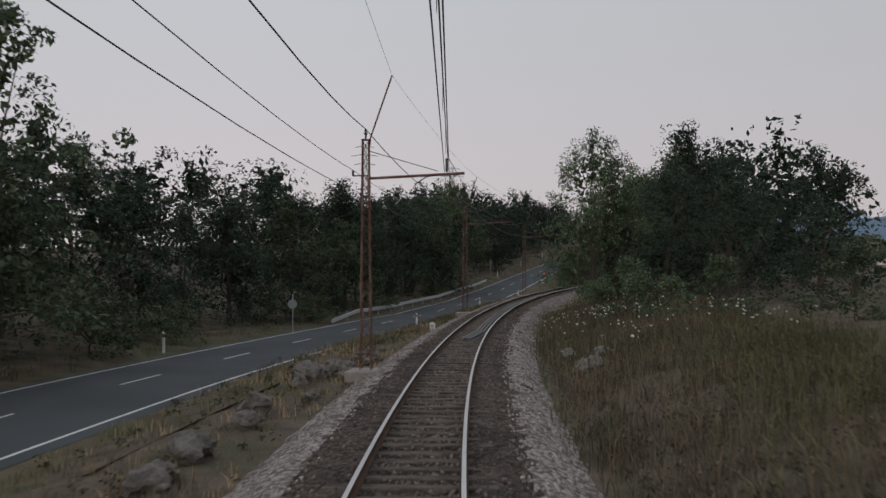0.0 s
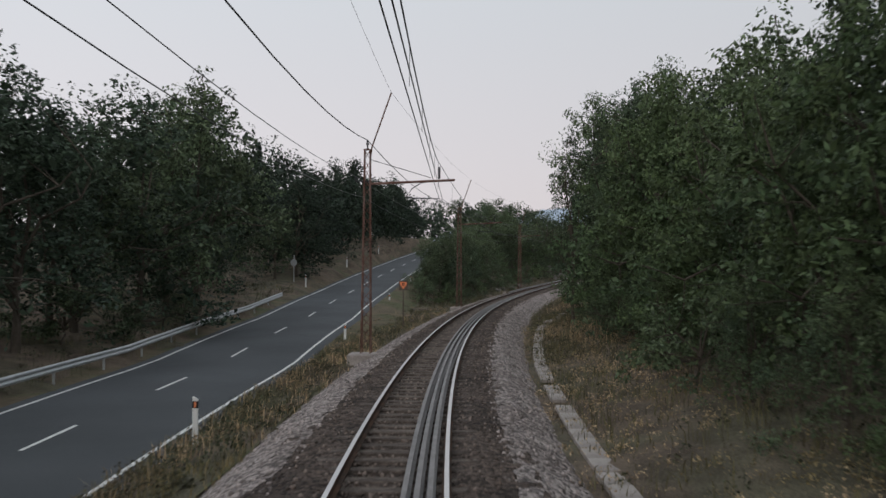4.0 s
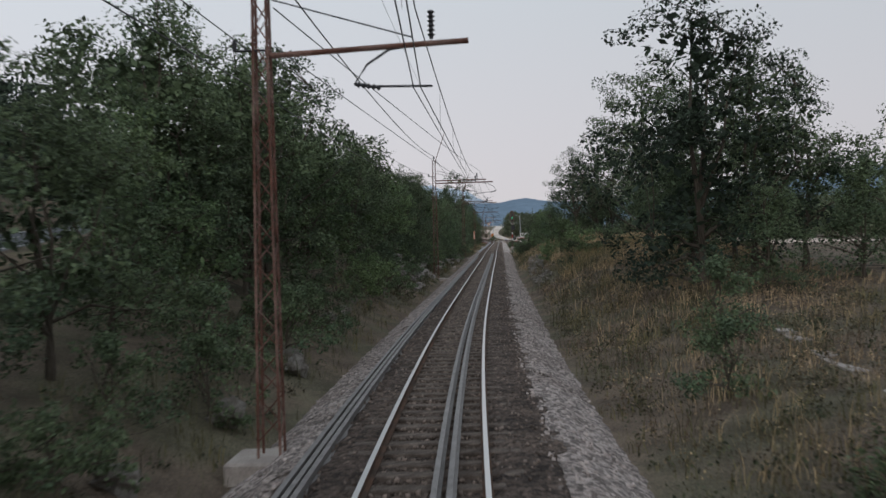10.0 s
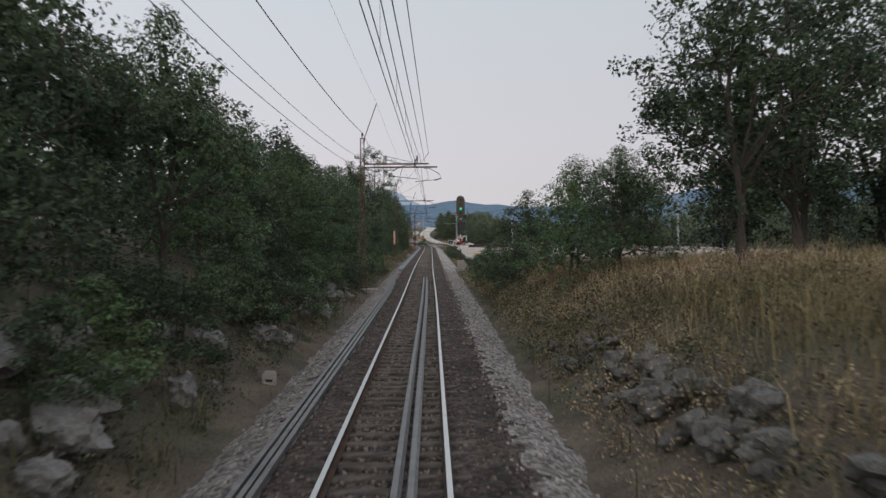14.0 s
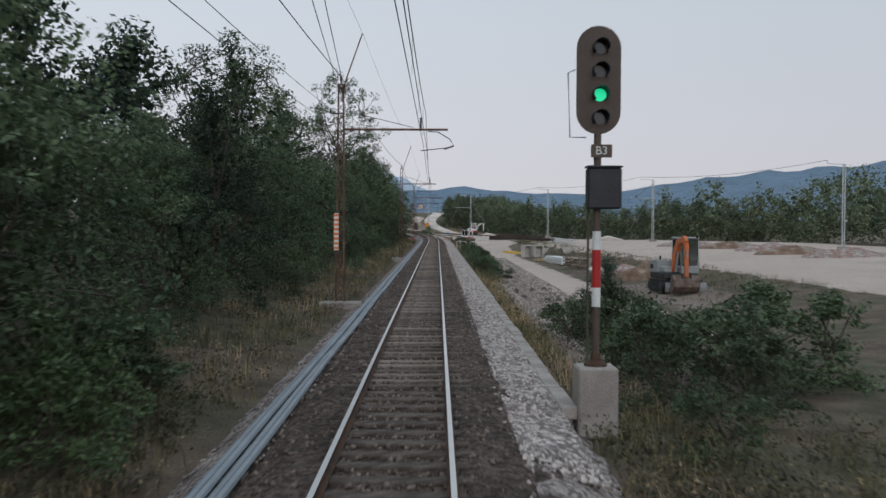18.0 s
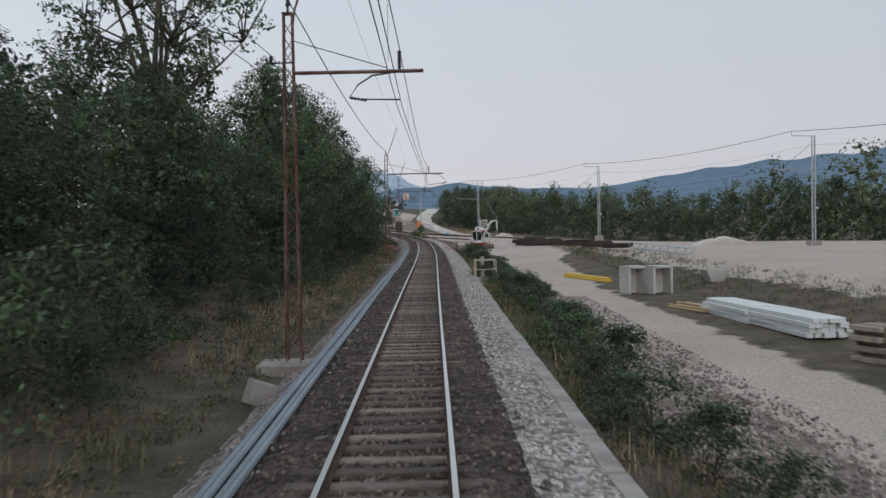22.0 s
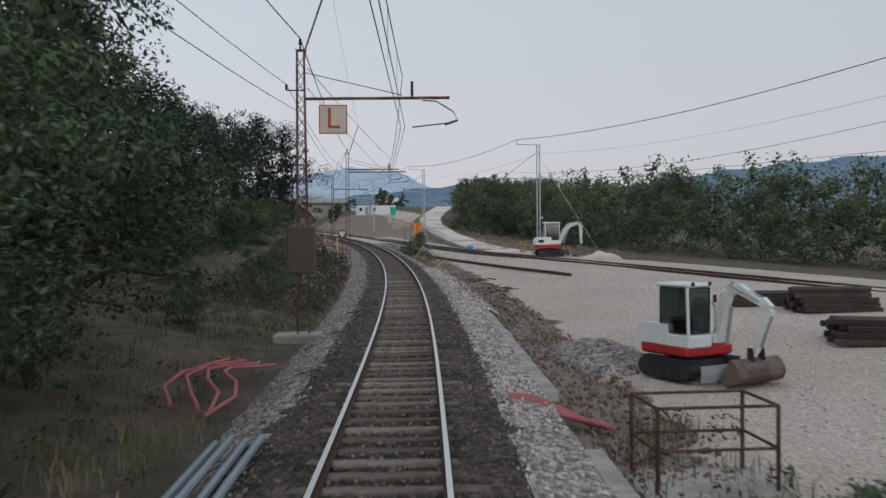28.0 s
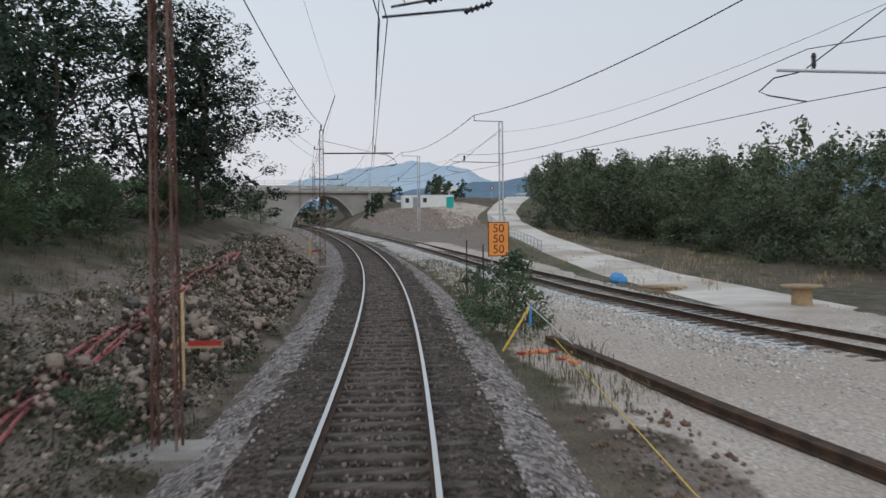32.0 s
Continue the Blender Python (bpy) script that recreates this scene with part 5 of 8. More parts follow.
def chamber(s, d, turn, label):
    o = thing("concrete_chamber", label, "concrete element", on(s, d, turn) @ Matrix.Scale(0.85, 4), "concrete chambers")
    for x in (-0.62, 0.62):
        part("side_wall", Build().slab((x, 0, 0.85), (0.16, 1.2, 1.7), 0.015), M_PRECAST, o)
    part("back_wall", Build().slab((0, 0.52, 0.85), (1.08, 0.15, 1.7), 0.015), M_PRECAST, o)
    part("top", Build().slab((0, 0, 1.78), (1.42, 1.24, 0.16), 0.015), M_PRECAST, o)


chamber(395.2, 11.8, 20, "pale concrete cable chamber standing on the verge")
chamber(394.6, 13.1, 14, "pale concrete cable chamber with an open front")


def hopper(s, d, turn):
    b = Build()
    lo, hi = [(-0.35, -0.3), (0.35, -0.3), (0.35, 0.3), (-0.35, 0.3)], [(-0.8, -0.5), (0.8, -0.5), (0.8, 0.5), (-0.8, 0.5)]
    b.add([(x, y, 0) for x, y in lo] + [(x, y, 0.75) for x, y in hi] + [(x * 0.9, y * 0.88, 0.75) for x, y in hi] + [(x * 0.8, y * 0.8, 0.2) for x, y in lo], [(3, 2, 1, 0)] + [(i, (i + 1) % 4, 4 + (i + 1) % 4, 4 + i) for i in range(4)] + [(4 + i, 4 + (i + 1) % 4, 8 + (i + 1) % 4, 8 + i) for i in range(4)] + [(8 + i, 8 + (i + 1) % 4, 12 + (i + 1) % 4, 12 + i) for i in range(4)] + [(12, 13, 14, 15)])
    solo("concrete_trough", b, M_PRECAST, "pale flared concrete trough on the grass berm", "concrete element", "concrete troughs", m=on(s, d, turn))


hopper(403, 14.6, 15)
hopper(397, 17.0, 10)


def pile(name, label, s, d, turn, layers, size, mat, group, gap=0.02, jitter=0.03, seed=1, piece="beam", long=1):
    """A stack; its pieces are parts. layers: how many pieces lie in each layer."""
    rng = random.Random(seed)
    o = thing(name, label, "stack", on(s, d, turn), group)
    me = Build().slab((0, 0, 0), size, min(size) * 0.08).mesh(piece, mat)
    z = size[2] / 2
    for n in layers:
        for row in range(long):
            for k in range(n):
                ob = new(piece, me)
                ob.matrix_basis = put((k - (n - 1) / 2) * (size[0] + gap) + rng.uniform(-1, 1) * jitter, (row - (long - 1) / 2) * (size[1] + 0.15) + rng.uniform(-1, 1) * jitter * 4, z) @ Matrix.Rotation(rng.uniform(-1, 1) * jitter * 0.8, 4, "Z")
                ob.parent = o
        z += size[2] * 1.03
    return o


g = "stacks on the building site"
pile("plank_stack", "long stack of pale grey planks beside the gravel track", 380.5, 13.9, 4, (6, 6, 6, 5), (0.24, 4.9, 0.17), M_WHITE, g, seed=2, long=2, piece="plank")
pile("plank_stack", "loose heap of pale sawn planks on the verge", 386.3, 12.9, 14, (7, 5, 3), (0.16, 3.4, 0.07), M_TIMBER, g, 0.05, 0.07, 3, "plank")
pile("plank_stack", "loose brown boards lying on the verge", 388, 14.6, -8, (5, 3), (0.18, 2.6, 0.06), M_TIMBER, g, 0.08, 0.08, 13, "plank")
for n, (s, d) in enumerate(((371.2, 13.8), (369.2, 14.3), (367.2, 14.9))):
    pile("pallet_stack", "stack of weathered wooden pallets", s, d, 20, (5, 3, 5, 3, 5, 3, 5), (0.2, 1.15, 0.15), material("grey_pallet_wood", (0.30, 0.25, 0.20), 0.9, obj=0.3, vary=0.25) if n == 0 else bpy.data.materials["grey_pallet_wood"], g, 0.06, 0.02, 4 + n, "board")
rng_t = random.Random(6)
for k in range(12):
    sack = Build().lathe([(0.05, 0.0), (0.32, 0.05), (0.38, 0.2), (0.28, 0.38), (0.05, 0.46)], 9)
    solo("plastic_sack", sack, M_SACK, "crumpled white plastic sack lying by the pallets", "sack", "white sacks", m=on(365.0 + rng_t.uniform(-1.3, 1.3), 15.4 + rng_t.uniform(-0.9, 0.9), 30 * k) @ Matrix.Diagonal((rng_t.uniform(0.8, 1.3), rng_t.uniform(0.7, 1.1), rng_t.uniform(0.7, 1.1), 1)))
for k in range(5):
    s, d = rng_t.uniform(469.5, 474), rng_t.uniform(4.7, 5.5)
    p = [on(s, d, rng_t.uniform(40, 80)) @ Vector((x, 0.1 * math.sin(3 * x + k), 0.1 + 0.05 * (k % 3))) for x in np.linspace(-0.4, 0.4, 6)]
    solo("branch", Build().tube(p, 0.03, 7, r2=0.012), M_BARK, "dead branch pulled out of the dug earth", "branch", "branches on the yard")
for n, (s, d, turn, lay) in enumerate(((452.5, 12.6, 70, (8, 7, 6, 4)), (449.3, 13.2, 75, (8, 8, 5)), (446, 14.2, 72, (7, 7, 7, 6, 3)), (442.5, 15.2, 66, (8, 6, 5)), (439.5, 16.4, 76, (8, 8, 7, 6)), (436, 17.6, 70, (8, 7, 6, 5)), (432.5, 18.8, 72, (7, 6, 4)))):
    pile("sleeper_stack", "dark stack of used tarred sleepers on the gravel", s, d, turn, lay, (0.24, 2.5, 0.15), M_TAR, "stacks of old sleepers", 0.05, 0.08, 20 + n, "old_sleeper")
for n, (s, d, turn, lay) in enumerate(((462.5, 13.4, 80, (7, 6, 6)), (459.8, 14.6, 84, (8, 7, 7, 6, 5)))):
    pile("sleeper_stack", "dark stack of used tarred sleepers beside the yard", s, d, turn, lay, (0.24, 2.5, 0.15), M_TAR, "stacks of old sleepers", 0.04, 0.05, 40 + n, "old_sleeper")


def pipes(name, label, a, b, mat, r, rows, group=""):
    o = thing(name, label, "pipes", Matrix.Identity(4), group)
    u = (b - a).normalized().cross(Vector((0, 0, 1)))
    z = r
    for n in rows:
        for k in range(n):
            off = u * (k - (n - 1) / 2) * r * 2.1 + Vector((0, 0, z))
            part("pipe", Build().tube([a + off, b + off], r, 8), mat, o)
        z += r * 1.8
    return o


pipes("pipe_bundle", "bundle of yellow plastic pipes on the verge", ground_at(408.5, 10.0), ground_at(403, 11.9), M_YELLOW, 0.055, (5, 4, 3))


def girder(a, b):
    o = thing("steel_girder", "galvanised lattice mast section lying on the gravel", "girder", Matrix.Identity(4))
    d = (b - a).normalized()
    u = d.cross(Vector((0, 0, 1))).normalized()
    up = Vector((0, 0, 1))
    cs = [u * x * 0.3 + up * z for x in (-1, 1) for z in (0.06, 0.6)]
    for c in cs:
        part("chord", Build().tube([a + c, b + c], 0.045, 4), M_GALV, o)
    lace = Build()
    n = 16
    for k in range(n):
        p, q = a.lerp(b, k / n), a.lerp(b, (k + 1) / n)
        for i, j in ((0, 1), (2, 3), (1, 3)):
            i, j = (i, j) if k % 2 else (j, i)
            lace.tube([p + cs[i], q + cs[j]], 0.025, 4)
    part("lacing", lace, M_GALV, o, kind="stuff")


girder(ground_at(430, 19.6), ground_at(414, 20.6))


def rough_heap(label, mat, s, d, rx, ry, rz, seed):
    n, v = 22, []
    for i in range(n + 1):
        for j in range(n + 1):
            x, y = i / n * 2 - 1, j / n * 2 - 1
            r = math.hypot(x, y)
            r = min(r, 1.0)
            z = -0.7 * max(0, r - 0.8) / 0.2 + rz * max(0, 1 - r) ** 0.8 * (1 + 0.35 * noise.noise(Vector((x * 3 + seed, y * 3, 0)))) + 0.05 * noise.noise(Vector((x * 9, y * 9 + seed, 1))) - 0.05
            v.append((x * rx, y * ry, z))
    f = [(i * (n + 1) + j, (i + 1) * (n + 1) + j, (i + 1) * (n + 1) + j + 1, i * (n + 1) + j + 1) for i in range(n) for j in range(n)]
    solo("earth_mound", Build().add(v, f), mat, label, "mound", "mounds on the building site", m=on(s, d), smooth=True)


rough_heap("heap of dug orange-brown earth", M_EARTH, 352.5, 17.2, 2.8, 1.8, 1.4, 1)
rough_heap("low heap of reddish rubble", M_RUBBLE_R, 359, 16.4, 2.6, 1.5, 0.9, 2)
rough_heap("low grey heap of gravel and soil", M_BALLAST, 452, 4.9, 1.4, 3.0, 0.5, 3)
rough_heap("pale heap of gravel beside the new track", M_GRAVEL_W, 497.5, 16.6, 2.0, 1.5, 0.7, 4)
for k, (s, d) in enumerate(((364, 38), (372, 36.5), (381, 37.5), (390, 36), (398, 33))):
    rough_heap("low brown heap of earth on the plateau", M_EARTH if k % 2 else M_RUBBLE_R, s, d, 5.0, 2.4, 0.9, 11 + k)
rough_heap("pale heap of gravel on the plateau", M_GRAVEL_W, 432, 29, 3.5, 3, 0.8, 5)
for n in range(8):
    s, d = 474 + rng_t.uniform(-6, 6), 4.6 + rng_t.uniform(-0.6, 0.6)
    solo("root_piece", Build().tube([(-0.45, 0, 0.03), (-0.15, 0.08, 0.09), (0.2, -0.05, 0.06), (0.5, 0.08, 0.03)], 0.045, 6, r2=0.018), M_BARK, "brown broken root among the dug earth", "root", "roots in the earth", m=on(s, d, rng_t.uniform(0, 360)))


def railing(s, d, w, l, turn, label, post=False):
    """Rusty pipe rails round a concrete pit."""
    z0 = -0.75
    o = thing("pit_railing", label, "railing", beside(s, d, z0, turn))
    part("pit", Build().slab((0, 0, -0.25), (w + 0.3, l + 0.3, 0.7), 0.03), M_CONCRETE, o, "concrete pit head")
    top = 1.2
    for x in (-w / 2, w / 2):
        for y in (-l / 2, l / 2):
            part("post", Build().tube([(x, y, 0.05), (x, y, top)], 0.03, 8), M_CREAM if post else M_RUST, o)
    for z in (top, 0.65):
        for a, b in (((-w / 2, -l / 2, z), (-w / 2, l / 2, z)), ((w / 2, -l / 2, z), (w / 2, l / 2, z)), ((-w / 2, l / 2, z), (w / 2, l / 2, z)), ((-w / 2, -l / 2, z), (w / 2, -l / 2, z))):
            part("rail", Build().tube([a, b], 0.022, 8), M_CREAM if post else M_RUST, o)
    if post:
        part("pillar", Build().slab((-0.15, 0.2, 0.7), (0.22, 0.22, 1.4), 0.02), M_CONCRETE, o)


railing(399.0, 3.65, 1.2, 1.8, 0, "rust-stained pipe railing round a concrete pit with a short pillar", True)
railing(441.5, 4.2, 1.6, 1.1, 4, "rusty pipe railing round a concrete pit beside the yard")
for k in range(4):
    solo("hose", Build().tube([at(445.6 - 0.12 * k - 0.25 * j, 2.0 + 0.3 * j, -0.28 - 0.17 * max(0, j - 1) * 0.4 + 0.05 * math.sin(j + k)) for j in range(6)], 0.045, 8), M_PINK, "faded red hose lying across the ballast shoulder", "hose", "red hoses")
    solo("hose", Build().tube([at(445 + 0.9 * j + 0.15 * k, -3.3 - 0.25 * k + 0.35 * math.sin(j * 1.3 + k), -0.45 + 0.3 * math.sin(min(3.1, j * 0.55)) + 0.04 * k) for j in range(7)], 0.04, 8), M_PINK, "bundle of faded red hoses hanging by the track", "hose", "red hoses")
    lay = lambda s: float(np.interp(s, (477, 487, 498, 510, 525), (-2.8, -3.7, -4.9, -5.5, -6.0))) - 0.09 * k + 0.05 * math.sin(s * 0.5 + k * 2)
    solo("hose", Build().tube([at(s, lay(s), float(lie(s, lay(s))) + 0.08 + 0.05 * math.sin(s + k)) for s in np.arange(477 + k, 525, 1.2)], 0.038, 8), M_PINK, "faded red hose laid along the dug slope", "hose", "red hoses")
box = part("equipment_box", Build().slab((0, -0.3, 2.45), (0.8, 0.3, 1.35), 0.02), M_BROWN, mast_of[456.0], "brown steel box bolted to the mast")
part("lid", Build().box((0, -0.456, 2.45), (0.7, 0.008, 1.22)), M_BROWN, box)
solo("concrete_block", Build().slab((0, 0, 0.2), (0.55, 0.35, 0.5), 0.02), M_CONCRETE, "weathered concrete block lying tilted beside the cable pipes", "block", m=on(362.6, -3.0, 35) @ Matrix.Rotation(0.35, 4, "Y"))
for s in (502.0, 541.5):
    o = thing("barrier_board", "orange reflective board on a wooden post", "barrier", beside(s, -3.5, -0.1))
    part("post", Build().slab((-0.3, 0, 0.3), (0.12, 0.08, 2.4), 0.01), M_TIMBER, o)
    part("crosspiece", Build().box((0, -0.05, 0.52), (1.0, 0.03, 0.12)), M_TIMBER, o)
    part("reflector", Build().box((0.15, -0.07, 0.56), (0.62, 0.012, 0.09)), M_RED, o)


# ---- new track, its masts and wires ----
NEW_S, NEW_D = (380, 425, 465, 499, 510, 520, 536, 560, 600, 700), (45.0, 31.5, 21.0, 13.0, 10.3, 8.6, 7.2, 6.5, 6.2, 6.2)
new_line = lambda s: (float(np.interp(s, NEW_S, NEW_D)), -0.25)
bed_v, bed_s = [], np.arange(381, 699, 1.0)
for s in bed_s:
    d = new_line(s)[0]
    for w, z in ((-4.4, -0.75), (-1.6, -0.47), (0, -0.46), (1.6, -0.47), (2.8, -1.0)):
        bed_v.append(at(s, d + w, z))
solo("ballast_bed_new", Build().add(bed_v, [(i * 5 + k, (i + 1) * 5 + k, (i + 1) * 5 + k + 1, i * 5 + k + 1) for i in range(len(bed_s) - 1) for k in range(4)]), M_BALLAST_P, "fresh pale grey ballast under the new track", "ballast", kind="structure")
make_track("new_railway_track", "newly laid railway track with rusty rails on pale ballast", new_line, 0.62, 382, 698, (470, 560))
for n in range(3):
    lie_s, lie_d = (480.5, 488, 492.3, 499, 508), (10.0, 8.0, 7.0, 5.6, 4.15)
    pts = [(s, float(np.interp(s, lie_s, lie_d)) + 0.09 * n, float(lie(s, np.interp(s, lie_s, lie_d))) + 0.19) for s in np.linspace(480.5 + n, 508, 14)]
    solo("loose_rail", Build().sweep(rail_outline(), pts), M_RUST, "rusty loose rail lying on the yard", "rail", "loose rails on the yard")


def new_mast(s, d, z, h, arm, label="galvanised lattice mast of the new overhead line"):
    o = thing("catenary_mast", label, "mast", beside(s, d, z), "masts of the new track")
    part("base", Build().slab((0, 0, -0.1), (1.0, 1.0, 0.7), 0.03), M_CONCRETE, o)
    for x in (-0.13, 0.13):
        part("channel", Build().slab((x, 0, h / 2 + 0.2), (0.07, 0.2, h), 0.01), M_GALV, o)
    lace = Build()
    for k in range(int(h / 0.45)):
        zz = 0.3 + 0.45 * k
        lace.tube([(-0.13, -0.09, zz), (0.13, -0.09, zz + 0.42)] if k % 2 else [(0.13, -0.09, zz), (-0.13, -0.09, zz + 0.42)], 0.014, 4)
    part("lacing", lace, M_GALV, o, kind="stuff")
    part("top_arm", Build().tube([(0.1, 0, h + 0.15), (-1.9, 0, h + 0.2), (-1.95, 0, h + 0.2), (-1.95, 0, h + 0.58)], 0.04, 6), M_GALV, o)
    part("weight_box", Build().slab((0.2, -0.05, 3.2), (0.3, 0.3, 0.2), 0.02), M_GALV, o)
    if arm:
        a = part("arm", Build().tube([(0, 0, 6.68), (-arm, 0, 6.75)], 0.04, 8), M_GALV, o)
        part("stay", Build().tube([(0, 0, h - 0.4), (-arm * 0.8, 0, 6.8)], 0.016, 4), M_DARK, a)
        part("steady_arm", Build().tube([(-arm * 0.85, 0, 6.7), (-arm * 1.02, 0, 6.55), (-arm * 1.12, 0, 6.2), (-arm * 1.05, 0, 6.1), (-arm * 0.8, 0, 5.95)], 0.02, 6), M_DARK, a)
        part("insulator", Build().lathe([(0.05, 6.8), (0.07, 6.9), (0.05, 7.0), (0.07, 7.1), (0.04, 7.2)], 8, put(-arm * 0.75, 0, 0)), M_DARK, a)
    return o


NEW_MASTS = ((385, 47, 0.2, 0), (424.5, 34.8, 0.2, 3.6), (465.5, 24.4, 0.05, 3.6), (507.5, 14.0, -0.3, 3.9), (549, 9.9, -0.3, 3.6), (590, 9.5, -0.3, 3.2), (640, 9.5, -0.2, 3.2))
for s, d, z, arm in NEW_MASTS:
    new_mast(s, d, z, 9.5, arm)
tops = [at(s, d - 1.95, z + 10.1) for s, d, z, arm in NEW_MASTS]
wire("feeder_cable", "feeder cable over the masts of the new track", tops, 0.7, 0.024, group="wires of the new track")
wire("messenger_wire", "carrying wire over the new track", [at(s, new_line(s)[0], 7.0) for s, d, z, arm in NEW_MASTS], 0.9, 0.012, group="wires of the new track")
wire("contact_wire", "contact wire over the new track", [at(s, new_line(s)[0], 5.65) for s, d, z, arm in NEW_MASTS], 0.05, 0.011, group="wires of the new track")
wire("earth_wire", "thin earth wire along the masts of the new track", [at(s, d, z + 8.9) for s, d, z, arm in NEW_MASTS], 0.8, 0.008, group="wires of the new track")
solo("guy_wire", Build().tube([at(507.5, 14.2, 8.2), at(503.5, 18.5, -0.4)], 0.015, 5), M_GALV, "steel guy wire of a mast", "wire")
solo("guy_wire", Build().tube([at(424.5, 35.0, 7.5), at(429.5, 31, 0.2)], 0.015, 5), M_GALV, "steel guy wire of a mast", "wire")


# ---- the end of the site ----
def speed_50():
    o = thing("speed_sign", "orange board reading 50 three times on two posts", "sign", beside(522.6, 4.95, float(lie(522.6, 4.95))))
    z = 1.68 + 0.55
    for x in (-0.28, 0.28):
        part("post", Build().tube([(x, 0.04, -0.4), (x, 0.04, z + 0.95)], 0.03, 8), M_GALV, o)
    part("frame", Build().slab((0, 0, z), (0.9, 0.03, 1.46), 0.006), M_BLACK, o)
    part("face", Build().box((0, -0.018, z), (0.83, 0.006, 1.39)), M_ORANGE, o)
    for k in range(3):
        words("50", 0.5, M_BLACK, o, put(0, -0.024, z + 0.44 - 0.44 * k) @ FACE, 0.002)


speed_50()
for s, d in ((516.5, 2.6 + 0.9), (521, 3.4)):
    solo("steel_rod", Build().tube([(0, 0, -0.3), (0, 0, 2.3)], 0.025, 6), M_DARK, "dark steel rod standing between the tracks", "rod", m=on(s, d))
o = thing("tape_tripod", "leaning orange barrier poles with a taut tape", "barrier", on(507.0, 3.6))
part("pole", Build().tube([(-0.7, 0, 0.0), (0.0, 0.1, 1.1)], 0.03, 6), M_YELLOW, o)
part("pole", Build().tube([(0.0, 0.1, 0.6), (0.02, 0.1, 1.15)], 0.035, 6), M_BLUE, o)
part("tape", Build().tube([(0.0, 0.1, 1.1), (1.1, -0.8, 0.05)], 0.012, 4), M_WHITE, o)
o = thing("barrier_tape", "yellow barrier tape trailing from a leaning stick", "barrier", Matrix.Identity(4))
stick_top = at(490.7, 3.45, -0.05)
part("stick", Build().tube([at(490.6, 3.5, -0.7), stick_top], 0.02, 6), M_TIMBER, o)
part("tape", Build().tube([stick_top, at(488, 2.7, -0.32), at(484.3, 1.7, -0.2)], 0.025, 4), M_YELLOW, o)
part("tape", Build().tube([stick_top, at(495, 3.7, -0.35), at(501, 4.0, -0.42), at(507, 4.2, -0.3)], 0.014, 4), M_YELLOW, o)
rng_l = random.Random(9)
for k in range(10):
    m = rng_l.choice((M_RED, M_WHITE, M_YELLOW, M_TRI, M_BLUE))
    solo("litter", Build().slab((0, 0, 0.04), (rng_l.uniform(0.1, 0.4), rng_l.uniform(0.08, 0.25), 0.07), 0.015), m, "crumpled coloured packaging left on the ground", "litter", "litter", m=on(505.5 + rng_l.uniform(-1.2, 1.2), 3.7 + rng_l.uniform(-0.5, 1.0), rng_l.uniform(0, 360)))
for k in range(5):
    bag = Build().lathe([(0.05, 0.0), (0.24, 0.05), (0.28, 0.18), (0.2, 0.34), (0.06, 0.42)], 10)
    solo("plastic_bag", bag, M_BLUE, "blue plastic bag lying beside the new track", "bag", "blue bags", m=on(525 + 0.5 * k, 11.2 + rng_l.uniform(-0.3, 0.3), 40 * k))
pile("plank_stack", "wooden pallet and boards beside the new track", 521.5, 11.7, 20, (7, 2, 6), (0.14, 1.6, 0.07), M_TIMBER, g, 0.08, 0.02, 33, "board")
o = thing("cable_spool", "upturned wooden cable spool used as a table", "cable spool", on(514.5, 14.2))
part("drum", Build().lathe([(0.35, 0), (0.33, 0.65)], 14), M_TIMBER, o)
part("flange", Build().lathe([(0.68, 0.65), (0.7, 0.68), (0.7, 0.72), (0.66, 0.74)], 20), M_TIMBER, o)


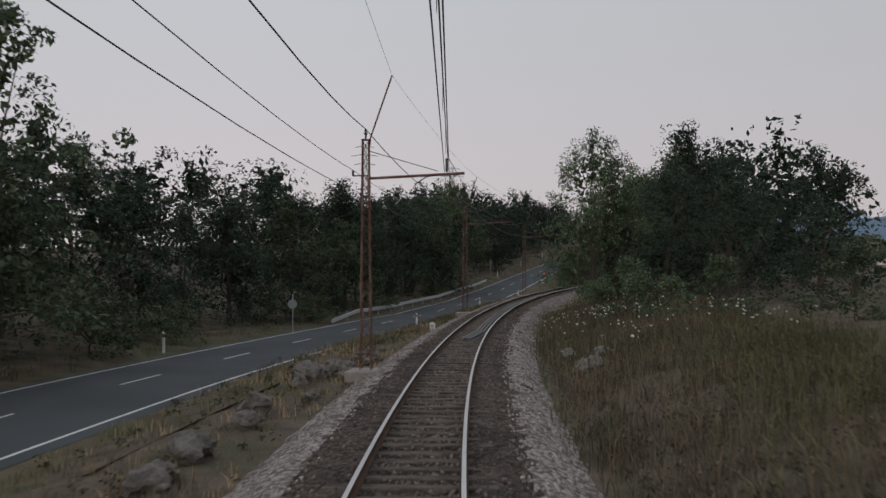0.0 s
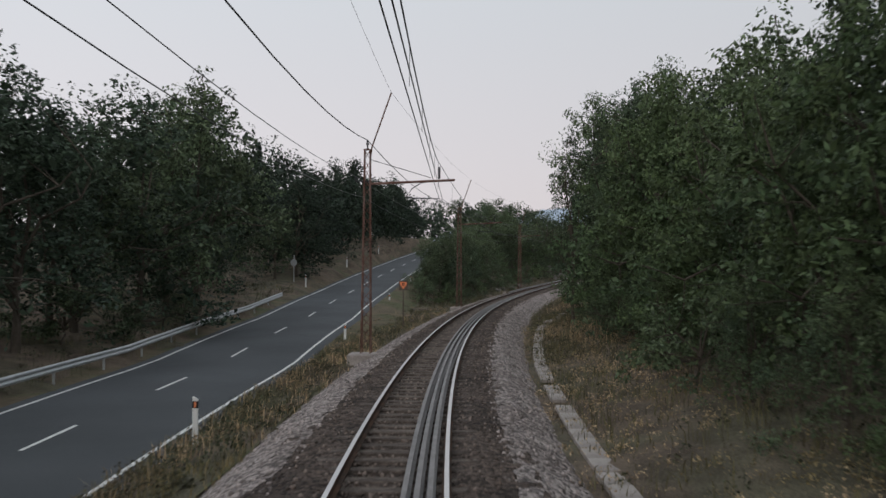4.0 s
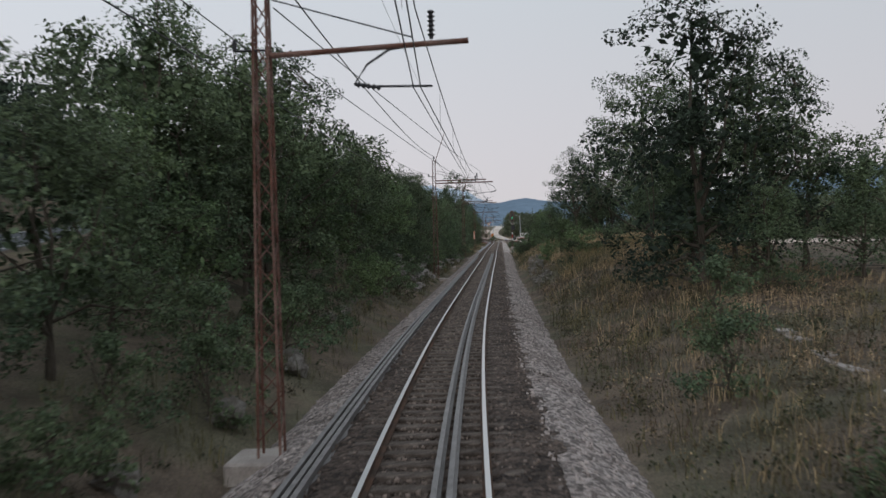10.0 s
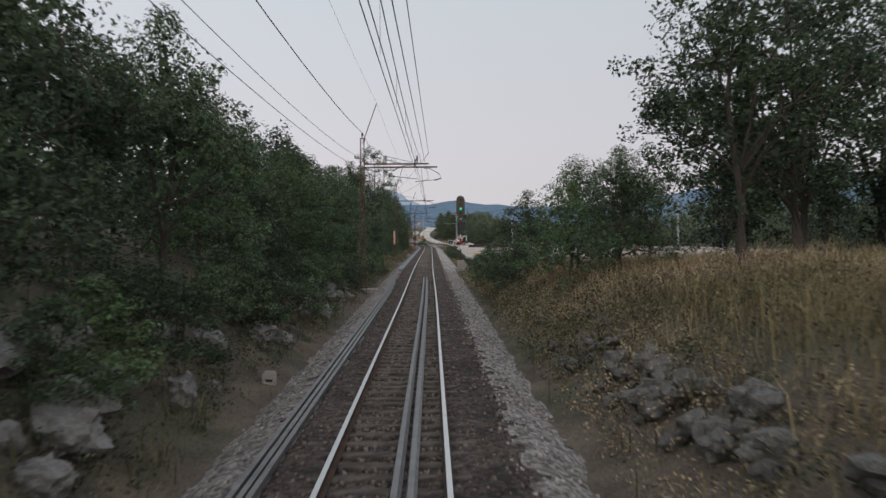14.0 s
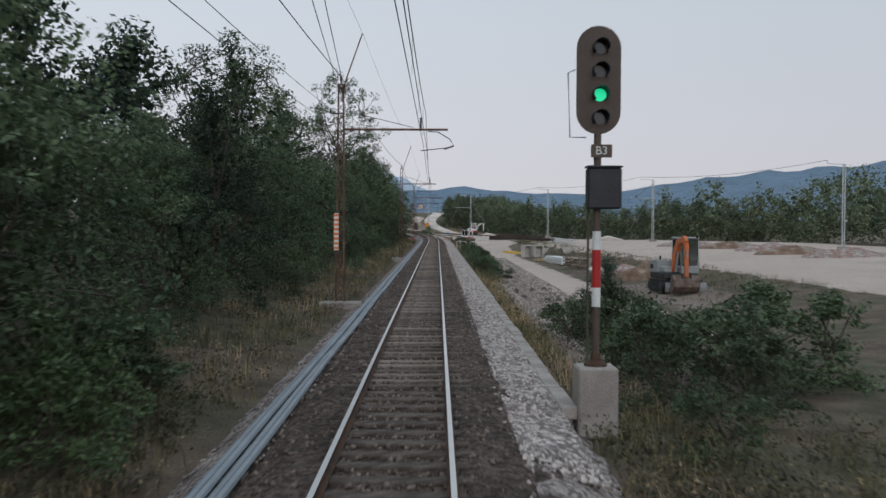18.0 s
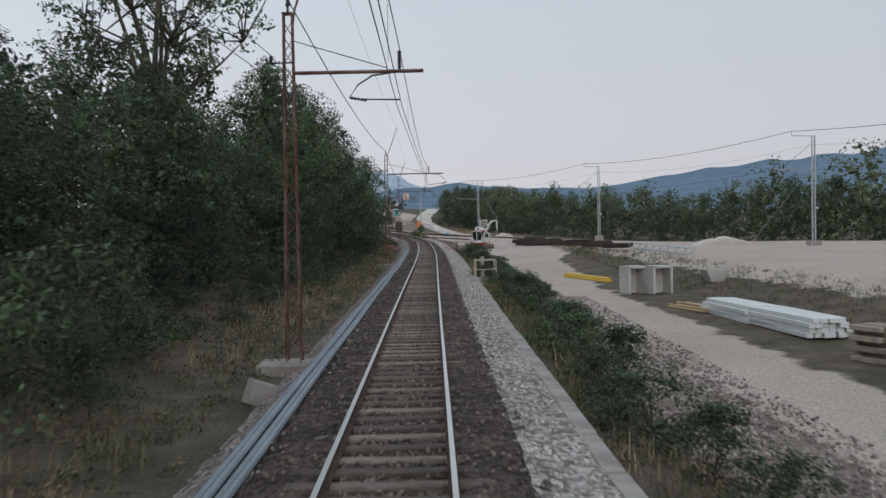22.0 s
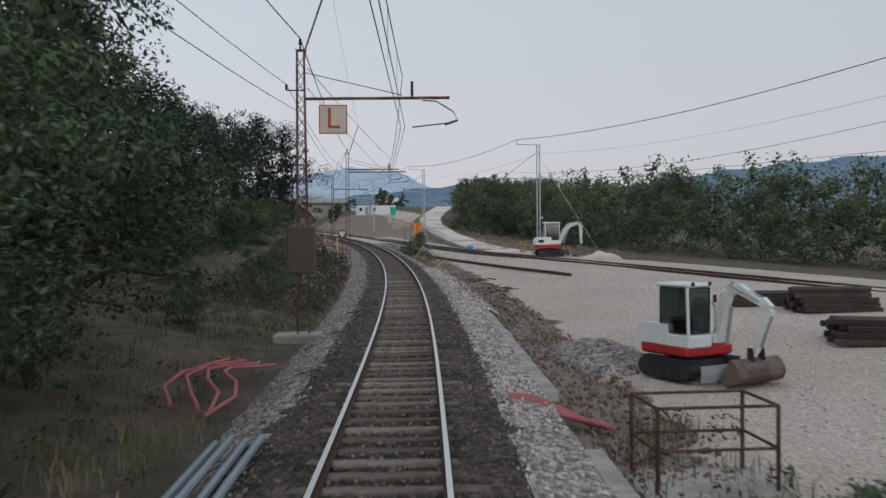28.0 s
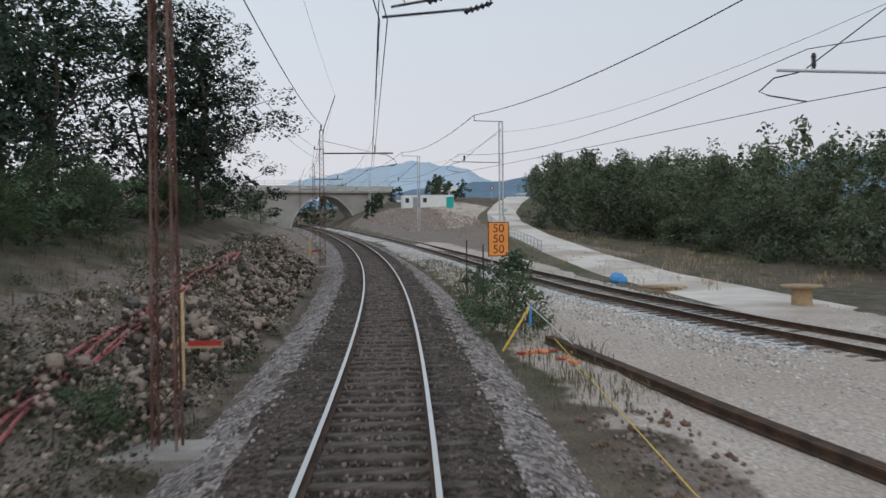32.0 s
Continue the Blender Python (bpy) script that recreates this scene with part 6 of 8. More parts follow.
def service_road():
    pts = ((500, 14.0, -0.5), (506, 14.0, -0.42), (518, 13.6, -0.44), (531, 13.6, -0.45), (547, 14.8, -0.2), (570, 17.4, 0.45), (598, 22.2, 1.4), (616, 26.4, 2.6), (630, 31.5, 4.1), (655, 41, 5.6), (690, 50, 6.1), (720, 56, 6.3))
    S, D, Z = zip(*pts)
    b, n = Build(), 5
    ss = np.arange(500, 719, 3.0)
    v = []
    for s in ss:
        d, z, w = np.interp(s, S, D), np.interp(s, S, Z), np.interp(s, (500, 560, 700), (2.2, 2.0, 2.6))
        for k in range(n):
            u = k / (n - 1) * 2 - 1
            v.append(at(s, d + u * w, z + 0.05 - 0.06 * u * u))
    b.add(v, [(i * n + k, i * n + k + 1, (i + 1) * n + k + 1, (i + 1) * n + k) for i in range(len(ss) - 1) for k in range(n - 1)])
    solo("service_road", b, M_GRAVEL_W, "pale gravel service road climbing to the bridge", "road", kind="structure", smooth=True)
    bank = []
    for s in ss:
        d, z = np.interp(s, S, D), np.interp(s, S, Z)
        w = np.interp(s, (500, 560, 700), (2.2, 2.0, 2.6))
        for u, dz in ((-w - 3.5 - z, -0.6 - z), (-w, -0.02), (w, -0.02), (w + 4 + z * 1.2, -1.2 - z)):
            bank.append(at(s, d + u, z + dz))
    solo("road_embankment", Build().add(bank, [(i * 4 + k, i * 4 + k + 1, (i + 1) * 4 + k + 1, (i + 1) * 4 + k) for i in range(len(ss) - 1) for k in range(3)]), M_SOIL, "grassy brown bank under the service road", "embankment", kind="structure", smooth=True)
    rail = thing("road_railing", "grey steel railing along the service road", "railing")
    rs = np.arange(548, 606, 2.0)
    line = lambda s, h: at(s, float(np.interp(s, S, D)) - 2.3, float(np.interp(s, S, Z)) + h)
    for h in (0.85, 0.5):
        part("rail", Build().tube([line(s, h) for s in rs], 0.035, 6), M_GALV, rail)
    for s in rs:
        part("post", Build().tube([line(s, -0.2), line(s, 0.9)], 0.035, 6), M_GALV, rail)
    top = thing("road_railing", "white crash barrier at the top of the road", "railing")
    for s in np.arange(676, 700, 3.0):
        part("post", Build().tube([at(s, float(np.interp(s, S, D)) + 3.0, float(np.interp(s, S, Z)) - 0.3), at(s, float(np.interp(s, S, D)) + 3.0, float(np.interp(s, S, Z)) + 0.9)], 0.06, 6), M_WHITE, top)
    part("beam", Build().tube([at(s, float(np.interp(s, S, D)) + 3.0, float(np.interp(s, S, Z)) + 0.8) for s in np.arange(674, 701, 3.0)], 0.14, 6), M_WHITE, top)


service_road()
o = thing("road_sign", "round red road sign at the top of the road", "sign", beside(688, 45.2, 6.0))
part("pole", Build().tube([(0, 0, -0.5), (0, 0, 2.6)], 0.05, 6), M_GALV, o)
part("disc", Build().lathe([(0.42, 0), (0.42, 0.04)], 18, put(0, -0.06, 2.3) @ FACE), M_RED, o)
part("centre", Build().lathe([(0.24, 0), (0.24, 0.01)], 18, put(0, -0.105, 2.3) @ FACE), M_WHITE, o)


def container(s, d, z, w, label, turn=0):
    o = thing("site_container", label, "container", beside(s, d, z, turn), "site containers")
    part("body", Build().slab((0, 0, 1.25), (w, 2.4, 2.4), 0.03), M_WHITE, o)
    part("roof", Build().slab((0, 0, 2.5), (w + 0.08, 2.48, 0.1), 0.02), M_GREY_P, o)
    ribs = Build()
    for x in np.arange(-w / 2 + 0.3, w / 2 - 0.1, 0.3):
        ribs.box((x, -1.205, 1.25), (0.05, 0.02, 2.2))
    part("ribs", ribs, M_WHITE, o, kind="stuff")
    win = part("window", Build().box((-w / 2 + 0.75, -1.22, 1.5), (0.7, 0.03, 0.8)), M_GLASS, o)
    part("frame", Build().box((-w / 2 + 0.75, -1.235, 1.92), (0.8, 0.03, 0.06)), M_GREY_P, win)
    part("door", Build().box((w / 2 - 0.6, -1.22, 1.1), (0.8, 0.03, 2.0)), M_GREY_P, o)


container(649, 18.1, 3.35, 2.8, "small white site container with a window")
container(648, 22.9, 3.35, 6.2, "long white site container")
o = thing("portable_toilet", "teal plastic portable toilet beside the containers", "toilet", beside(643, 24.4, 3.25))
part("cabin", Build().slab((0, 0, 1.1), (1.1, 1.1, 2.2), 0.04), M_TEAL, o)
part("roof", Build().lathe([(0.75, 2.2), (0.5, 2.36), (0.1, 2.42)], 4), M_WHITE, o)
part("door", Build().box((0, -0.56, 1.05), (0.75, 0.02, 1.85)), M_TEAL, o)


def bridge():
    """A concrete arch with a deck that juts out over it, a pale parapet and a tube railing."""
    o = thing("road_bridge", "pale concrete arched road bridge over the railway", "bridge", beside(671, 0, 0.9, 9))
    x0, x1, n = -46, 19, 30
    part("deck", Build().slab(((x0 + x1) / 2, 3.3, 6.05), (x1 - x0, 8.2, 0.36), 0.03), M_BRIDGE, o)
    part("parapet", Build().slab(((x0 + x1) / 2, -0.72, 6.78), (x1 - x0, 0.28, 1.1), 0.03), M_BRIDGE_P, o, "paler concrete parapet")
    arch = [(-2.6 + 14.2 * i / n, -1.6 + 6.9 * math.sin(math.pi * i / n) ** 0.62) for i in range(n + 1)]
    m = n + 1
    vs = [(x, y, z) for y in (0.3, 6.8) for x, z in arch] + [(x, y, 5.9) for y in (0.3, 6.8) for x, z in arch]
    fs = []
    for i in range(n):
        fs += [(i, i + 1, m + i + 1, m + i), (i, 2 * m + i, 2 * m + i + 1, i + 1), (m + i, m + i + 1, 3 * m + i + 1, 3 * m + i)]
    part("arch", Build().add(vs, fs), M_BRIDGE, o)
    ring = Build()
    for a, b in zip(arch[:-1], arch[1:]):
        ring.tube([(a[0], 0.26, a[1] + 0.16), (b[0], 0.26, b[1] + 0.16)], 0.17, 4)
    part("arch_ring", ring, M_BRIDGE_P, o)
    part("abutment", Build().prism([(11.6, -2.2), (13.4, -2.2), (19.5, 5.9), (11.6, 5.9)], 0.3, 6.8, "y"), M_BRIDGE, o)
    part("abutment", Build().prism([(x0, 1.5), (-2.6, -2.2), (-2.6, 5.9), (x0, 5.9)], 0.3, 6.8, "y"), M_BRIDGE, o)
    for x in np.arange(x0, x1, 2.0):
        part("railing_post", Build().box((x, -0.72, 7.85), (0.07, 0.07, 1.05)), M_GALV, o)
    for z in (8.36, 8.05, 7.7):
        part("railing_bar", Build().box(((x0 + x1) / 2, -0.72, z), (x1 - x0, 0.05, 0.05)), M_GALV, o)


bridge()
o = thing("lorry", "white lorry standing at the top of the road", "lorry", beside(705, 38, 6.2, 90))
part("box_body", Build().slab((0, -1.0, 2.0), (2.3, 4.5, 2.2), 0.04), M_WHITE, o)
part("cab", Build().slab((0, 2.1, 1.5), (2.2, 1.6, 1.9), 0.08), M_WHITE, o)
part("windscreen", Build().box((0, 2.92, 1.9), (1.9, 0.02, 0.7)), M_GLASS, o)
for x in (-0.95, 0.95):
    for y in (-2.4, 1.9):
        part("wheel", Build().lathe([(0.45, -0.14), (0.47, 0), (0.45, 0.14)], 14, put(x, y, 0.45) @ Matrix.Rotation(radians(90), 4, "Y")), M_RUBBER, o)

# ---- trees ----
def leaves(rng, centres, radii, per, size, flat=0.75):
    """Small leaf-like faces round clump centres, mostly on the outer side of each clump."""
    n = len(centres) * per
    c = np.repeat(centres, per, 0)
    r = np.repeat(radii, per)[:, None]
    p = rng.normal(size=(n, 3))
    p /= np.linalg.norm(p, axis=1, keepdims=True)
    out = p.copy()
    p *= rng.uniform(0.3, 1.0, (n, 1)) ** 0.5
    p[:, 2] *= flat
    c = c + p * r
    face = out * 0.7 + rng.normal(0, 0.55, (n, 3)) + np.array([0, 0, 0.45])
    face /= np.linalg.norm(face, axis=1, keepdims=True)
    u = np.cross(face, rng.normal(size=(n, 3)))
    u /= np.linalg.norm(u, axis=1, keepdims=True)
    w = np.cross(face, u)
    k = (size * rng.uniform(0.55, 1.3, n))[:, None]
    u, w = u * k, w * k * 0.55
    v = np.stack([c - u, c + w * 0.9 - u * 0.15, c + u, c - w * 0.9 + u * 0.05], 1).reshape(-1, 3)
    return v, np.arange(n * 4).reshape(-1, 4)


def crown_spots(rng, seed, height, radius, low, clumps):
    """Clump centres over a crown: a rounded top, straight down to the ground where low is small."""
    boughs = max(7, clumps // 8)
    home = rng.integers(0, boughs, clumps)
    u = np.clip((rng.uniform(0, 1, boughs) ** 0.85)[home] + rng.normal(0, 0.075, clumps), 0, 1)
    a = ((np.arange(boughs) * 2.4 + rng.normal(0, 0.3, boughs)) % (2 * math.pi))[home] + rng.normal(0, 0.27, clumps)
    stray = rng.uniform(0, 1, clumps) < 0.3
    u = np.where(stray, rng.uniform(0, 1, clumps) ** 0.85, u)
    a = np.where(stray, rng.uniform(0, 2 * math.pi, clumps), a)
    prof = np.sqrt(1 - u ** 2.4) if low < 1.5 else np.sqrt(np.clip(1 - (1.9 * u - 0.9) ** 2, 0.02, 1))
    lump = 1 + 0.22 * np.sin(3 * a + seed) * np.cos(5 * u + 2 * seed) + rng.normal(0, 0.12, clumps)
    r = radius * prof * lump * rng.uniform(0.3, 1.0, clumps) ** 0.5 * rng.uniform(0.78, 1.14, boughs)[home]
    far = rng.uniform(0, 1, clumps) > 0.95
    r = np.where(far, r * 1.22, r)
    z = low + (height - low) * u * (1 + 0.08 * np.sin(2 * a + seed * 1.7)) + far * 0.03 * height
    return np.stack([np.cos(a) * r, np.sin(a) * r, np.maximum(z, low + 0.12)], -1)


def inner(rng, c, count, size):
    """The closed inside of a crown: larger faces behind the outer leaves."""
    mid = c.mean(0)
    q = c[rng.integers(0, len(c), count)]
    k = rng.uniform(0.1, 0.8, (count, 1))
    q = mid * (1 - k) * np.array([1, 1, 0.5]) + q * (k + (1 - k) * np.array([0, 0, 0.5]))
    return leaves(rng, q, np.full(count, size * 0.8), 1, size)


def make_tree(seed, height, radius, low, clumps, per, size, mat, label, lean=0.0, clump=0.9, trunk=0.14, kind="tree", limbs=0.22, core=420):
    """A tree: trunk and limbs, and a crown of leaf clumps from the height low to the top."""
    rng = np.random.default_rng(seed)
    tree = thing("tree" if kind == "tree" else "shrub", label, kind)
    c = crown_spots(rng, seed, height, radius, low, clumps)
    v, f = leaves(rng, c, clump * rng.uniform(0.5, 1.2, clumps) * radius / 4.6, per, size)
    if core:
        v2, f2 = inner(rng, c, core * 2, 0.055 * radius)
        v, f = np.concatenate([v, v2]), np.concatenate([f, f2 + len(v)])
    wood = Build()
    fork = max(low * 0.8 + 0.2, 0.22 * height)
    wood.tube([(0, 0, -0.4), (0.05 * lean, 0.1, fork * 0.5), (0.2 * lean, 0.0, fork), (0.3, 0.2, height * 0.55), (0.1, -0.1, height * 0.88)], trunk * height / 8 + 0.02, 7, r2=0.02)
    order = rng.permutation(clumps)
    mains = []
    for k in order[:8]:
        b = Vector(c[k])
        a = Vector((0, 0, min(rng.uniform(0.8, 1.6) * fork, b.z * 0.8)))
        path = [a, a.lerp(b, 0.35) + Vector((0, 0, 0.08 * (b - a).length)) + Vector(rng.normal(0, 0.12, 3)), a.lerp(b, 0.7) + Vector(rng.normal(0, 0.15, 3)), b]
        wood.tube(path, 0.045 * height / 8 + 0.012, 5, cap=False, r2=0.012)
        mains += path[1:]
    for k in order[8 : 8 + max(6, int(clumps * limbs))]:
        b = Vector(c[k])
        a = min(mains, key=lambda q: (q - b).length + (0.8 if q.z > b.z else 0))
        wood.tube([a, a.lerp(b, 0.5) + Vector(rng.normal(0, 0.12, 3)), b], 0.018 * height / 8 + 0.006, 4, cap=False, r2=0.005)
    part("trunk", wood, M_BARK, tree)
    part("crown", raw_mesh("crown", v, f, mat), 0, tree)
    return tree


TREE_KINDS = {
    "oak": dict(height=9.0, radius=3.4, low=1.2, clumps=115, per=44, size=0.105, mat=M_LEAF, label="dark green oak with an uneven crown beside the line"),
    "dark": dict(height=9.0, radius=3.3, low=0.2, clumps=120, per=44, size=0.10, mat=M_LEAF_D, label="dense dark green tree with foliage down to the ground"),
    "thicket": dict(height=6.5, radius=2.8, low=0.0, clumps=120, per=48, size=0.08, mat=M_LEAF, label="dense green thicket with foliage down to the ground"),
    "light": dict(height=6.0, radius=2.4, low=0.0, clumps=115, per=40, size=0.09, mat=M_LEAF_Y, label="light green young ash with leafy twigs", clump=0.8),
    "thin": dict(height=9.5, radius=3.0, low=1.9, clumps=125, per=44, size=0.105, mat=M_LEAF, label="loose-crowned locust tree with gaps in its foliage", clump=0.95, core=260),
    "bare": dict(height=14.0, radius=3.4, low=5.0, clumps=130, per=34, size=0.12, mat=M_LEAF, label="tall half-dead tree with sparse leaves", clump=0.8, limbs=0.85, core=0, trunk=0.10),
    "bush": dict(height=2.2, radius=1.5, low=0.0, clumps=56, per=42, size=0.062, mat=M_LEAF, label="low green bush in the grass", kind="shrub", clump=1.0, trunk=0.05, core=110),
    "bush_light": dict(height=2.0, radius=1.4, low=0.0, clumps=56, per=42, size=0.062, mat=M_LEAF_Y, label="low light green bush", kind="shrub", clump=1.0, trunk=0.05, core=110),
}
_pick, _trees = random.Random(17), {}


def plant(kind, s, d, height=None, wide=1.0, sink=0.1, label=""):
    spec = dict(TREE_KINDS[kind])
    near = abs(d) < 11.5 and kind not in ("bush", "bush_light")
    key = (kind, _pick.randrange(3), near)
    if near:
        spec["per"], spec["size"] = int(spec["per"] * 1.9), spec["size"] * 0.7
    k = (height or spec["height"]) / spec["height"]
    p = ground_at(s, d)
    m = Matrix.Translation(p - Vector((0, 0, sink))) @ Matrix.Rotation(_pick.uniform(0, 6.28), 4, "Z") @ Matrix.Diagonal((k * wide, k * wide, k, 1))
    if key in _trees:
        ob = copy_thing(_trees[key], Matrix.Identity(4))
    else:
        ob = _trees[key] = make_tree(len(_trees) * 7 + 3, **spec)
    ob.matrix_basis = m
    return tagged(ob, label)


def clear_of_road(s, d, gap=2.2):
    near, far, _ = road_at(s)
    return not (s < 257 and near + gap > d > far - gap)


def band(kinds, s0, s1, d0, d1, step, h0, h1, seed, wide=1.0):
    """Trees along a band beside the track, about one every step metres."""
    rng = random.Random(seed)
    s = s0
    while s < s1:
        d, u = rng.uniform(d0, d1), (s - s0) / max(1, s1 - s0)
        if clear_of_road(s, d):
            plant(rng.choice(kinds), s + rng.uniform(-0.4, 0.4) * step, d, (h0 + (h1 - h0) * u) * rng.uniform(0.8, 1.18), wide)
        s += step * rng.uniform(0.7, 1.3)


def wood(label, mat, spots, seed, size=0.3, clumps=30, per=12):
    """A far wood as one mass of leaf clumps, tree by tree."""
    rng = np.random.default_rng(seed)
    vs, fs, n = [], [], 0
    for i, (s, d, h) in enumerate(spots):
        p = ground_at(s, d)
        c = crown_spots(rng, i, h, h * rng.uniform(0.36, 0.48), 0.2, clumps)
        v, f = leaves(rng, c, rng.uniform(0.6, 1.2, clumps) * h / 10, per, size)
        v2, f2 = inner(rng, c, 180, 0.04 * h)
        v, f = np.concatenate([v, v2]), np.concatenate([f, f2 + len(v)])
        vs.append(v + np.array(p))
        fs.append(f + n)
        n += len(v)
    return solo("far_wood", raw_mesh("far_wood", np.concatenate(vs), np.concatenate(fs), mat), 0, label, "wood", kind="stuff")


def scatter(s0, s1, d0, d1, step, h, seed):
    """Spots for trees over an area."""
    rng = random.Random(seed)
    out = []
    s = s0
    while s < s1:
        d = d0(s) if callable(d0) else d0
        end = d + d1
        while d < end:
            if clear_of_road(s, d, 4):
                out.append((s + rng.uniform(-0.5, 0.5) * step, d + rng.uniform(-0.4, 0.4) * step, h * rng.uniform(0.6, 1.25)))
            d += step * 1.1
        s += step
    return out


# wood across the road
band(["dark", "oak", "dark"], -6, 60, -22, -18.5, 4.0, 9.5, 8.4, 1, 1.15)
band(["dark", "oak", "dark"], 60, 110, -19.5, -16.5, 3.8, 8.6, 10.5, 21, 1.15)
for s, d, h in ((113, -17.6, 12.6), (116.5, -17.2, 14.0), (119.5, -18.4, 13.4)):
    plant("oak", s, d, h, 0.9)
band(["dark", "oak", "dark"], 122, 152, -24, -20.5, 4.0, 7.6, 7.6, 24, 1.15)
band(["thicket", "bush", "dark"], -4, 112, -17.6, -14.6, 4.0, 2.6, 2.8, 25, 1.2)
wood("dark edge of the wood beyond the road", M_LEAF_D, scatter(146, 240, lambda s: road_at(s)[1] - 10, 8, 4.6, 9, 22), 22, 0.2, 44, 22)
wood("dark wood where the road bends away", M_LEAF_D, scatter(200, 300, -115, 50, 6.0, 11, 71) + scatter(262, 300, -75, 40, 6.0, 11, 72), 17, 0.26)
plant("oak", 33, -18.2, 13.2, 0.95)
plant("oak", 27, -17.6, 12.5, 0.95)
plant("dark", 22, -17.6, 10)
wood("dark wood across the road", M_LEAF_D, scatter(-30, 120, -36, 10, 5.0, 11.5, 2) + scatter(120, 262, lambda s: road_at(s)[1] - 22, 12, 5.2, 11, 3), 2, 0.24)
wood("dark wood behind the cutting", M_LEAF_D, scatter(160, 455, -22, 5, 5.2, 9.5, 4), 3, 0.24)
# cutting on the left
band(["thicket", "light", "thicket"], 147, 300, -8.3, -6.4, 3.5, 5.2, 6.2, 5, 1.1)
wood("green trees above the cutting", M_LEAF, scatter(148, 170, -12.6, 4.4, 4.2, 5.6, 68) + scatter(170, 300, -12.6, 4.4, 4.2, 7.4, 6), 6, 0.16, 60, 30)
band(["thicket", "dark", "thicket", "oak"], 296, 446, -9.4, -7.2, 3.4, 5.8, 7.2, 9, 1.1)
wood("dark trees behind the first row along the line", M_LEAF_D, scatter(300, 448, -14.6, 4.4, 4.4, 9.8, 10), 10, 0.17, 60, 30)
for s, d, h in ((324, -9.0, 10.4), (331, -9.6, 10.2), (338, -9.2, 9.8), (345, -9.8, 9.6), (396, -8.8, 11), (402, -9.8, 11.8), (408, -8.8, 11.4), (414, -8.6, 11), (421, -8.8, 10.6), (429, -8.6, 10)):
    plant("oak", s, d, h)
plant("bare", 378, -9.6, 17.5, 1.0)
plant("bare", 383, -11.5, 14.0)
plant("dark", 312, -6.8, 7)
for s, d, h in ((440, -6.3, 8.5), (446, -6.6, 9.5), (450, -8.5, 10), (453, -11, 10)):
    plant("oak", s, d, h)
band(["bush", "bush", "bush_light"], 139, 196, -5.6, -4.3, 2.6, 1.5, 1.7, 61)
for s, d, h in ((206, -6.4, 1.6), (211, -5.8, 1.3), (216, -6.2, 1.7), (221, -5.0, 1.2), (226, -5.6, 1.6), (230, -4.8, 1.3), (234, -5.2, 1.6), (203, -5.6, 1.4)):
    plant("bush", s, d, h, 1.1)
band(["bush", "bush", "bush_light"], 238, 300, -5.6, -4.3, 2.6, 1.5, 1.7, 65)
for s, d, h, k in ((138, -7.2, 2.6, "thicket"), (141.5, -7.4, 3.6, "thicket"), (144, -6.8, 4.2, "thicket"), (147, -8.4, 5.0, "thicket"), (150, -7.8, 5.2, "thicket"), (154.5, -7.2, 5.4, "thicket"), (160, -8.2, 6.2, "thicket"), (183, -7.2, 8.2, "oak"), (188.5, -7.6, 8.6, "oak"), (178, -8.8, 8.2, "oak"), (184, -9.6, 8.6, "oak")):
    plant(k, s, d, h, 1.1)
band(["bush", "thicket"], 300, 446, -7.2, -5.2, 3.6, 1.5, 1.8, 62)
band(["bush", "thicket", "light"], 456, 540, -12, -8.5, 3.0, 2.0, 2.4, 63)
band(["bush"], 456, 490, -8, -5, 3.0, 1.0, 1.2, 64)
band(["thicket", "bush", "thicket"], 468, 528, -12.5, -9.0, 2.6, 2.2, 2.4, 67, 1.3)
band(["bush", "bush_light", "bush"], 198, 300, -5.6, -4.0, 1.9, 1.3, 1.5, 66, 1.15)
# oaks on the dug slope
for s, d, h in ((531, -9.0, 10.5), (534, -12, 11), (541, -11, 9.5), (523, -13.5, 10), (514, -15, 9.5), (505, -16, 9), (496, -16, 9), (487, -15, 9), (477, -14, 8.5), (468, -13, 9), (460, -12, 9), (527, -17, 10), (518, -19, 10), (508, -20, 9)):
    plant("dark", s, d, h, 1.3)
for s, d, h in ((560, -12, 5), (580, -10, 4), (600, -9, 4)):
    plant("light", s, d, h)
wood("dark wood above the dug slope", M_LEAF_D, scatter(455, 560, -38, 16, 5.4, 9.5, 14), 5, 0.24)
# right of the curve
plant("oak", 53.0, 6.0, 10.0, 0.85)
plant("oak", 55.0, 7.4, 8.8, 0.95)
for s, d, h in ((56, 8.2, 7), (48, 9.5, 7.0), (50, 13, 7.6), (44, 12.5, 5.5), (38, 14.5, 4.5), (60, 11, 8), (47, 17, 7.0), (40, 20, 6), (34, 18, 4.5)):
    plant("dark", s, d, h, 1.1)
for s, d, h in ((34, 9.5, 2.2), (38, 8, 2.4), (42, 7, 2.6), (30, 13, 2.4), (46, 6.2, 2.2)):
    plant("bush", s, d, h)
band(["light", "oak", "light"], 62, 118, 8.4, 9.8, 3.6, 8.0, 8.5, 11, 0.95)
band(["oak", "dark"], 60, 124, 12, 15, 4.0, 10.5, 10.5, 12)
band(["light", "bush", "thicket"], 62, 114, 6.6, 7.4, 3.4, 2.6, 2.6, 23)
wood("dark wood right of the curve", M_LEAF_D, scatter(60, 130, 17, 9, 5.2, 9.5, 13), 15, 0.24)
plant("bare", 112, 5.6, 9.5, 0.8)
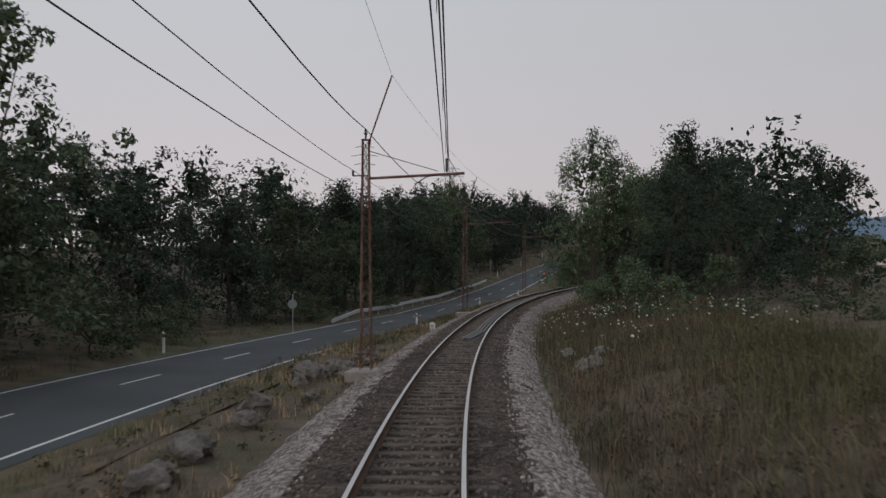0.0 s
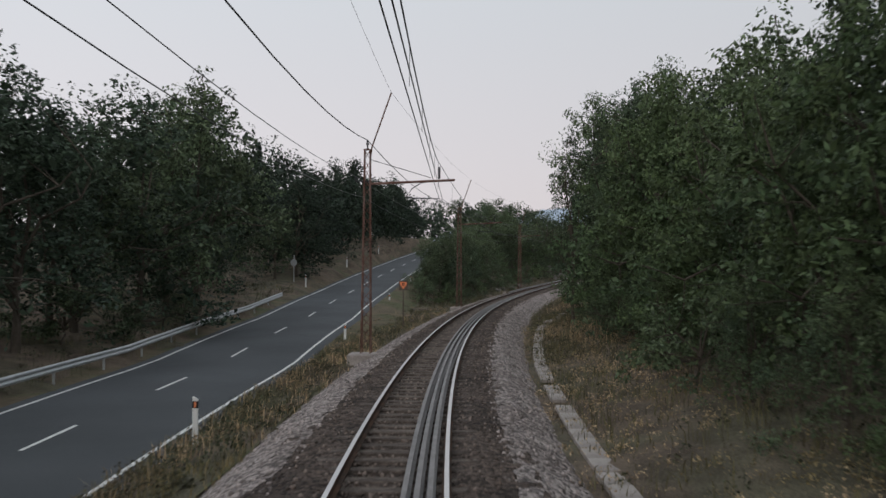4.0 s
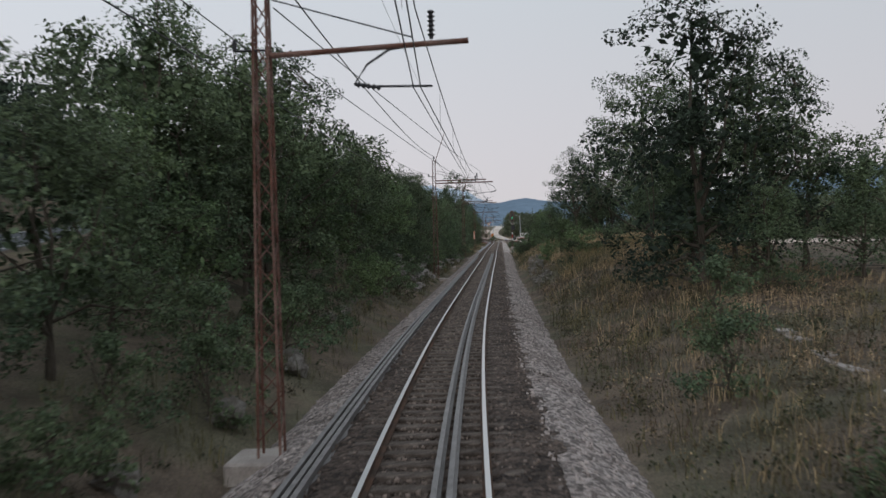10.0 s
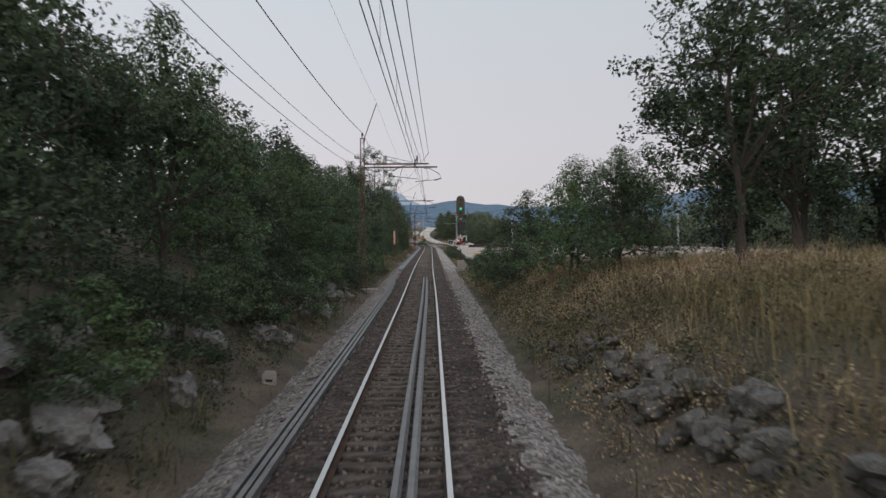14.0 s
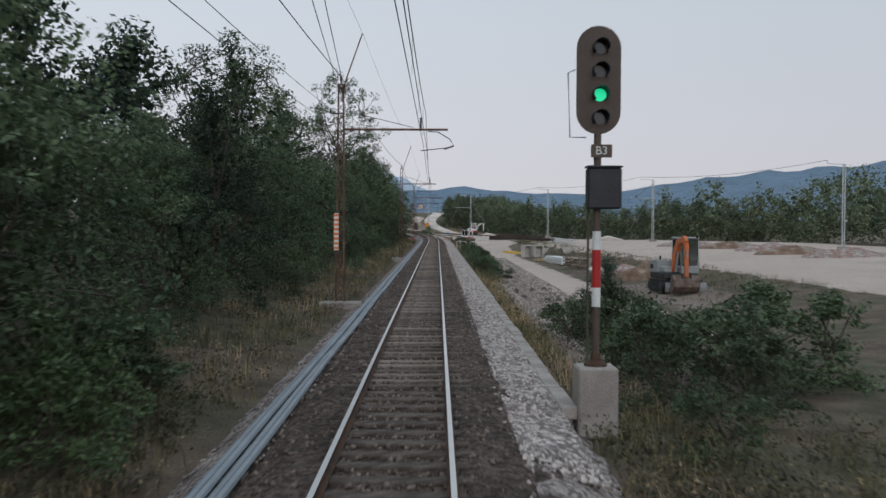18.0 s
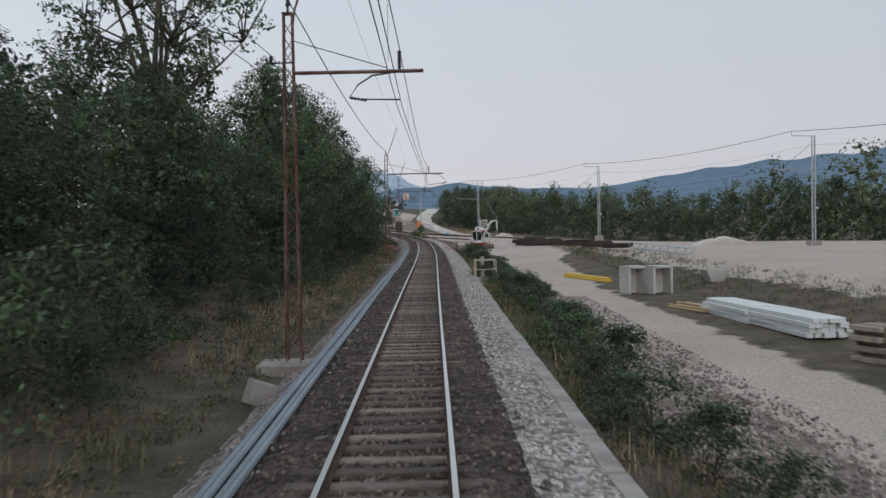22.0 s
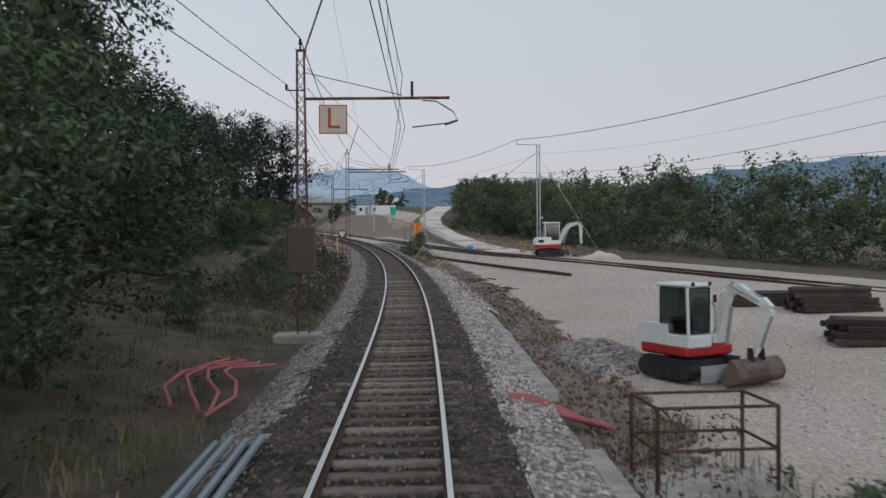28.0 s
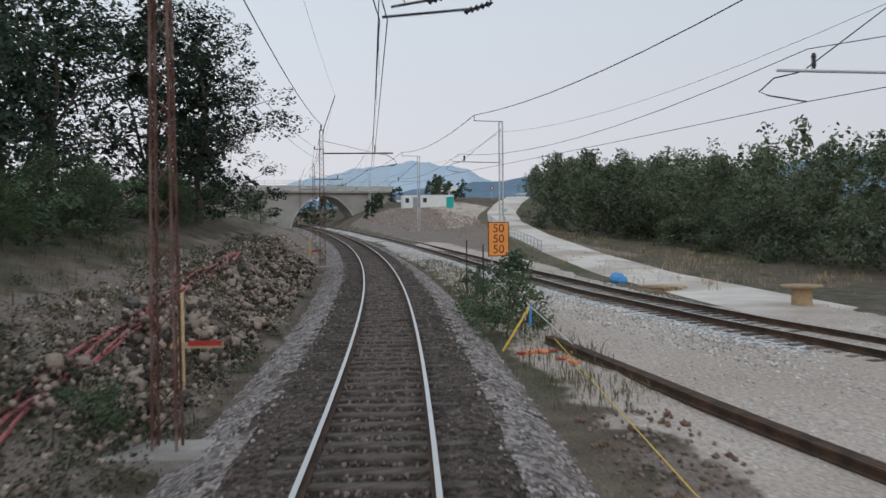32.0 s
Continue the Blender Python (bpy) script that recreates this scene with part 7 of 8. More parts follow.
for s, d, h in ((112, 7.4, 11.5), (117.5, 7.6, 12), (107, 8.2, 10.5), (104, 9.4, 11), (109, 9.6, 11.5), (114, 9.2, 12), (119, 9.8, 12), (124, 10.6, 11), (116, 12.5, 12)):
    plant("oak", s, d, h, 0.85)
for s, d, h in ((128, 13, 9), (134, 15.5, 8.5), (142, 14, 8), (150, 13, 8)):
    plant("oak", s, d, h)
plant("thin", 156, 13.5, 6.5)
plant("thin", 209, 10.5, 11.5)
for s, d, h, k in ((187, 8.9, 11.2, "dark"), (189, 11.4, 8.8, "oak"), (191, 14, 8.0, "thin"), (190, 18, 6.6, "thicket"), (195, 10.4, 6.4, "thicket"), (198, 10.8, 8.4, "oak"), (200, 13.5, 7.8, "oak"), (184.5, 10.6, 4.0, "thicket"), (186, 14.5, 4.2, "thicket"), (204, 11.5, 5.2, "thicket"), (187, 21, 5.2, "light"), (195, 21, 6.0, "thicket")):
    plant(k, s, d, h, 1.1)
for s, d, h, k in ((127, 8.6, 6.5, "light"), (130.5, 9.6, 9.6, "oak"), (136, 11, 9.4, "oak"), (146, 13.2, 7.2, "thicket"), (152, 14.5, 8.2, "oak")):
    plant(k, s, d, h)
for s, d, h, k in ((241, 8.8, 8.6, "thin"), (243, 11.0, 9.2, "thin"), (247, 13.0, 8.6, "thin"), (243, 16, 9.2, "thin"), (245, 18.5, 8.4, "thin"), (250, 11.8, 8.0, "thin"), (249, 16.5, 8.5, "thin"), (247, 6.8, 4.0, "thicket"), (252, 6.0, 4.0, "light"), (256.5, 7.0, 4.8, "thicket"), (250, 12, 5.0, "dark"), (248, 17, 5.0, "dark"), (252, 21, 5.0, "dark"), (262, 10, 5.6, "thicket"), (266, 12.5, 6.4, "thin"), (270, 6.2, 4.8, "thicket"), (258, 14, 4.5, "dark"), (259, 19, 4.5, "dark")):
    plant(k, s, d, h, 1.15)
plant("light", 216.5, 5.6, 2.9, 1.1, label="light green bushy young locust on the rocky bank")
plant("bush_light", 219.5, 4.9, 1.7, 1.0)
plant("bush_light", 213.5, 6.6, 2.0, 1.1)
for s, d, h in ((152, 6.0, 1.8), (158, 8, 2.2), (164, 6.2, 1.7), (170, 5.4, 1.5), (176, 6.8, 1.9), (208, 5.6, 1.5), (212, 8.2, 2.0), (224, 6.2, 1.6), (262, 4.6, 2.4), (266, 5.0, 2.8), (272, 4.4, 2.2), (277, 5, 2.0), (281, 5.5, 2.0)):
    plant("bush", s, d, h)
for s, d, h in ((315.6, 6.2, 2.0), (317.6, 7.4, 2.4), (316.2, 7.4, 2.2), (318, 6.2, 2.0), (315.2, 7.9, 1.7)):
    plant("bush", s, d, h, 1.1)
plant("dark", 316.8, 7.0, 3.2, 1.15, label="dark green bush on the bank beside the gravel track")
plant("bush", 313, 5.0, 1.8)
for s, d, h in ((297.5, 5.4, 1.3), (300.5, 6.8, 1.6), (303, 8.2, 1.5), (308, 7.0, 1.6)):
    plant("bush", s, d, h, 1.1)
for s, d, h in ((303.5, 5.6, 1.9), (304.5, 7.4, 2.3), (306.0, 8.8, 2.5), (307.5, 6.0, 1.9), (308.0, 9.6, 2.4), (305.2, 10.4, 2.3)):
    plant("bush", s, d, h, 1.2)
plant("bush", 306, 6.2, 2.4)
plant("bush", 301, 5.2, 1.8)
rng_b = random.Random(8)
for s in np.arange(350, 440, 1.7):
    plant("bush", s, rng_b.uniform(3.9, 6.0), rng_b.uniform(0.9, 1.6), 1.25)
for s, d, h in ((509.5, 3.4, 1.9), (511.5, 3.9, 2.1), (515, 3.4, 1.0), (519, 3.6, 1.1), (524, 4.2, 1.2), (437, 5.0, 1.3), (498, -4.2, 0.9), (490, -4.6, 1.0)):
    plant("bush", s, d, h)
# edge of the wood beyond the new track
EDGE = lambda s: float(np.interp(s, (300, 400, 440, 480, 510, 535, 560, 590, 640, 720), (72, 66, 58, 44, 33, 29, 30, 36, 54, 78)))
wood("edge of the oak wood beyond the new track", M_LEAF_F, [(s, EDGE(s) + _pick.uniform(-1, 1), _pick.uniform(6.8, 8.4)) for s in np.arange(440, 620, 3.8)], 60, 0.125, 64, 54)
wood("wood of oaks beyond the building site", M_LEAF_F, scatter(290, 470, EDGE, 14, 4.0, 9.6, 9) + scatter(470, 700, lambda s: EDGE(s) + 4, 10, 4.4, 8.6, 92), 6, 0.24)
wood("low trees by the bridge", M_LEAF, [(660, 24, 4), (668, 28, 5), (676, 30, 5), (690, 32, 5), (700, -8, 7), (705, -14, 8), (715, -20, 8), (700, 4, 5), (712, 10, 6), (720, 0, 7), (655, 12, 3), (640, 9.5, 2.5)] + [(s, d, 6.5) for s in (694, 702) for d in range(-34, 16, 5)] + [(662, 12.5, 2.6), (664, 14.5, 3.0), (660, 14.0, 2.2), (668, 19, 3.4), (662, 26, 3.4), (668, 30, 3.8), (672, 34, 4)], 7)
ROADSIDE = lambda s: float(np.interp(s, (560, 598, 616, 630, 655, 690, 720), (24, 30, 35, 41, 51, 60, 66)))
wood("dark trees on the bank right of the service road", M_LEAF_F, scatter(575, 722, ROADSIDE, 16, 4.6, 7.4, 93), 8, 0.2, 50, 24)


# ---- grass and weeds ----
def grass(label, count, s0, s1, d0, d1, tall, mat, seed, tuft=9, spread=0.22):
    """Blades in tufts; d1 may follow s."""
    rng = np.random.default_rng(seed)
    k = count // tuft
    s = rng.uniform(s0, s1, k)
    lo = np.array([d0(x) if callable(d0) else d0 for x in s])
    hi = np.array([d1(x) if callable(d1) else d1 for x in s])
    d = lo + (hi - lo) * rng.uniform(0, 1, k)
    c = at_many(s, d, lie(s, d))
    big = rng.uniform(0.5, 1.2, k)
    base = np.repeat(c, tuft, 0) + np.concatenate([rng.normal(0, spread, (k * tuft, 2)), np.zeros((k * tuft, 1))], 1)
    h = np.repeat(big, tuft) * tall * rng.uniform(0.5, 1.15, k * tuft)
    a = rng.uniform(0, 6.28, k * tuft)
    lean = h * rng.uniform(0.1, 0.95, k * tuft)
    h = h * (1 - 0.35 * (lean / h) ** 2)
    tip = base + np.stack([np.cos(a) * lean, np.sin(a) * lean, h], -1)
    mid = base + np.stack([np.cos(a) * lean * 0.3, np.sin(a) * lean * 0.3, h * 0.6], -1)
    b = rng.uniform(0, 6.28, k * tuft)
    w = np.stack([np.cos(b), np.sin(b), 0 * b], -1) * (0.004 + 0.009 * rng.uniform(0, 1, k * tuft))[:, None]
    base[:, 2] -= 0.15
    v = np.stack([base - w, base + w, mid + w * 0.8, tip, mid - w * 0.8], 1).reshape(-1, 3)
    i = np.arange(k * tuft) * 5
    f = np.concatenate([np.stack([i, i + 1, i + 2, i + 4], -1), np.stack([i + 4, i + 2, i + 3, i + 3], -1)])
    me = bpy.data.meshes.new("grass")
    me.from_pydata(v.tolist(), [], [tuple(q) if q[2] != q[3] else tuple(q[:3]) for q in f.tolist()])
    me.materials.append(mat)
    return solo("grass", me, 0, label, "grass", kind="stuff")


verge = lambda s: max(road_at(s)[0] + 0.5, -10.0)
grass("tall dry grass on the bank", 22000, 8, 62, 3.2, 11, 0.8, M_STRAW_D, 31, 14, 0.3)
grass("green weeds in the tall grass", 15000, 8, 62, 2.9, 11, 0.6, M_GREEN, 32, 14, 0.3)
grass("short dry grass between road and track", 9000, 4, 135, verge, -3.0, 0.35, M_STRAW, 33, spread=0.12)
grass("green grass between road and track", 11000, 4, 150, verge, -3.0, 0.3, M_GREEN, 34, spread=0.12)
grass("rough grass across the road", 6000, 10, 140, lambda s: road_at(s)[1] - 8, lambda s: road_at(s)[1] - 0.9, 0.5, M_GREEN, 35)
grass("weeds along the cable trough", 14000, 60, 196, 3.2, 8.5, 0.5, M_GREEN, 36)
grass("dry grass along the cable trough", 12000, 100, 200, 4.4, 15, 0.6, M_STRAW, 37)
grass("tall dry straw on the bank", 30000, 200, 285, 4.9, 16, 0.8, M_STRAW, 38)
grass("bright dry straw on top of the bank", 30000, 218, 266, 5.6, 17, 0.62, M_STRAW, 50, 12, 0.25)
grass("dry stalks along the cable trough", 14000, 100, 205, 3.8, 14, 0.5, M_STRAW_D, 56, 12, 0.3)
grass("green weeds on the rocky bank", 9000, 196, 300, 3.3, 12, 0.6, M_GREEN, 39)
grass("weeds under the thicket", 9000, 140, 300, -6.5, -3.2, 0.5, M_GREEN, 40)
grass("dry grass under the trees", 7000, 285, 446, -7.5, -3.2, 0.45, M_STRAW, 41)
grass("green grass under the trees", 10000, 285, 470, -7.8, -3.2, 0.45, M_GREEN, 42)
grass("weeds on the embankment", 9000, 285, 445, 3.1, lambda s: 4.0 if 306 < s < 345 else 5.3, 0.55, M_GREEN, 43)
grass("dry weeds on the embankment", 7000, 285, 440, 3.1, lambda s: 4.0 if 306 < s < 345 else 5.3, 0.5, M_STRAW, 44)
grass("weeds on the berm beside the gravel track", 9000, 330, 440, lambda s: float(np.interp(s, (330, 440), (15.5, 13.5))), lambda s: float(np.interp(s, (330, 425, 440), (24, 19, 15))), 0.4, M_GREEN, 45)
grass("green weeds on the dug slope", 7000, 455, 520, -9, -3.4, 0.28, M_GREEN, 46)
grass("weeds between the tracks", 3500, 500, 545, 2.9, 5.0, 0.4, M_GREEN, 47)
grass("dry grass on the road bank", 9000, 520, 640, 11, 27, 0.5, M_STRAW, 48)
grass("grass of the slope beside the service road", 7000, 530, 680, 20, 40, 0.5, M_GREEN, 49)


def weeds(label, count, s0, s1, d0, d1, tall, mat, seed, size=0.045):
    """Low leafy weeds: clumps of small leaves close to the ground."""
    rng = np.random.default_rng(seed)
    k = count // 26
    s = rng.uniform(s0, s1, k)
    lo = np.array([d0(x) if callable(d0) else d0 for x in s])
    hi = np.array([d1(x) if callable(d1) else d1 for x in s])
    d = lo + (hi - lo) * rng.uniform(0, 1, k)
    r = tall * rng.uniform(0.35, 1.0, k)
    c = at_many(s, d, lie(s, d) + r * 0.45)
    v, f = leaves(rng, c, r, 26, size, 0.8)
    return solo("weeds", raw_mesh("weeds", v, f, mat), 0, label, "weeds", kind="stuff")


weeds("leafy green weeds on the grassy bank", 26000, 8, 64, 3.0, 10, 0.45, M_LEAF_W, 71)
weeds("brown seed heads in the tall grass", 16000, 8, 64, 3.4, 10, 0.6, M_STRAW_D, 72, 0.03)
weeds("low weeds between road and track", 12000, 4, 140, verge, -3.1, 0.28, M_LEAF_W, 73)
weeds("low green weeds on the bank below the road", 24000, 56, 152, verge, -3.3, 0.32, M_LEAF_W, 87, 0.04)
weeds("dry weeds on the bank below the road", 12000, 56, 152, verge, -3.3, 0.25, M_STRAW_D, 88, 0.035)
weeds("low weeds across the road", 9000, 8, 140, lambda s: road_at(s)[1] - 7, lambda s: road_at(s)[1] - 1.2, 0.4, M_LEAF_W, 74, 0.06)
weeds("leafy weeds along the cable trough", 22000, 60, 198, 3.3, 13, 0.4, M_LEAF_W, 75)
weeds("dry brown weeds along the cable trough", 15000, 110, 205, 3.8, 15, 0.4, M_STRAW_D, 76, 0.035)
weeds("brown seed heads in the rough grass", 44000, 96, 206, 3.3, 12.5, 0.5, M_STRAW_D, 92, 0.04)
weeds("green undergrowth in the rough grass", 30000, 96, 206, 3.3, 12.5, 0.4, M_LEAF_W, 93, 0.045)
weeds("tan dry heads on the bank before the signal", 42000, 232, 296, 3.2, 9.5, 0.5, M_STRAW, 94, 0.035)
weeds("brown undergrowth on the bank before the signal", 26000, 232, 296, 3.2, 9.5, 0.45, M_STRAW_D, 95, 0.045)
weeds("leafy green weeds at the foot of the bank", 20000, 236, 298, 3.1, 6.5, 0.6, M_LEAF_W, 97, 0.045)
weeds("pale dry heads at the foot of the bank", 26000, 226, 290, 3.3, 5.6, 0.5, M_STRAW, 98, 0.03)
weeds("fresh green weeds beside the cable ducts", 16000, 288, 440, -5.2, -3.2, 0.4, M_LEAF_W, 99, 0.04)
weeds("dry heads among the weeds by the cable ducts", 9000, 288, 440, -6.2, -3.2, 0.4, M_STRAW, 101, 0.03)
weeds("green weeds on the dug slope by the track", 9000, 470, 512, -4.4, -3.0, 0.4, M_LEAF_W, 102, 0.04)
weeds("tan dry heads along the verge", 24000, 58, 114, 2.9, 7.0, 0.35, M_STRAW, 96, 0.03)
weeds("leafy weeds in the cutting", 16000, 140, 300, -6.6, -3.4, 0.35, M_LEAF_W, 77)
weeds("leafy weeds on the rocky bank", 14000, 198, 300, 3.3, 12, 0.4, M_LEAF_W, 78)
weeds("leafy weeds on the embankment", 16000, 286, 445, 3.2, lambda s: 4.4 if 306 < s < 345 else 5.5, 0.4, M_LEAF_W, 79)
weeds("leafy weeds under the trees", 16000, 290, 450, -7.6, -3.3, 0.35, M_LEAF_W, 80)
weeds("leafy weeds on the dug slope", 9000, 455, 520, -8, -3.2, 0.3, M_LEAF_W, 81)
weeds("dry brown weeds on the berm", 12000, 330, 440, lambda s: float(np.interp(s, (330, 440), (15.5, 13.5))), lambda s: float(np.interp(s, (330, 425, 440), (24, 19, 15))), 0.3, M_STRAW_D, 83, 0.04)
weeds("brown weeds on the bank", 56000, 200, 300, 3.4, 10, 0.4, M_STRAW_D, 86, 0.04)
weeds("tan seed heads on the bank", 26000, 104, 205, 3.6, 14, 0.4, M_STRAW, 84, 0.03)
weeds("dry weeds in the cutting", 22000, 196, 300, -6.4, -3.5, 0.3, M_STRAW_D, 85, 0.035)
weeds("weeds hanging over the rocks in the cutting", 26000, 196, 300, -4.9, -3.25, 0.34, M_LEAF_W, 89)
weeds("green weeds along the dug slope", 36000, 462, 500, -8, -3.1, 0.45, M_LEAF_W, 90)
weeds("weeds among the rubble", 16000, 498, 540, -7, -3.3, 0.4, M_LEAF_W, 91)
weeds("leafy weeds on the berm", 9000, 330, 440, lambda s: float(np.interp(s, (330, 440), (15.5, 13.5))), lambda s: float(np.interp(s, (330, 425, 440), (24, 19, 15))), 0.3, M_LEAF_W, 82)


def umbels():
    rng = np.random.default_rng(5)
    b = Build()
    patch = [(rng.uniform(26, 49), rng.uniform(4.0, 9.5)) for _ in range(26)]
    for n in range(150):
        s, d = np.array(patch[n % 26]) + rng.normal(0, (0.9, 0.5))
        p = ground_at(s, d)
        h = rng.uniform(0.6, 1.0)
        top = p + Vector((rng.normal(0, 0.08), rng.normal(0, 0.08), h))
        r = rng.uniform(0.02, 0.058)
        m = Matrix.Translation(top) @ Matrix.Rotation(rng.normal(0, 0.35), 4, "X")
        b.lathe([(0.006, -0.04), (r, 0.0), (r * 0.8, 0.015), (0.01, 0.022)], 7, m)
    return solo("wild_carrot_flowers", b, M_FLOWER, "white flat umbels above the tall grass", "flowers", kind="stuff")


umbels()


# ---- rocks ----
def rock_mesh(seed, mat, cuts=3, flat=0.75):
    bm = bmesh.new()
    bmesh.ops.create_icosphere(bm, subdivisions=cuts, radius=1.0)
    off = Vector((seed * 7.3, seed * 3.1, 0))
    for v in bm.verts:
        n1 = noise.noise(v.co * 0.9 + off)
        n2 = noise.cell(v.co * 1.7 + off)
        n3 = noise.noise(v.co * 4.0 + off)
        v.co *= 0.85 + 0.35 * n1 + 0.22 * (n2 - 0.5) + 0.08 * n3
        v.co.z *= flat
    me = bpy.data.meshes.new("rock")
    bm.to_mesh(me)
    bm.free()
    me.materials.append(mat)
    return me


ROCKS = [rock_mesh(k, M_ROCK) for k in range(6)]
PALE_ROCKS = [rock_mesh(k + 6, M_ROCK_P) for k in range(5)]
BLOCKS = [rock_mesh(k + 12, M_ROCK, 2) for k in range(6)]
rng_r = random.Random(21)


def rocks(count, s0, s1, d0, d1, r0, r1, label, lift=0.1, kinds=ROCKS):
    for _ in range(count):
        s, d, r = rng_r.uniform(s0, s1), rng_r.uniform(d0, d1), rng_r.uniform(r0, r1)
        ob = new("rock", rng_r.choice(kinds))
        ob.matrix_basis = Matrix.Translation(ground_at(s, d) + Vector((0, 0, lift * r))) @ Matrix.Rotation(rng_r.uniform(0, 6.28), 4, "Z") @ Matrix.Rotation(rng_r.uniform(-0.4, 0.4), 4, "X") @ Matrix.Diagonal((r, r * rng_r.uniform(0.7, 1.2), r * rng_r.uniform(0.7, 1.2), 1))
        tagged(ob, label, "rock", "rocks beside the track")


rocks(14, 27.5, 33.5, 3.7, 4.9, 0.2, 0.42, "pale limestone rock on the grassy bank", 0.35, PALE_ROCKS)
rocks(20, 14, 34, -4.7, -3.4, 0.3, 0.6, "grey limestone boulder on the edge of the ballast", 0.4)
rocks(22, 200, 268, -4.8, -3.6, 0.25, 0.6, "pale limestone rock in the cutting", 0.3, PALE_ROCKS)
rocks(15, 204, 236, -5.4, -3.9, 0.2, 0.6, "pale limestone rock in the cutting", 0.25, PALE_ROCKS)
rocks(14, 257, 266, -4.9, -3.8, 0.25, 0.5, "grey limestone outcrop in the cutting", 0.3)
rocks(18, 204, 262, -4.4, -3.6, 0.12, 0.3, "small pale limestone block in the cutting", 0.3, PALE_ROCKS)
rocks(8, 203, 232, -6.0, -4.6, 0.4, 0.9, "pale limestone rock in the cutting", 0.2, PALE_ROCKS)
rocks(70, 220, 238, 3.7, 4.7, 0.18, 0.4, "brown-grey limestone block of the rocky bank", 0.35, BLOCKS)
rocks(44, 206, 222, 3.5, 4.4, 0.12, 0.34, "grey limestone block of the rocky bank", 0.3, BLOCKS)
rocks(10, 236, 242, 3.5, 4.4, 0.12, 0.3, "grey limestone block of the rocky bank", 0.3, BLOCKS)
rocks(12, 160, 200, -5.0, -3.8, 0.25, 0.5, "grey limestone rock among weeds", 0.3)
rocks(16, 475, 530, -5.8, -3.6, 0.15, 0.4, "pale broken stone in the dug slope", 0.3)
rocks(22, 318, 352, 5.4, 9.0, 0.1, 0.26, "pale rubble stone on the bank", 0.3)


def dumped(s, d):
    return lie(s, d) + 0.02


stones("rubble", 5200, 474, 560, -6.6, -3.1, dumped, 0.105, material("broken_tan_stone", (0.32, 0.25, 0.205), 0.95, island=0.65, bump=0.3), "tan broken stones and clods on the dug slope", 51)
M_BLOCKY = material("broken_brown_rubble", (0.20, 0.155, 0.125), 0.95, island=0.75, bump=0.4)
heap_z = lambda s, d: lie(s, d) + 0.25 + 0.35 * np.sin(s * 0.9 + 2 * np.sin(d * 1.3)) * np.sin(d * 2.2 + s * 0.3)
stones("rubble", 900, 499, 536, -5.2, -3.4, heap_z, 0.19, M_BLOCKY, "heaped broken slabs and stones beside the track", 57)
stones("rubble", 2600, 497, 538, -5.6, -3.2, heap_z, 0.1, M_BLOCKY, "broken tan rubble heaped beside the track", 58)
stones("rubble", 1600, 588, 652, 9, 22, dumped, 0.2, M_RUBBLE_R, "reddish broken rock on the cut below the containers", 60)
stones("rubble", 1500, 438, 500, 3.2, 4.9, lambda s, d: lie(s, d) + 0.03, 0.075, M_EARTH, "brown clods and broken slabs on the dug bank", 59)
stones("rubble", 15000, 312, 395, 4.9, 9.0, dumped, 0.07, material("bank_rubble", (0.34, 0.29, 0.262), 0.95, island=0.5, bump=0.3), "grey rubble on the bank below the track", 52)
stones("new_ballast_stones", 16000, 468, 560, -4.0, 2.4, lambda s, d: -0.48 + 0 * s, 0.045, M_STONE_P, "pale coarse stones of the new ballast", 55, lambda s: np.interp(s, NEW_S, NEW_D))
stones("yard_gravel", 12000, 440, 545, 5.0, 15, dumped, 0.026, M_STONE_P, "loose pale gravel on the yard", 53)
spill = lambda s, d: np.where(d < 3.0, -0.29, np.interp(d, (3.0, 3.5), (-0.30, -0.62))) + 0.03 * np.sin(s * 3.1) * np.sin(d * 5)
stones("spilt_ballast", 4200, 461, 487, 2.45, 3.35, spill, 0.06, M_STONE_L, "grey ballast spilt over the concrete edging", 61)
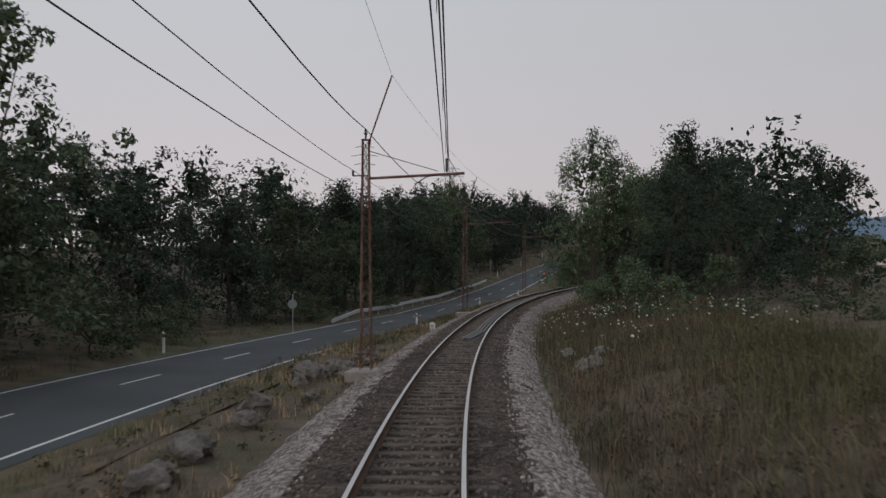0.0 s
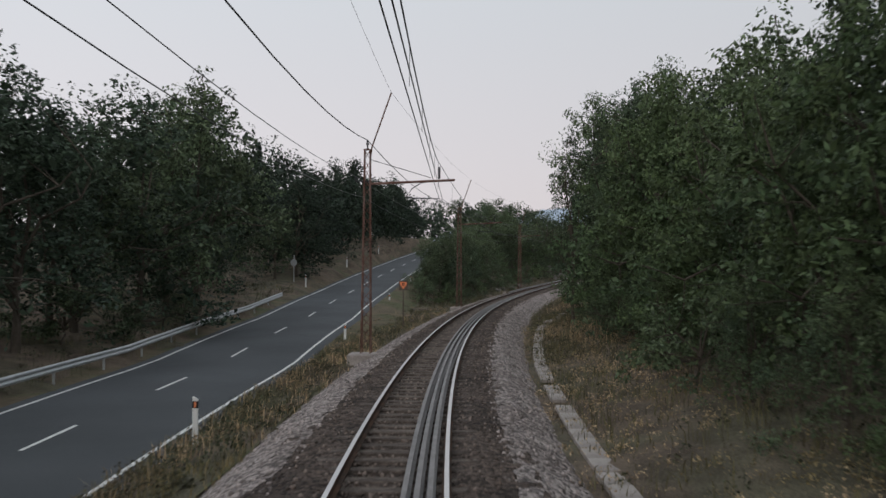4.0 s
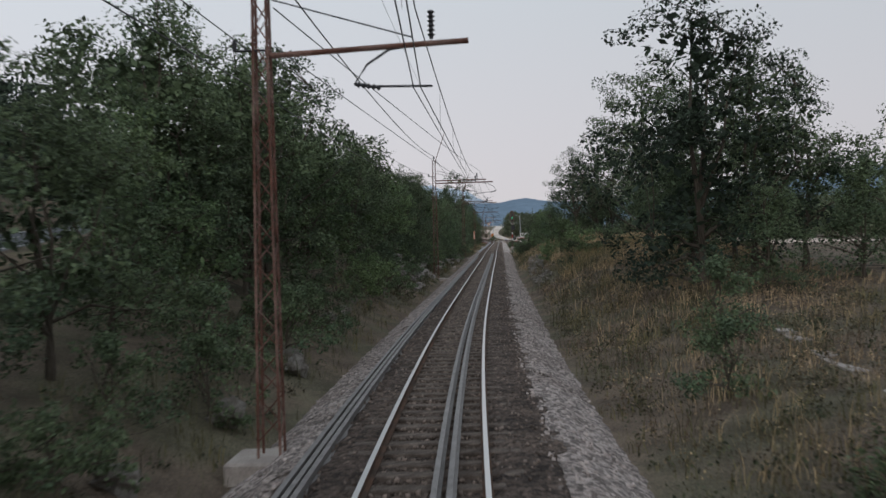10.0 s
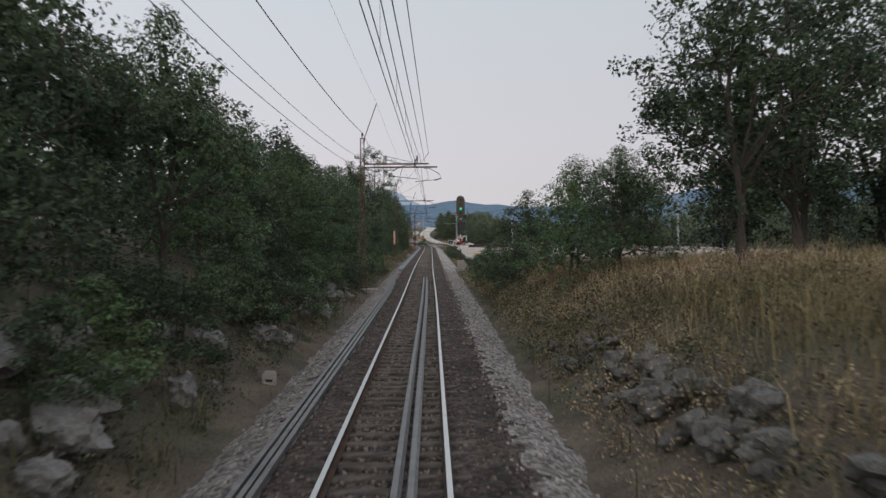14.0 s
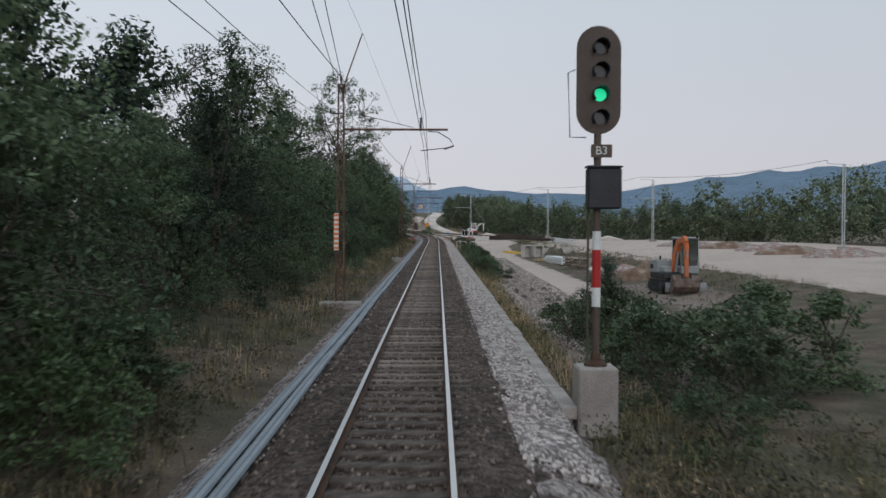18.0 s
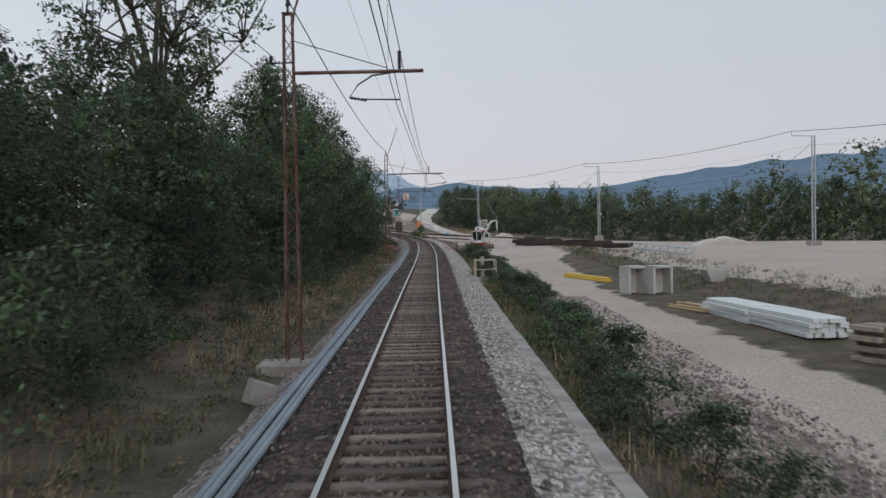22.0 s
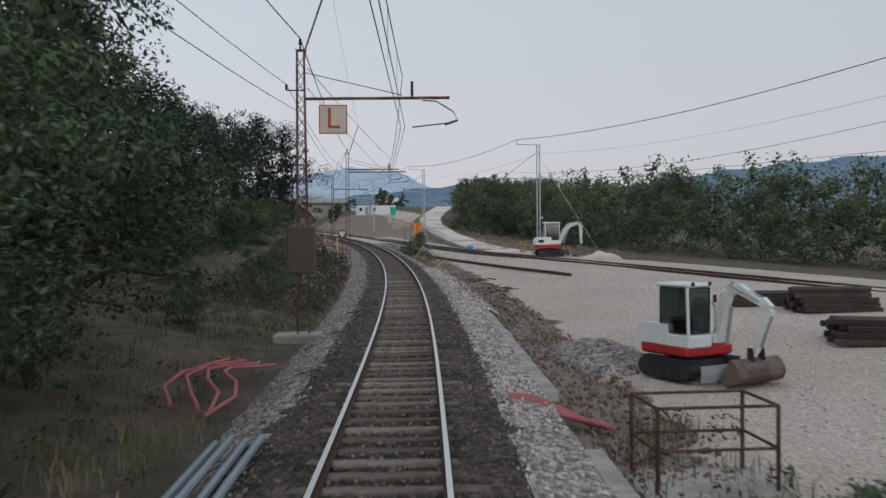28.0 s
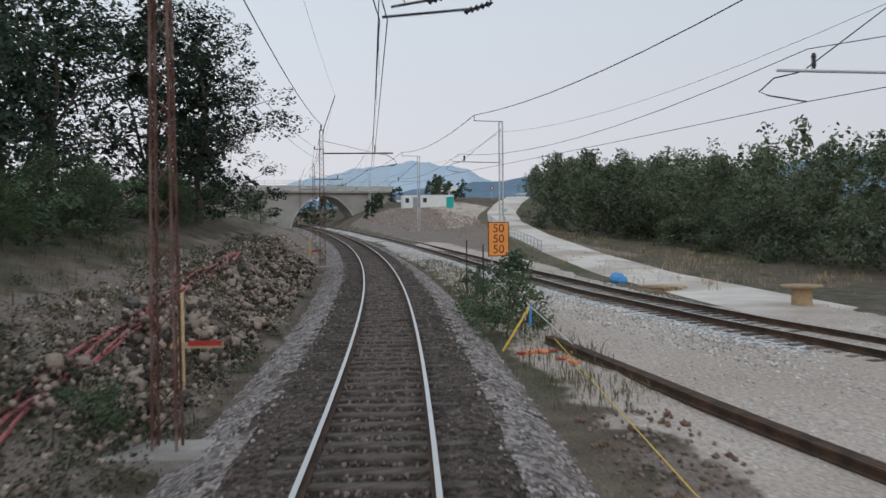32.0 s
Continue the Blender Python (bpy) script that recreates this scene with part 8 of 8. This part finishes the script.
stones("spilt_ballast", 800, 463, 487, 2.7, 3.5, spill, 0.085, M_BLOCKY, "brown stones spilt over the concrete edging", 62)
stones("rubble", 190, 458, 486, 3.3, 4.6, lambda s, d: lie(s, d) + 0.02, 0.12, M_BLOCKY, "broken tan slabs lying on the dug bank", 63)
stones("rubble", 2000, 436, 498, 3.1, 4.7, dumped, 0.06, material("earth_clods", (0.21, 0.15, 0.115), 0.95, island=0.35), "brown clods of dug earth beside the edging", 54)

# ---- hills far off ----
def hills(name, label, mat, radius, bearings, rises, seed):
    """A ridge across the plain; rises: degrees above the horizon at compass bearings."""
    rng = random.Random(seed)
    n, k1 = 130, 8
    ph = [rng.uniform(0, 6.28) for _ in range(6)]
    v = []
    for i in range(n + 1):
        b = bearings[0] + (bearings[-1] - bearings[0]) * i / n
        h = math.tan(radians(float(np.interp(b, bearings, rises)))) * (radius + 700)
        h *= 1 + 0.02 * math.sin(b * 1.9 + ph[0]) + 0.012 * math.sin(b * 5.1 + ph[1]) + 0.006 * math.sin(b * 13 + ph[2])
        for k in range(k1):
            w = k / (k1 - 1)
            r = radius + 700 * w
            v.append((160 + r * math.sin(radians(b)), 380 + r * math.cos(radians(b)), -10 + (h + 16) * math.sin(w * math.pi / 2) * (1 + 0.03 * math.sin(b * 3 + k * 2.1) * (1 - w))))
    f = [(i * k1 + k, (i + 1) * k1 + k, (i + 1) * k1 + k + 1, i * k1 + k + 1) for i in range(n) for k in range(k1 - 1)]
    return solo(name, Build().add(v, f), mat, label, "hill", kind="structure", smooth=True)


hills("backdrop_hill", "wooded hill on the horizon, coloured blue for haze", M_HILL, 2500, (-30, 0, 14, 20, 26, 29, 33, 38, 43, 49, 54, 60, 70, 90), (1.0, 1.2, 1.5, 2.2, 2.8, 3.1, 2.7, 2.6, 3.4, 4.0, 4.3, 4.4, 4.2, 3.0), 5)
hills("backdrop_hill", "mountain beyond the line, coloured pale blue for haze", M_HILL_FAR, 3500, (6, 13, 17, 20, 22.5, 25, 27, 33), (0.5, 2.6, 3.5, 4.0, 4.15, 3.6, 2.7, 1.2), 6)
